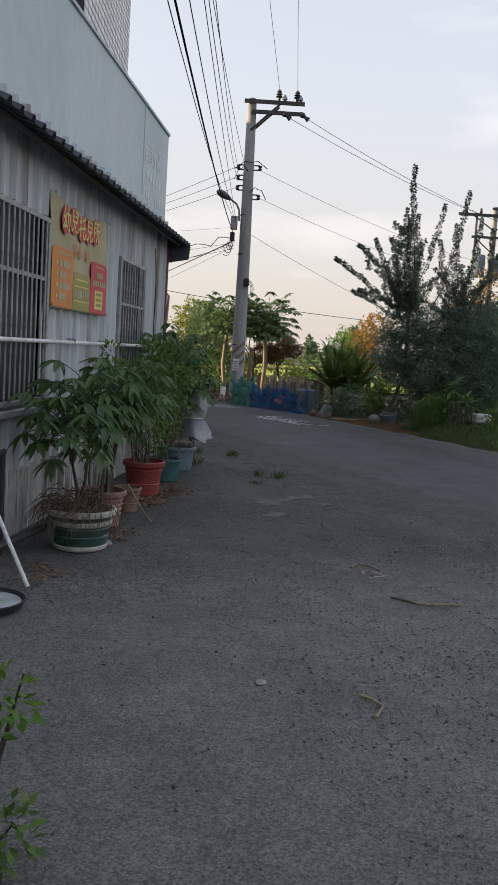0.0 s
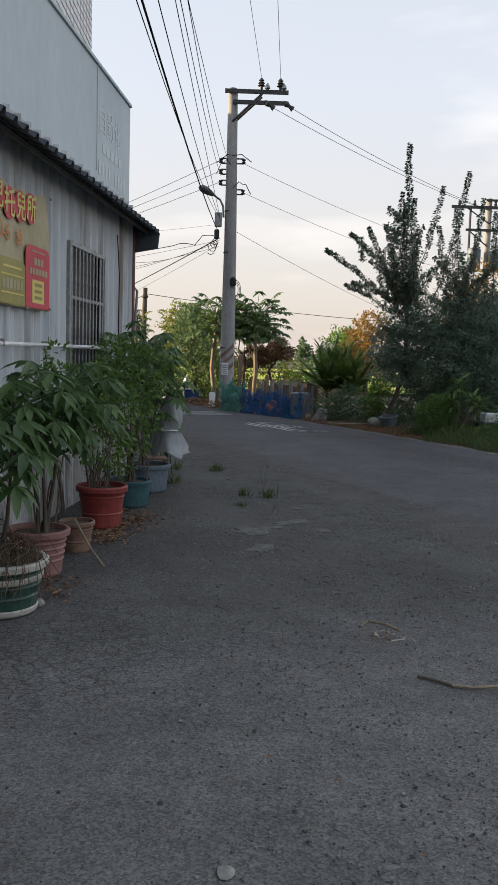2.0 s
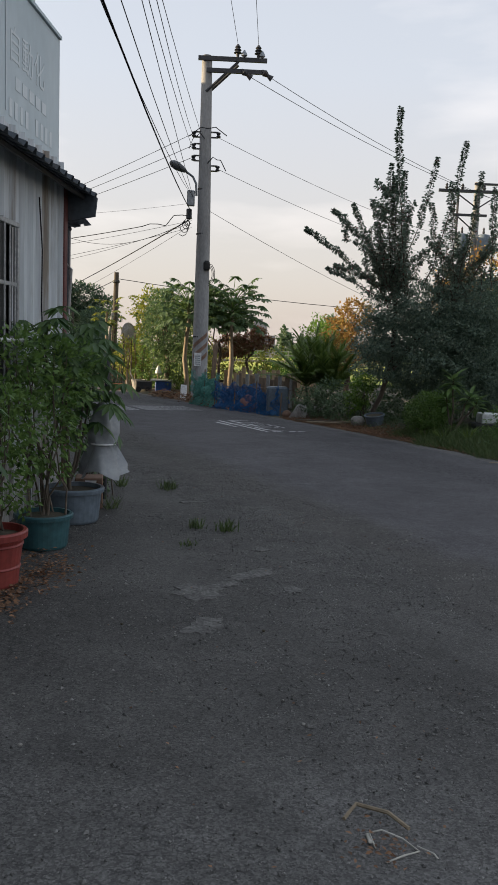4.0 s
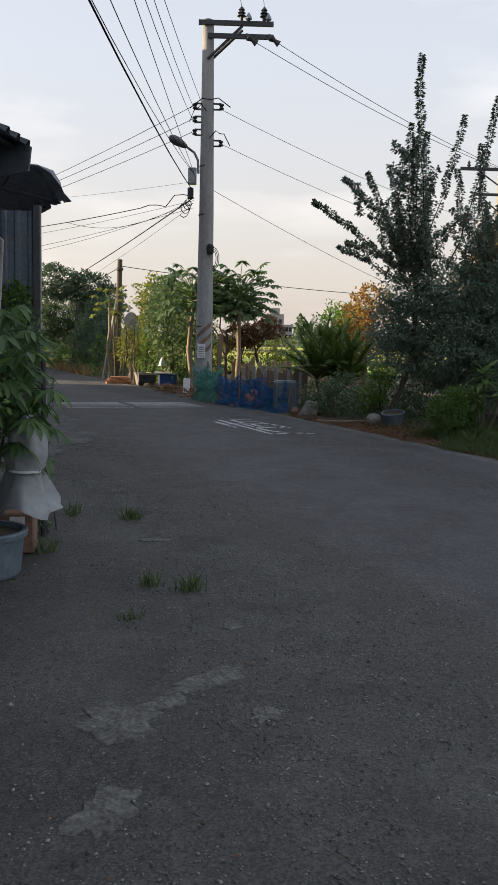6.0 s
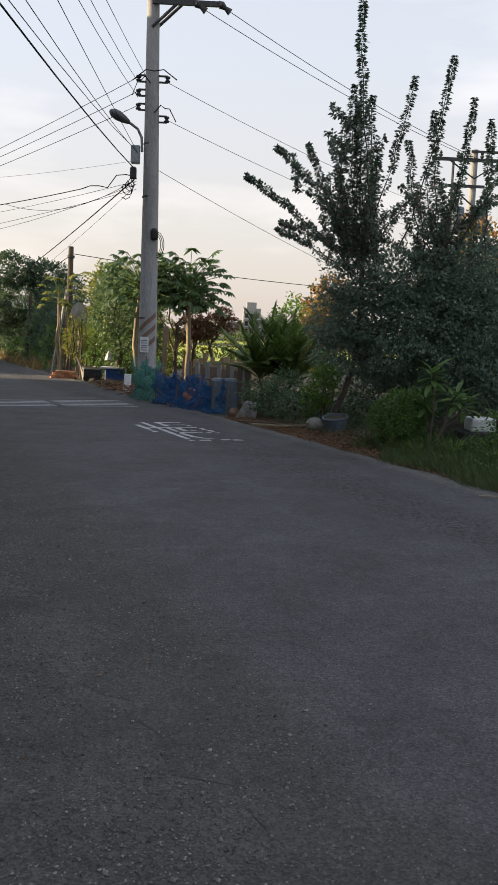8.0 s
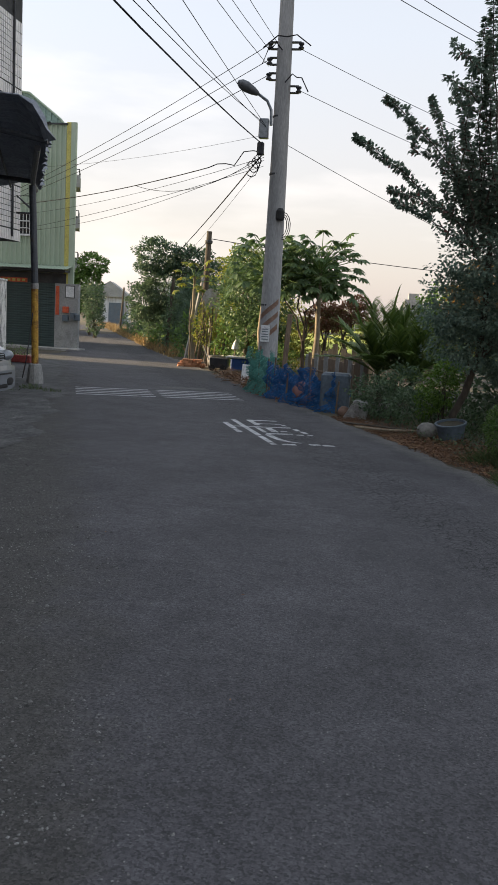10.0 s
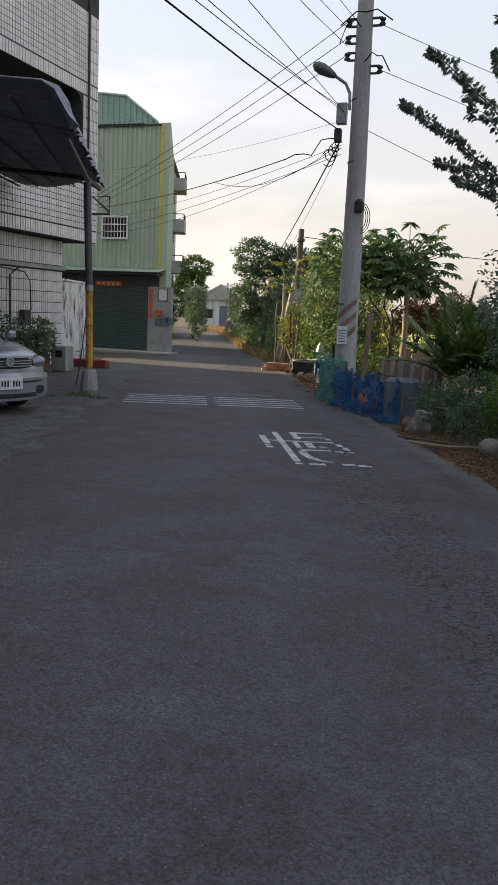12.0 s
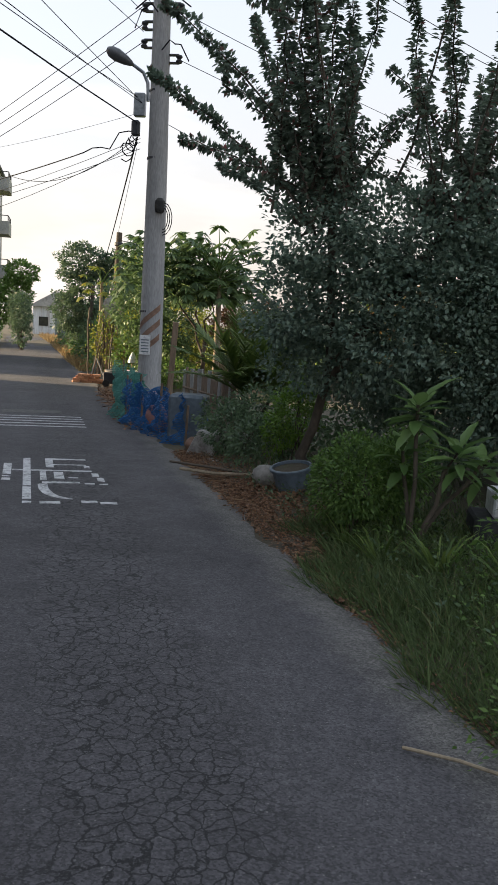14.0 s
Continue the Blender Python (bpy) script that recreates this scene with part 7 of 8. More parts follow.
# boards and slats behind
bd = thing("board_fence", pose(0, 0, 0), "low fence of weathered grey boards behind the netting", "fence")
for i in range(17):
    x, y = 0.88 + i * 0.085, 26.6 - i * 0.19
    z = V(x, y)
    part("board", boxed((-0.085, -0.015, -0.1), (0.085, 0.015, 0.72 + 0.07 * math.sin(i * 2.3)), 0.004), WOOD if i % 3 else CONCRETE, bd).matrix_basis = pose(x, y, z, 0, rng.normal(0, 2), -65 + rng.normal(0, 5))
part("rail", tubed([(0.86, 26.62, V(0.9, 26.6) + 0.4), (2.26, 23.52, V(2.26, 23.5) + 0.42)], 0.022, 6), WOOD, bd)
sf = thing("slat_fence", pose(0, 0, 0), "sunlit fence of uneven tan boards before the field", "fence")
for i in range(19):
    x, y = 0.55 + i * 0.17, 32.2 - i * 0.03
    part("board", boxed((-0.07, -0.015, -0.1), (0.07, 0.015, 0.78 + 0.08 * math.sin(i * 1.9) + 0.05 * math.sin(i * 5.1)), 0.004), TAN_WOOD, sf).matrix_basis = pose(x, y, V(x, y), 0, rng.normal(0, 2), rng.normal(0, 5))
part("rail", tubed([(0.5, 32.24, V(0.5, 32) + 0.45), (3.75, 31.7, V(3.7, 31.7) + 0.45)], 0.02, 6), TAN_WOOD, sf)
wp2 = thing("wood_stake", pose(0.12, 28.7, float(gz(0, 28.7))), "weathered timber stake beside the pole", "stake")
part("post", boxed((-0.06, -0.06, -0.05), (0.06, 0.06, 1.75), 0.01, pose(0, 0, 0, 0, 3, 10)), WOOD, wp2)
wb2 = thing("white_board", pose(-0.72, 28.0, float(gz(0, 28.0))), "small white board leaning near the pole", "board")
part("panel", boxed((-0.09, -0.02, 0), (0.1, 0.02, 0.48), 0.01, pose(0, 0, 0, -8, 4, 15)), WHITE_PAINT, wb2)
n = 700
q = np.column_stack([rng.normal(0.4, 0.6, n), rng.normal(25.3, 1.1, n)])
ok = (lateral(q[:, 0], q[:, 1]) > -0.25) & (lateral(q[:, 0], q[:, 1]) < 1.2)
q = q[ok]
a = rng.uniform(0, 6.28, len(q))
tagged(leaves("net_scraps", np.column_stack([q, gz(q[:, 0], q[:, 1]) + 0.02 + rng.uniform(0, 0.05, len(q))]), np.column_stack([np.cos(a), np.sin(a), rng.normal(0, 0.3, len(q))]), 0.09, 0.03, LITTER, None, "", SIMPLE), "scraps and dead leaves below the netting", "litter", kind="stuff")


# ---------- trees round the pole and beyond ----------
def papaya(x, y, top, n, reach, label, lean=(0, 0), mat=None):
    z = float(gz(x, y))
    t = thing("papaya_tree", pose(x, y, z), label, "tree", "papaya trees")
    tip = Vector((lean[0], lean[1], top - z))
    limb(t, bent((0, 0, -0.05), tip, 5, 0.06), 0.09, 0.05, PALE_BARK, "trunk", 9)
    C, W = [], []
    for k in range(n):
        a = k * 2.4
        el = 0.9 - 1.25 * k / n
        d = Vector((math.cos(a) * math.cos(el), math.sin(a) * math.cos(el), math.sin(el)))
        s = tip - Vector((0, 0, 0.5 * k / n))
        c = s + d * reach * rng.uniform(0.75, 1.1)
        limb(t, [s, s.lerp(c, 0.5) + Vector((0, 0, 0.06)), c], 0.014, 0.008, L_MID, "petiole", 5)
        C.append(c)
        W.append(d - Vector((0, 0, 0.3)))
    p, w, f = palmate(C, W, 9, 0.4, 0.4)
    leaves("foliage", p, w, 0.27, 0.1, mat or L_PAPAYA, t, "large lobed leaves", LENS, f, 0.3)


papaya(0.7, 31.0, 2.85, 84, 1.05, "papaya tree with large lobed leaves behind the pole")
papaya(-0.75, 30.8, 2.9, 74, 0.95, "papaya tree with drooping leaves beside the pole")
papaya(-4.5, 38.6, 2.75, 14, 0.7, "papaya tree with yellowing leaves beside the wooden pole", mat=L_YELLOW)
G0 = lambda x, y: float(gz(x, y)) - 0.03
tree("roadside_tree", (-1.6, 33.2, G0(0, 33)), [(-1.7, 33, 1.9, 0.9, 0.8, 0.9), (-1.8, 33.8, 2.4, 0.6, 0.8, 0.7), (-1.2, 33.0, 1.0, 0.7, 0.7, 0.8), (-0.7, 32.4, 1.4, 0.7, 0.7, 0.9), (-1.9, 34.0, 3.0, 0.5, 0.6, 0.45)], 9000, 0.11, L_PAPAYA, "leafy green roadside tree beside the pole")
tree("broadleaf_tree", (0.35, 31.6, G0(0, 31)), [(0.5, 31.5, 2.6, 0.65, 0.6, 0.55), (0.95, 31.6, 2.4, 0.45, 0.5, 0.3), (0.1, 31.3, 2.9, 0.5, 0.5, 0.4), (-0.5, 31.3, 2.6, 0.6, 0.5, 0.5)], 2300, 0.17, L_PAPAYA, "dark broad-leaved tree behind the concrete pole", shape=LENS, trunk_r=0.07, width=0.5)
tree("pale_tree", (-2.0, 36.5, G0(0, 36)), [(-2.3, 36.5, 2.9, 0.9, 0.8, 0.7), (-1.4, 36.8, 2.6, 0.8, 0.8, 0.7), (-2.6, 37.6, 2.0, 0.7, 0.7, 0.9), (-3.0, 37.9, 1.2, 0.5, 0.6, 0.9)], 7000, 0.13, L_YELLOW, "pale yellow-green sunlit tree near the stack")
tree("mango_tree", (-8.8, 52.0, G0(0, 52)), [(-9.0, 52, 2.8, 1.7, 1.5, 1.5), (-9.5, 51.5, 4.2, 1.2, 1.0, 1.0), (-7.8, 52, 3.8, 1.3, 1.1, 1.0), (-6.6, 51.5, 3.0, 1.0, 1.0, 1.0), (-7.4, 51, 2.0, 1.0, 1.2, 1.2), (-10.3, 52, 1.9, 0.9, 0.9, 1.0), (-7.0, 49, 1.0, 0.8, 1.3, 1.2), (-8.5, 52, 1.0, 1.4, 1.3, 1.0)], 30000, 0.16, L_MANGO, "dense dark green mango tree along the lane")
tree("roadside_tree", (-5.6, 44.0, G0(0, 44)), [(-5.6, 44, 1.6, 0.8, 1.0, 1.1), (-5.3, 42.6, 1.1, 0.6, 0.9, 0.9), (-6.2, 46.5, 2.2, 0.9, 1.2, 1.0), (-5.9, 45.5, 0.8, 0.8, 1.4, 0.8)], 12000, 0.12, L_MANGO, "dark leafy tree leaning over the lane")
tree("lane_tree", (-16.4, 60.5, G0(0, 58)), [(-16.5, 60, 2.8, 1.0, 1.2, 1.2), (-16.2, 60, 4.0, 0.9, 1.0, 0.8), (-17.2, 60, 2.2, 1.0, 1.0, 1.2), (-15.9, 59, 1.6, 0.6, 0.9, 1.0)], 7000, 0.2, L_MID, "leafy green tree beside the grey house")
tree("yellow_bush", (-14.6, 56.3, G0(0, 56)), [(-14.7, 56.4, 1.3, 0.6, 0.8, 0.8), (-14.5, 56, 0.5, 0.5, 0.7, 0.7), (-15.1, 57, 2.0, 0.7, 0.8, 0.8)], 3600, 0.14, L_MANGO, "dull green bush beside the far lane", "shrub")
tree("frangipani", (0.85, 33.2, G0(0, 33)), [(0.55, 33.2, 1.45, 0.4, 0.4, 0.35), (1.0, 33.3, 1.5, 0.35, 0.35, 0.35), (0.75, 33.2, 1.85, 0.3, 0.3, 0.2)], 2200, 0.1, L_RUST, "small reddish-leaved tree with forked dark trunk", trunk_r=0.07, trunk_top=(0.8, 33.2, 0.85))
tree("frangipani", (1.72, 33.4, G0(0, 33)), [(1.45, 33.4, 1.7, 0.4, 0.4, 0.3), (1.9, 33.4, 1.7, 0.35, 0.35, 0.26), (1.7, 33.4, 2.0, 0.28, 0.3, 0.2), (1.2, 33.3, 1.45, 0.3, 0.3, 0.25)], 2600, 0.1, L_RUST, "small reddish-leaved tree with leaning dark trunk", trunk_r=0.07, trunk_top=(1.3, 33.4, 0.95))
tree("bare_bush", (-0.5, 34.5, G0(0, 34)), [(-0.4, 34.5, 1.1, 0.6, 0.7, 0.9), (-0.9, 35, 1.6, 0.6, 0.7, 0.7), (-0.2, 34.0, 0.5, 0.4, 0.6, 0.7), (-1.6, 38, 1.6, 0.9, 0.8, 1.0), (-1.2, 39, 0.6, 0.8, 0.8, 0.9)], 5200, 0.11, L_YELLOW, "thin sunlit bush with sparse yellow leaves", "shrub")
tree("sunlit_bush", (1.0, 34.4, G0(2, 34)), [(0.8, 34.3, 1.0, 0.6, 0.6, 0.7), (1.5, 34.5, 1.2, 0.6, 0.6, 0.6), (0.2, 34.2, 0.7, 0.5, 0.5, 0.6), (2.3, 34.7, 1.0, 0.5, 0.5, 0.5)], 2600, 0.1, L_YELLOW, "thin sunlit bush with pale yellow leaves", "shrub", trunk_r=0.05)
tree("autumn_tree", (5.0, 33.5, V(5.0, 33)), [(4.8, 33.5, 2.2, 0.6, 0.7, 0.8), (5.2, 33.3, 2.8, 0.6, 0.7, 0.6), (4.7, 33.2, 1.3, 0.5, 0.7, 0.8), (5.6, 33.6, 1.8, 0.8, 0.8, 0.9)], 4200, 0.13, L_ORANGE, "autumn-coloured tree behind the garden")
tree("green_tree", (4.0, 36.0, V(4.0, 36)), [(4.2, 36, 1.9, 0.6, 0.7, 0.8), (4.6, 36.4, 1.4, 0.7, 0.8, 1.0), (4.0, 36, 1.0, 0.6, 0.7, 0.8)], 3600, 0.13, L_BRIGHT, "bright green sunlit tree by the field")
tree("rust_tree", (9.0, 30.5, V(9, 30)), [(8.9, 30.5, 3.6, 1.3, 1.2, 1.2), (9.9, 30.7, 2.8, 1.0, 1.0, 1.2), (8.0, 30.2, 3.0, 1.0, 1.0, 1.0), (9.0, 30.0, 2.0, 1.4, 1.2, 1.0), (10.4, 31, 1.8, 0.8, 0.8, 0.9)], 8500, 0.14, L_ORANGE, "large orange-brown autumn tree behind the garden", trunk_r=0.16)
tree("garden_tree", (7.2, 25.0, V(7, 25)), [(6.6, 25, 1.7, 1.1, 1.1, 1.1), (7.8, 25.4, 2.0, 1.2, 1.1, 1.1), (8.6, 26, 1.5, 1.1, 1.1, 1.1), (5.6, 24.6, 1.3, 0.9, 0.9, 1.0)], 7500, 0.12, L_DARK, "dark green garden tree behind the bougainvillea")
tree("park_tree", (12.6, 36.5, V(12, 36)), [(12.4, 36.5, 3.9, 1.5, 1.3, 1.1), (14.0, 36.8, 4.1, 1.5, 1.3, 1.1), (11.4, 36.4, 3.2, 1.1, 1.1, 1.0), (13.4, 36.4, 2.6, 1.8, 1.2, 1.2), (15.5, 37, 3.6, 1.4, 1.2, 1.3)], 9500, 0.16, L_MID, "sunlit leafy tree behind the pavilion", trunk_r=0.18)
shrub("far_hedge", (9.5, 27.5, V(9.5, 27)), [(8.6, 27.4, 1.0, 1.2, 0.8, 1.0), (10.2, 28.0, 1.0, 1.1, 0.8, 1.0), (11.2, 27.0, 0.6, 0.9, 0.8, 0.6), (11.6, 26.0, 0.5, 0.9, 0.7, 0.5)], 5200, 0.1, L_DARK, "dark clipped hedge in front of the fence", 8)
# distant tree belts
far = [(-34 + i * 5.5 + rng.uniform(-1.5, 1.5), 116 + rng.uniform(-3, 6), rng.uniform(0.5, 1.1)) for i in range(26)]
cl = [(x, y, h * 0.55, rng.uniform(2, 3.6), 2.0, h) for x, y, h in far]
p, w = blob_points(15000, cl, 0.3)
p = p[p[:, 2] > -0.4]
tagged(leaves("far_trees", p, w[: len(p)], 0.55, 0.4, L_MID, None, "", SIMPLE), "distant green tree belt beyond the field", "trees", kind="stuff")
cl = [(9.2, 119, 1.6, 1.0, 1.6, 2.0), (12.0, 117, 1.2, 1.6, 1.6, 1.7), (8.9, 118, 3.0, 0.4, 0.5, 1.3), (15.0, 112, 2.8, 2.4, 2.0, 2.6)]
p, w = blob_points(4500, cl, 0.3)
tagged(leaves("far_grove", p, w, 0.5, 0.35, L_DARK, None, "", SIMPLE), "distant dark grove beside the white building", "trees", kind="stuff")
cl = [(2.6 + i * 0.5, 45 + rng.uniform(-2, 2), 0.2, 0.7, 0.8, 0.6) for i in range(9)]
p, w = blob_points(5200, cl, 0.3)
tagged(leaves("field_edge_bushes", p, w, 0.15, 0.09, L_BRIGHT, None, "", SIMPLE), "bright green bushes along the field edge", "bushes", kind="stuff")
# straw-coloured verge along the far lane
S = rng.uniform(24, 75, 2600)
q = lane(S, rng.uniform(0.0, 1.4, 2600))
tagged(leaves("dry_verge_grass", np.column_stack([q, gz(q[:, 0], q[:, 1]) - 0.02]), np.column_stack([rng.normal(0, 0.5, (2600, 2)), np.ones(2600)]), 0.5, 0.04, L_DRY, None, "", BLADE), "dry straw-coloured grass along the far lane", "grass", kind="stuff")

shrub("roadside_hedge", (-1.6, 34.2, G0(0, 34)), [(-0.9, 33.2, 0.4, 0.6, 0.6, 0.7), (-1.5, 34.0, 0.5, 0.7, 0.6, 0.9), (-2.3, 34.6, 0.5, 0.6, 0.6, 0.9), (-2.9, 37.0, 0.6, 0.7, 0.6, 1.0), (-0.4, 31.6, 0.2, 0.5, 0.6, 0.6), (-3.4, 38.6, 0.9, 0.8, 0.6, 1.3)], 6500, 0.11, L_MID, "dense leafy hedge along the lane behind the bins", 10)
for i in range(7):
    q_ = lane(24.5 + i * 4.2, 1.1)
    h_ = 1.0 + 0.5 * math.sin(i * 2.1)
    shrub("lane_hedge", (float(q_[0]), float(q_[1]), G0(*q_)), [(float(q_[0]), float(q_[1]), -0.2 + h_ * 0.5, 0.8, 1.6, h_), (float(q_[0]) + 0.6, float(q_[1]) + 1.5, 0.0 + h_ * 0.4, 0.9, 1.5, h_ * 0.9)], 1900, 0.16, L_DARK if i % 2 else L_MID, "overgrown green hedge beside the far lane", 5)
for i in range(5):
    q_ = lane(46 + i * 7, -4.4)
    shrub("lane_hedge", (float(q_[0]), float(q_[1]), G0(*q_)), [(float(q_[0]), float(q_[1]), 0.6, 1.0, 1.8, 1.2)], 1300, 0.18, L_MID, "overgrown green hedge beside the far lane", 5)


def cement_patch(x, y, rx, ry, turn, seed):
    """A thin, ragged smear of old cement on the apron."""
    bm = BM()
    n = 90
    ring = []
    for k in range(n):
        a = 2 * math.pi * k / n
        q = 1 + 0.6 * noise.noise(Vector((math.cos(a) * 1.6, math.sin(a) * 1.6, seed))) + 0.28 * noise.noise(Vector((math.cos(a) * 4, math.sin(a) * 4, seed)))
        ring.append((rx * q * math.cos(a), ry * q * math.sin(a)))
    low = [bm.verts.new((u, v, 0.0)) for u, v in ring]
    top = [bm.verts.new((u * 0.94, v * 0.94, 0.006)) for u, v in ring]
    bm.faces.new(top)
    for k in range(n):
        bm.faces.new((low[k], low[(k + 1) % n], top[(k + 1) % n], top[k]))
    ob = link("cement_patch", bm, PATCH)
    ob.matrix_basis = pose(x, y, float(gz(x, y)) + 0.001, 0, 0, turn)
    tagged(ob, "ragged pale smear of old cement on asphalt", "cement patch", "cement patches", "structure")


PATCH = material("old cement smear", (0.075, 0.073, 0.07), (0.145, 0.141, 0.135), 0.9, 14, 60, 0.9, speck=0.45, c3=(0.055, 0.052, 0.049), dirt=0.5)
for x, y, rx, ry, tn, sd in ((0.66, 8.62, 0.22, 0.075, 40, 1.0), (0.32, 8.2, 0.15, 0.16, 20, 2.0), (0.47, 8.38, 0.12, 0.05, 40, 3.0), (0.15, 11.1, 0.12, 0.05, 10, 4.0), (0.35, 7.6, 0.14, 0.1, 70, 7.0), (0.75, 9.3, 0.06, 0.05, 0, 5.0), (0.9, 8.3, 0.09, 0.05, 80, 6.0)):
    cement_patch(x, y, rx, ry, tn, sd)

shrub("garden_shrub", (6.9, 18.0, V(6.9, 18)), [(6.9, 18.0, 0.35, 0.5, 0.45, 0.4), (7.4, 18.1, 0.4, 0.45, 0.45, 0.42), (6.5, 17.9, 0.15, 0.35, 0.4, 0.28)], 5200, 0.055, L_DARK, "rounded dark green garden shrub", 10)
shrub("garden_shrub", (7.6, 19.6, V(7.6, 19.6)), [(7.6, 19.6, 0.5, 0.6, 0.5, 0.5), (8.3, 19.8, 0.55, 0.6, 0.5, 0.55), (6.9, 19.6, 0.6, 0.5, 0.5, 0.5)], 5200, 0.06, L_MID, "rounded green garden shrub", 10)
shrub("garden_shrub", (6.6, 21.0, V(6.6, 21)), [(6.7, 21.0, 1.6, 0.7, 0.7, 0.8), (7.3, 21.2, 1.2, 0.7, 0.7, 0.8), (6.4, 20.8, 0.8, 0.7, 0.7, 0.8)], 7000, 0.07, L_BLUE, "tall dark shrub beside the bougainvillea", 12)


# ---------- loose gravel on the worn apron ----------
def gravel(n):
    y = rng.uniform(1.6, 17.5, n)
    edge = np.interp(y, [3, 6, 8.5, 10.5, 13, 15, 18], [3.2, 2.9, 2.3, 1.8, 0.7, -0.2, -1.3])
    x = edge + 0.5 - rng.gamma(2.6, 0.75, n)
    clump = np.sin(x * 2.3 + 1.7 * np.sin(y * 0.9)) * np.sin(y * 1.9 + 1.3 * np.sin(x * 1.7)) + 0.5 * np.sin(x * 7.1 + y * 3.3)
    keep = (clump + rng.normal(0, 0.7, n) > -0.15) & (x > -1.6) & (x < 3.2)
    x, y = x[keep], y[keep]
    k = len(x)
    r = rng.gamma(2.6, 0.0012, k) + 0.002
    a = rng.uniform(0, 6.28, k)
    ca, sa = np.cos(a), np.sin(a)
    st = rng.uniform(0.6, 1.0, k)
    base = np.array([(1, 0, 0), (0, 1, 0), (-1, 0, 0), (0, -1, 0), (0.2, 0.1, 0.62), (0, 0, -0.6)])
    jit = base[None] * (1 + rng.normal(0, 0.18, (k, 6, 1)))
    X = (jit[..., 0] * ca[:, None] - jit[..., 1] * st[:, None] * sa[:, None]) * r[:, None] + x[:, None]
    Y = (jit[..., 0] * sa[:, None] + jit[..., 1] * st[:, None] * ca[:, None]) * r[:, None] + y[:, None]
    Z = jit[..., 2] * r[:, None] + gz(x, y)[:, None] + 0.0025
    tri = np.array([(0, 1, 4), (1, 2, 4), (2, 3, 4), (3, 0, 4), (1, 0, 5), (2, 1, 5), (3, 2, 5), (0, 3, 5)])
    F = (tri[None] + 6 * np.arange(k)[:, None, None]).reshape(-1, 3)
    me = bpy.data.meshes.new("gravel")
    me.from_pydata(np.stack([X, Y, Z], -1).reshape(-1, 3).tolist(), [], F.tolist())
    me.materials.append(GRAVEL)
    tagged(new("gravel", me), "loose grey gravel strewn over worn asphalt", "gravel", kind="stuff")


GRAVEL = material("loose grey gravel", (0.07, 0.068, 0.064), (0.21, 0.205, 0.196), 0.9, 5, 60, 0.2, island=0.6)
gravel(90000)


# ---------- things along the far lane ----------
g = float(gz(0, 39))
wpole = thing("wooden_pole", pose(-4.35, 39.5, g), "old leaning wooden utility pole with a plank brace", "utility pole")
part("shaft", tubed([(0, 0, -0.1), (0.1, 0.1, 4.85)], [0.14, 0.1], 12), BARK, wpole)
part("brace", tubed([(-0.45, -0.7, 0), (0.0, -0.1, 3.2)], 0.06, 8), STEEL, wpole)
part("brace", tubed([(-0.15, -0.75, 0), (0.05, -0.1, 2.7)], 0.05, 8), WOOD, wpole)
for k in range(8):
    part("rung", tubed([(-0.42 + k * 0.045, -0.66 + k * 0.07, 0.25 + k * 0.33), (-0.14 + k * 0.02, -0.7 + k * 0.07, 0.25 + k * 0.33)], 0.02, 6), STEEL, wpole)
part("clamp", lathe(BM(), [(0.13, 4.4), (0.15, 4.42), (0.15, 4.5), (0.13, 4.52)], 12, (0.09, 0.09, 0)), DARK_STEEL, wpole)

mr = thing("traffic_mirror", pose(-3.3, 36.0, float(gz(0, 36))), "round convex traffic mirror seen from behind on a pole", "traffic mirror")
part("post", tubed([(0, 0, -0.05), (0, 0, 2.5)], 0.045, 10), STEEL, mr)
dish = part("mirror_dish", lathe(BM(), [(0.02, -0.1), (0.25, -0.07), (0.42, 0.0), (0.44, 0.02), (0.4, 0.03), (0.2, 0.09)], 28), STEEL, mr, "grey mirror back")
dish.matrix_basis = pose(0, -0.08, 2.15, 90, 0, 58)
part("bracket", tubed([(0, 0, 2.15), (0.0, -0.08, 2.15)], 0.03, 6), DARK_STEEL, mr)

bk = thing("brick_pile", pose(-3.55, 34.5, float(gz(0, 34.5))), "small pile of sunlit red bricks by the pole", "brick pile")
bmesh_brick = boxed((-0.11, -0.055, 0), (0.11, 0.055, 0.06), 0.005)
first = part("brick", bmesh_brick, BRICK, bk)
k = 0
for r in range(4):
    for c in range(4 - r // 2):
        for d in range(2):
            o = first if k == 0 else new("brick", first.data)
            o.parent = bk
            o.matrix_basis = pose(-0.35 + c * 0.22 + 0.06 * r + rng.normal(0, 0.03), -0.1 + d * 0.13 + rng.normal(0, 0.02), r * 0.063, 0, 0, rng.normal(0, 14))
            k += 1
tb = thing("tin_tub", pose(-2.65, 34.2, float(gz(0, 34.2))), "grey metal tub beside the brick pile", "tub")
part("bowl", lathe(BM(), [(0.22, 0), (0.3, 0.4), (0.32, 0.42), (0.3, 0.43), (0.24, 0.1)], 20), STEEL, tb)
pl = thing("plank_stack", pose(-3.2, 35.0, float(gz(0, 35.0))), "upright bundle of old planks and poles", "planks")
for i in range(12):
    x = -0.55 + i * 0.12
    part("plank", tubed(bent((x, rng.normal(0, 0.1), 0), (x + rng.normal(0.05, 0.16), 0.35, rng.uniform(1.0, 2.2)), 4, 0.12), float(rng.uniform(0.014, 0.03)), 6), WOOD if i % 3 else BARK, pl)
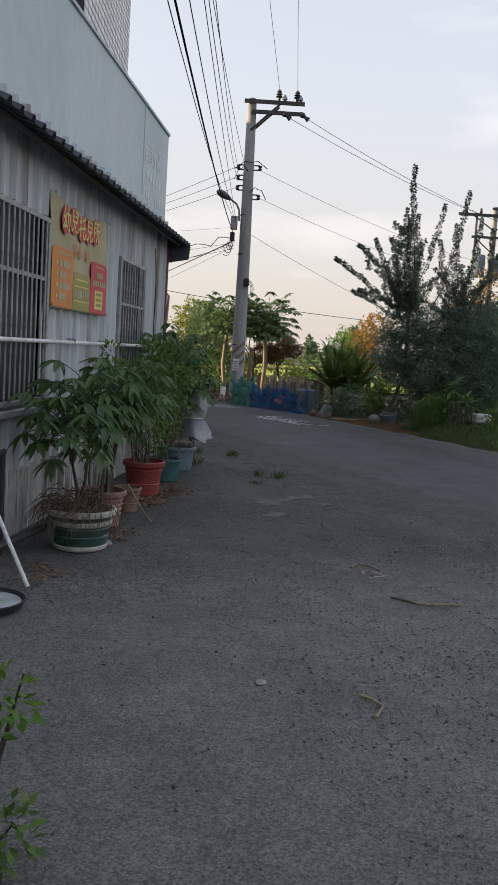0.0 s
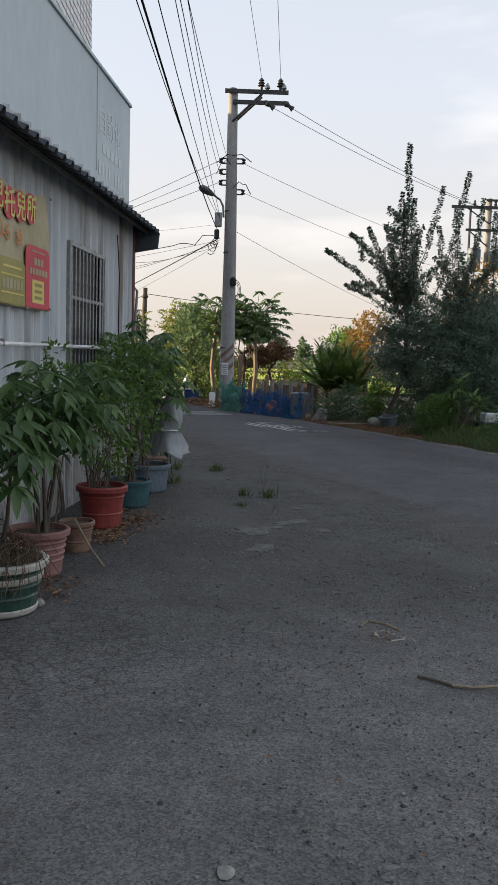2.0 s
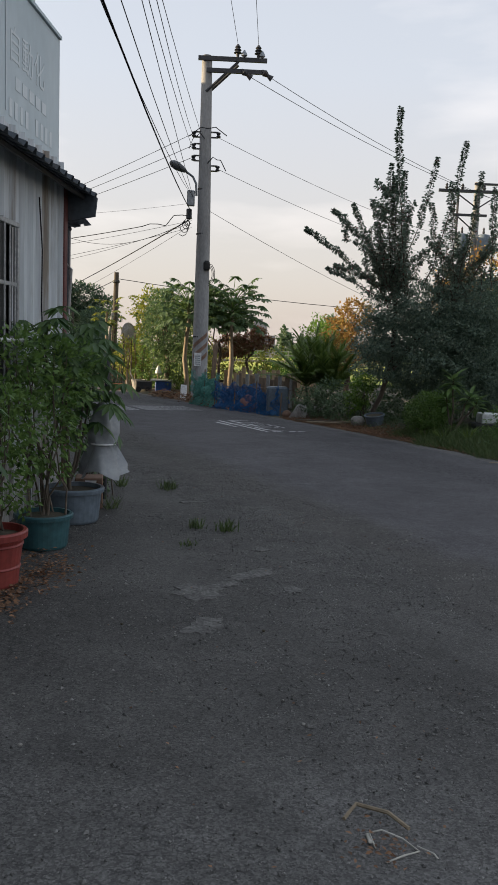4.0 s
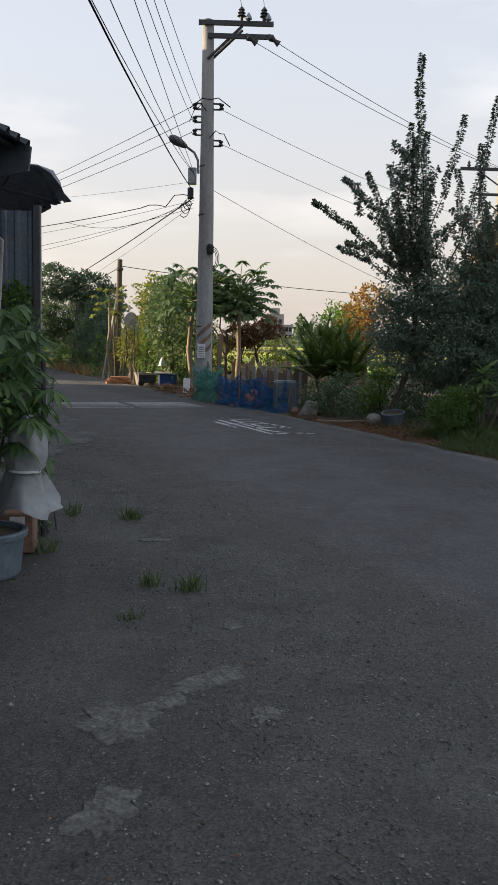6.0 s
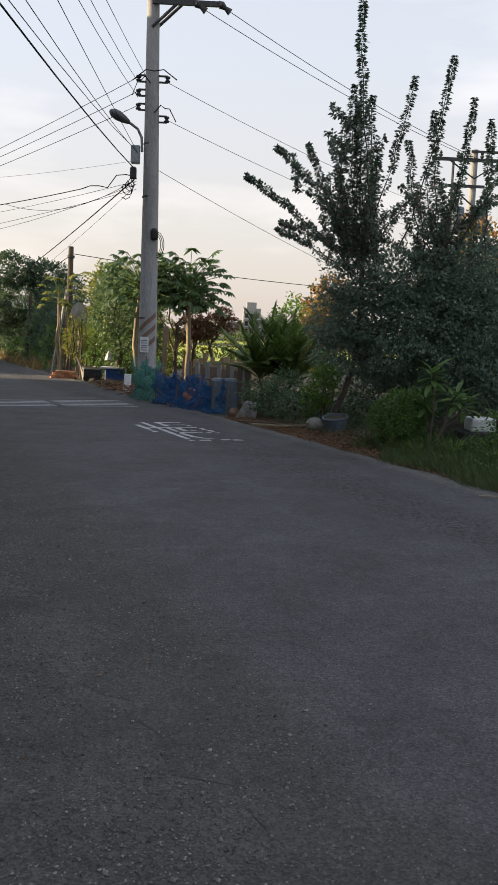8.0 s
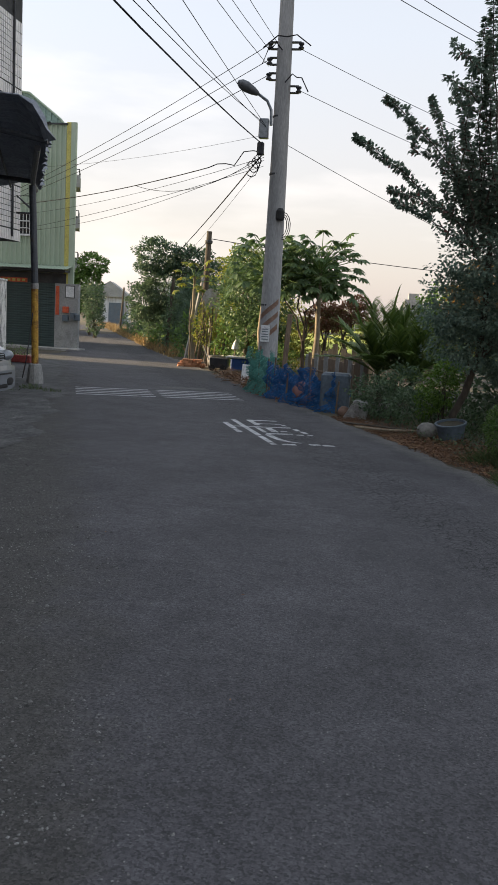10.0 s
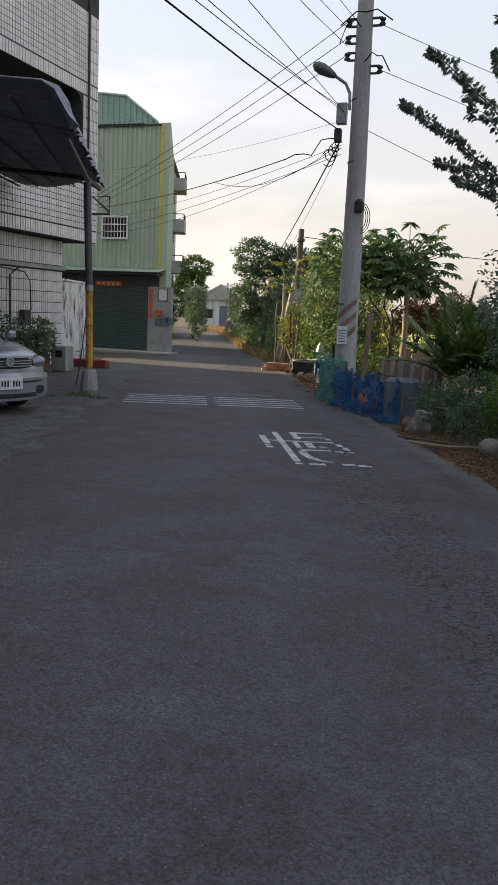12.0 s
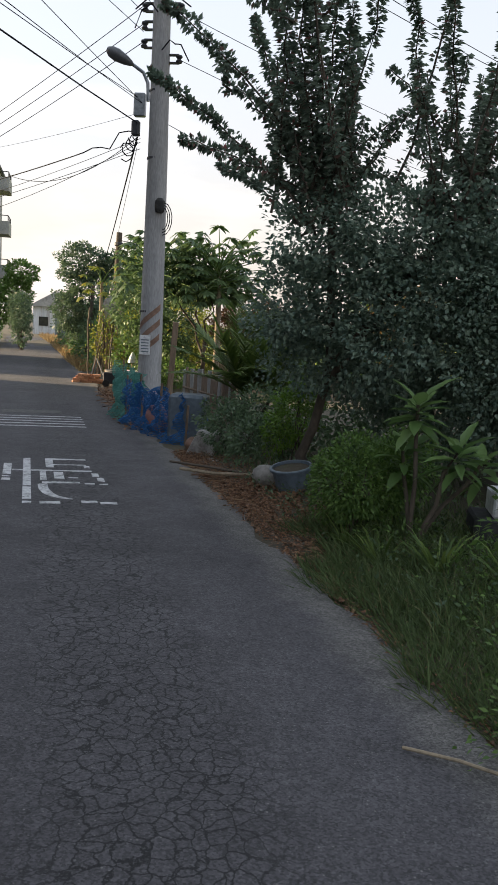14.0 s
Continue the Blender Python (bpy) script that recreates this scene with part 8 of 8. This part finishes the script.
for i in range(3):
    part("board", boxed((0.85 + 0.12 * i, -0.05, 0.0), (1.0 + 0.12 * i, 0.0, 1.2 - 0.2 * i), 0.01, pose(0, 0, 0, -6, 6, 0)), WHITE_SHEET, pl)
shrub("sunlit_vine", (-3.1, 35.3, float(gz(0, 35.3))), [(-3.3, 35.3, 0.9, 0.5, 0.3, 0.7), (-2.6, 35.2, 0.6, 0.4, 0.3, 0.6), (-3.2, 35.5, 1.15, 0.4, 0.3, 0.4)], 1500, 0.1, L_YELLOW, "sunlit yellowing vine over the old planks", 6, "climbing plant")
bn = thing("plastic_bin", pose(-1.65, 33.0, float(gz(0, 33))), "blue plastic crate with a white lid", "bin")
part("box_body", boxed((-0.3, -0.2, 0), (0.28, 0.2, 0.42), 0.03), BLUE_PLASTIC, bn)
part("lid", boxed((-0.45, -0.25, 0.43), (0.32, 0.25, 0.49), 0.015), WHITE_PAINT, bn, "white board laid on top")
tk = thing("steel_cart", pose(-2.35, 33.2, float(gz(0, 33))), "dark steel handcart beside the blue crate", "cart")
part("box_body", boxed((-0.3, -0.2, 0.1), (0.25, 0.2, 0.4), 0.02), DARK_STEEL, tk)
for x in (-0.2, 0.15):
    part("wheel", tubed([(x, -0.24, 0.1), (x, -0.2, 0.1)], 0.1, 14), BLACK, tk)
part("handle", tubed([(-0.35, 0, 0.3), (-0.55, 0, 0.75)], 0.02, 6), STEEL, tk)
hc = thing("white_cloth", pose(-1.9, 33.0, float(gz(0, 33)) + 0.0), "white cloth hung on a short stick", "cloth")
part("stick", tubed([(0, 0, 0), (0.05, 0, 0.95)], 0.015, 6), WOOD, hc)
part("cloth", lathe(BM(), [(0.13, 0.7), (0.1, 0.82), (0.05, 0.93), (0.02, 0.98)], 10, (0.05, 0, 0)), WHITE_PAINT, hc)
S = rng.uniform(7.5, 13, 900)
q = lane(S, rng.gamma(2, 0.25, 900) - 0.2)
a = rng.uniform(0, 6.28, 900)
tagged(leaves("brush_heap", np.column_stack([q, gz(q[:, 0], q[:, 1]) + rng.uniform(0.02, 0.2, 900)]), np.column_stack([np.cos(a), np.sin(a), rng.normal(0, 0.4, 900)]), 0.25, 0.02, LITTER, None, "", BLADE), "heap of dry brown brushwood by the lane", "brushwood", kind="stuff")
mh = marking("manhole_cover", [(8.0, -2.1, 8.5, -1.1)], "grey square cover plate in the lane")
mh.data.materials[0] = PATCH

# end-of-lane houses
fh = thing("far_shed", pose(-25.5, 92.0, -0.5, 0, 0, 14), "distant grey gabled shed with pale walls", "shed")
part("wall", boxed((-2.6, 0, 0), (1.6, 6, 3.0)), WHITE_SHEET, fh)
rb = BM()
v = [rb.verts.new(p) for p in ((-3, -0.4, 2.9), (2, -0.4, 2.9), (-0.3, -0.4, 4.5), (-3, 6.4, 2.9), (2, 6.4, 2.9), (-0.3, 6.4, 4.5))]
for f in ((0, 1, 2), (5, 4, 3), (0, 2, 5, 3), (1, 4, 5, 2), (0, 3, 4, 1)):
    rb.faces.new([v[i] for i in f])
part("roof", rb, GREY_PAINT, fh)
part("door", boxed((-0.4, -0.06, 0), (1.2, 0.0, 2.3), 0.01), GREYBLUE, fh)
part("window", boxed((-2.0, -0.06, 1.0), (-1.1, 0.0, 1.9), 0.01), GLASS_DARK, fh)
f2 = thing("far_house", pose(-20.5, 96.0, -0.5), "distant two-storey white house at the lane end", "house")
part("wall", boxed((-2, 0, 0), (3, 6, 4.6)), WHITE_SHEET, f2)
part("roof", boxed((-2.3, -0.4, 4.6), (3.3, 6.4, 4.8)), GREY_PAINT, f2)
for x in (-1.4, 0.2, 1.8):
    for z in (0.8, 3.0):
        w = part("window", boxed((x, -0.06, z), (x + 0.9, 0, z + 1.0)), GLASS_DARK, f2)
        part("window_frame", boxed((x + 0.42, -0.09, z), (x + 0.48, -0.06, z + 1.0)), WHITE_PAINT, w)
for i in range(4):
    p_ = lane(30 + i * 13.0, -3.9 - 0.4 if i % 2 else 0.7)
    lp = thing("lane_post", pose(float(p_[0]), float(p_[1]), float(gz(*p_))), "weathered post standing beside the far lane", "post", "lane posts")
    part("shaft", tubed([(0, 0, -0.1), (0.15 if i % 2 else 0.25, 0, 3.4)], [0.1, 0.07], 8), CONCRETE if i % 2 else BARK, lp)

# white block of flats across the field
fb = thing("far_building", pose(9.3, 200, -0.4), "distant pale stepped concrete building beyond the field", "building")
part("wall", boxed((-2.4, 0, 0), (1.6, 6, 7.0)), CONCRETE, fb)
part("wall", boxed((1.6, 0, 0), (3.6, 6, 4.6)), CONCRETE, fb)
part("wall", boxed((-1.6, 1, 7.0), (0.6, 5, 8.4)), CONCRETE, fb)
for z in (1.2, 3.0, 4.8):
    for x in (-2.0, -0.8, 0.4, 1.9, 2.8):
        if not (x > 1.6 and z > 4):
            part("window", boxed((x, -0.06, z), (x + 0.7, 0.02, z + 1.0)), GLASS_DARK, fb)
    part("slab_lift", boxed((-2.6, -0.5, z - 0.35), (1.8, 0, z - 0.2)), WHITE_PAINT, fb)
fg = thing("far_shed", pose(5.0, 196, -0.4), "distant low pale building beyond the field", "shed")
part("wall", boxed((-1.8, 0, 0), (2.0, 5, 3.4)), CONCRETE, fg)
part("roof", boxed((-2.0, -0.2, 3.4), (2.2, 5.2, 3.7)), GREY_PAINT, fg)
fc = thing("field_fence", pose(0, 0, 0), "line of pale posts and wire at the far field edge", "fence")
for i in range(30):
    part("post", boxed((-6 + i * 1.0, 111, -0.4), (-5.9 + i * 1.0, 111.1, 1.1)), CONCRETE, fc)
part("rail", boxed((-6, 111.02, 0.9), (24, 111.06, 1.0)), CONCRETE, fc)
part("rail", boxed((-6, 111.02, 0.4), (24, 111.06, 0.5)), CONCRETE, fc)


# ---------- pavilion, fence and signs across the garden ----------
def pavilion():
    t = thing("pavilion", pose(15.0, 32.6, V(15, 32)), "small garden pavilion with red posts and green tiled roof", "pavilion")
    for x in (-1.0, 1.2):
        for y in (-0.5, 1.6):
            part("post", boxed((x, y, 0), (x + 0.24, y + 0.24, 2.6), 0.02), RED_WOOD, t)
    part("beam", boxed((-1.2, -0.55, 2.5), (1.6, -0.4, 2.68)), RED_WOOD, t)
    for s in (-1, 1):
        part("roof_slope", corrugated(BM(), (-1.7, 0.6 + s * 1.6, 2.6), (1, 0, 0), (0, -s * 1.5, 0.75), 3.6, 1.85, 0.3, 0.07), GREEN_ROOF, t, "green ribbed roof slope")
    part("ridge", tubed([(-1.7, 0.6, 3.42), (1.9, 0.6, 3.42)], 0.09, 8), GREEN_ROOF, t)


pavilion()
pf = thing("picket_fence", pose(11.6, 31.2, V(12, 31)), "red-brown wooden picket fence", "fence")
for i in range(24):
    part("picket", boxed((i * 0.16, 0, 0), (i * 0.16 + 0.11, 0.03, 1.05 + 0.05 * (i % 2)), 0.008), RED_WOOD, pf)
for z in (0.3, 0.85):
    part("rail", boxed((0, 0.032, z), (3.8, 0.07, z + 0.07)), RED_WOOD, pf)
sg = thing("signpost", pose(12.15, 31.0, V(12, 31)), "wooden signpost with two arrow boards", "signpost")
part("post", boxed((-0.05, -0.05, 0), (0.05, 0.05, 2.6), 0.01), WOOD, sg)
for x0, x1, z in ((-0.5, 0.3, 2.28), (-0.15, 0.65, 1.78)):
    b = part("arrow_board", boxed((x0, -0.09, z), (x1, -0.055, z + 0.17), 0.02), YELLOW, sg, "yellow arrow board")
    part("print_bar", boxed((x0 + 0.12, -0.096, z + 0.06), (x1 - 0.12, -0.092, z + 0.11)), BROWN, b)
bh = thing("birdhouse", pose(12.75, 30.9, V(12, 31)), "small yellow wooden birdhouse on a post", "birdhouse")
part("post", boxed((-0.04, -0.04, 0), (0.04, 0.04, 1.1)), WOOD, bh)
part("box_body", boxed((-0.28, -0.2, 1.1), (0.28, 0.2, 1.55), 0.01), YELLOW, bh)
part("roof", boxed((-0.4, -0.26, 1.55), (0.4, 0.26, 1.6), 0.01, pose(0, 0, 0.0, 0, 0, 0)), GREYBLUE, bh)
part("roof", boxed((-0.42, -0.28, 1.62), (0.02, 0.28, 1.66), 0.01, pose(0, 0, 0.12, 0, -28, 0)), GREYBLUE, bh)


YARD = material("broken yard paving", (0.05, 0.05, 0.05), (0.115, 0.112, 0.11), 0.9, 3.0, 26, 1.0, speck=0.55, c3=(0.17, 0.165, 0.155), dirt=0.57, stretch=(1.4, 0.8, 1))


# ---------- yard of the tiled house ----------
def car():
    t = thing("silver_car", pose(-3.26, 19.72, float(gz(0, 19.7)), 0, 0, -22), "silver saloon parked nose-out under the carport", "car")
    # local: nose at x = 0, tail at -4.3, across y

    def bow(y):
        return 0.3 * (y / 0.85) ** 2
    st = [(-4.3, 0.62, 0.35, 0.8), (-4.15, 0.78, 0.28, 1.0), (-3.4, 0.83, 0.25, 1.02), (-2.2, 0.85, 0.22, 1.0), (-1.1, 0.85, 0.22, 0.99), (-0.7, 0.85, 0.21, 0.96), (-0.4, 0.85, 0.2, 0.92), (-0.16, 0.84, 0.19, 0.87), (-0.04, 0.83, 0.19, 0.81), (0.02, 0.81, 0.2, 0.74), (0.05, 0.78, 0.24, 0.6)]
    bm = BM()
    rings = []
    for x, w, z0, z1 in st:
        half = [(w * 0.98, z0), (w, z0 + 0.12), (w * 1.01, (z0 + z1) / 2), (w * 0.96, z1 - 0.07), (w * 0.8, z1 - 0.015), (w * 0.45, z1 + 0.015)]
        sec = [(-y, z) for y, z in half] + [(0, z1 + 0.025)] + half[::-1] + [(w * 0.5, z0), (0, z0), (-w * 0.5, z0)]
        k = max(0.0, min(1.0, (x + 0.9) / 0.7))
        rings.append([bm.verts.new((x - k * bow(y), y, z)) for y, z in sec])
    n = len(rings[0])
    for a, b in zip(rings, rings[1:]):
        for k in range(n):
            bm.faces.new((a[k], b[k], b[(k + 1) % n], a[(k + 1) % n]))
    bm.faces.new(rings[0])
    # the front closes in strips between the two halves of the last section
    last = rings[-1]
    bm.faces.new((last[0], last[1], last[2], last[3], last[4], last[5], last[6], last[14], last[15]))
    bm.faces.new((last[14], last[6], last[7], last[8], last[9], last[10], last[11], last[12], last[13]))
    bmesh.ops.recalc_face_normals(bm, faces=bm.faces)
    part("body", bm, SILVER, t, smooth=True)
    cab = BM()
    rings = []
    for x, w, z1 in ((-3.9, 0.62, 1.04), (-3.5, 0.64, 1.42), (-2.4, 0.64, 1.5), (-1.85, 0.62, 1.42), (-1.05, 0.7, 1.0)):
        rings.append([cab.verts.new(p) for p in ((x, -0.8, 0.93), (x, -w, z1 - 0.05), (x, -w * 0.8, z1), (x, w * 0.8, z1), (x, w, z1 - 0.05), (x, 0.8, 0.93))])
    for a, b in zip(rings, rings[1:]):
        for k in range(5):
            cab.faces.new((a[k], b[k], b[k + 1], a[k + 1]))
    cab.faces.new(rings[0])
    cab.faces.new(rings[-1][::-1])
    bmesh.ops.recalc_face_normals(cab, faces=cab.faces)
    part("glasshouse", cab, GLASS_DARK, t, "dark glass cabin")
    part("roof_panel", boxed((-3.45, -0.56, 1.485), (-1.85, 0.56, 1.53), 0.02), SILVER, t)
    for x in (-0.85, -3.45):
        for y in (-0.74, 0.74):
            w = part("wheel", lathe(BM(), [(0.18, -0.1), (0.29, -0.1), (0.31, -0.06), (0.31, 0.06), (0.29, 0.1), (0.18, 0.1)], 24), BLACK, t)
            w.matrix_basis = pose(x, y, 0.31, 90, 0, 0)
            part("rim", lathe(BM(), [(0.02, 0.108), (0.17, 0.105), (0.19, 0.09), (0.19, -0.09), (0.17, -0.105), (0.02, -0.108)], 16), LAMP_GLASS, w)

    def curved(name, y0, y1, z0, z1, off, depth, mat, label="", round_=0.0, parent=t):
        """A strip that follows the bowed nose."""
        b = BM()
        ns = 10
        rows = []
        for k in range(ns + 1):
            y = y0 + (y1 - y0) * k / ns
            e = min(k, ns - k) / ns
            pinch = round_ * max(0, 1 - e * 4) ** 2
            za, zb = z0 + pinch * (z1 - z0) / 2, z1 - pinch * (z1 - z0) / 2
            x = 0.05 + off - bow(y)
            rows.append([b.verts.new(p) for p in ((x - depth, y, za), (x - 0.008, y, za), (x, y, za + (zb - za) * 0.2), (x - 0.004, y, za + (zb - za) * 0.8), (x - 0.02, y, zb), (x - depth, y, zb))])
        for a, c in zip(rows, rows[1:]):
            for k in range(6):
                b.faces.new((a[k], c[k], c[(k + 1) % 6], a[(k + 1) % 6]))
        b.faces.new(rows[0])
        b.faces.new(rows[-1][::-1])
        bmesh.ops.recalc_face_normals(b, faces=b.faces)
        return part(name, b, mat, parent, label)
    curved("bumper", -0.82, 0.82, 0.2, 0.58, 0.05, 0.3, SILVER, "silver front bumper", 0.15)
    curved("grille", -0.46, 0.46, 0.64, 0.78, 0.02, 0.2, BLACK, "dark radiator grille with chrome bars", 0.4)
    for z in (0.665, 0.7, 0.735):
        curved("grille_bar", -0.42, 0.42, z, z + 0.016, 0.028, 0.05, LAMP_GLASS)
    curved("grille_rim", -0.47, 0.47, 0.785, 0.805, 0.02, 0.05, LAMP_GLASS)
    curved("lower_intake", -0.5, 0.5, 0.24, 0.31, 0.056, 0.1, BLACK)
    curved("bumper_groove", -0.66, 0.66, 0.44, 0.47, 0.054, 0.1, BLACK)
    badge = part("badge", lathe(BM(), [(0.05, 0), (0.07, 0.012), (0.05, 0.018), (0.035, 0.01), (0.01, 0.016)], 18), LAMP_GLASS, t)
    badge.matrix_basis = pose(0.085, 0, 0.735, 0, 90, 0)
    for s in (-1, 1):
        bm = BM()
        bmesh.ops.create_uvsphere(bm, u_segments=18, v_segments=12, radius=1, matrix=pose(-0.19, s * 0.6, 0.715, s * 5, 0, s * 25) @ Matrix.Diagonal((0.13, 0.2, 0.085, 1)))
        part("headlight", bm, LAMP_GLASS, t, "clear headlight", smooth=True)
        curved("fog_recess", s * 0.6 - 0.11, s * 0.6 + 0.11, 0.27, 0.4, 0.058, 0.1, BLACK, "", 0.6)
        part("mirror", boxed((-1.3, s * 0.95 - 0.1, 0.98), (-1.18, s * 0.95 + 0.06, 1.1), 0.03), SILVER, t)
    part("plate", boxed((0.105, -0.19, 0.36), (0.118, 0.19, 0.52), 0.006), WHITE_PAINT, t, "white number plate with plain bars")
    for i in range(7):
        if i != 3:
            part("plate_bar", boxed((0.119, -0.15 + i * 0.045, 0.4), (0.121, -0.125 + i * 0.045, 0.48)), BLACK, t)


car()
GY = float(gz(0, 27))
for x, y, R, h, m_, lab, mat_ in ((-7.5, 26.6, 0.2, 0.34, GREYBLUE, "grey pot beside the tiled wall", L_DARK), (-7.42, 27.2, 0.22, 0.36, BROWN, "brown clay pot beside the tiled wall", L_DARK), (-7.55, 27.75, 0.15, 0.3, BROWN, "small brown pot beside the tiled wall", L_DARK)):
    p_ = pot("yard_pot", x, y, R, h, m_, lab, 1, None, 0.75, "yard pots")
    p_.location.z = GY
    shrub("yard_plant", (x, y, GY + h * 0.9), [(x, y, GY + h + 0.3, 0.3, 0.3, 0.32), (x + 0.08, y - 0.1, GY + h + 0.7, 0.2, 0.22, 0.25)], 1100, 0.08, mat_, "dark leafy plant in a pot by the tiled wall", 6)
shrub("climbing_plant", (-7.7, 25.2, GY), [(-7.6, 25.3, 1.3, 0.3, 0.5, 0.35), (-7.6, 25.0, 0.9, 0.3, 0.4, 0.3), (-7.5, 25.8, 1.0, 0.25, 0.3, 0.2)], 900, 0.1, L_DARK, "dark broad-leaved plant in front of the tiled wall", 8)
ph = thing("stone_planter", pose(-7.2, 28.0, GY), "grey cement block planter with an opening's shade painted on", "planter")
part("block", boxed((-0.2, -0.2, 0), (0.2, 0.2, 0.62), 0.02), CONCRETE, ph)
# thin black plate on the face, painted as the shade of a hole
part("opening", boxed((-0.08, -0.206, 0.35), (0.1, -0.195, 0.52)), BLACK, ph)
rt = thing("red_trough", pose(-7.6, 30.2, GY - 0.03), "long red plastic planter trough", "planter")
part("box_body", boxed((-0.5, -0.13, 0), (0.5, 0.13, 0.2), 0.02), RED, rt)
shrub("trough_plants", (-7.6, 30.2, GY + 0.15), [(-7.8, 30.2, GY + 0.3, 0.25, 0.12, 0.16), (-7.4, 30.2, GY + 0.28, 0.2, 0.12, 0.12)], 320, 0.05, L_MID, "low green plants in a red trough", 6)
# creepers over the carport end
shrub("creeper", (-2.45, 17.3, 0.0), [(-2.5, 17.3, 0.4, 0.25, 0.2, 0.4), (-2.6, 17.3, 1.1, 0.35, 0.2, 0.5), (-2.9, 17.3, 1.7, 0.6, 0.2, 0.45), (-3.4, 17.2, 1.0, 0.6, 0.25, 0.8), (-2.5, 17.35, 1.9, 0.15, 0.15, 0.35), (-3.0, 17.1, 0.3, 0.6, 0.25, 0.35)], 5200, 0.09, L_MID, "green creeper climbing the carport end wall", 12, "climbing plant")
cb = thing("folding_frame", pose(-1.95, 17.2, 0.0), "thin pale steel frame leaning by the carport", "frame")
part("tube", tubed([(-0.15, 0, 0.02), (-0.02, 0.05, 0.8)], 0.014, 6), POST_STEEL, cb)
part("tube", tubed([(-0.1, 0, 0.02), (-0.15, 0.05, 0.8)], 0.016, 6), STEEL, cb)


# rough yard slab under the carport
def yard_warp(U, Y):
    edge = np.interp(Y, [17.4, 18, 20.2, 22.4, 23.3, 28.5, 32.6], [-1.45, -1.58, -2.41, -3.05, -3.34, -5.55, -7.1]) + 0.12 * np.sin(Y * 2.3) + 0.07 * np.sin(Y * 6.1 + 1) + 0.04 * np.sin(Y * 15.0)
    return -8.3 + (edge + 8.3) * U, Y


sheet("pavement", np.linspace(0, 1, 24), np.linspace(15.0, 32.6, 180), lambda x, y: gz(x, y) + 0.006, YARD, "rough broken old paving under the carport", "pavement", yard_warp)
tiled_house()
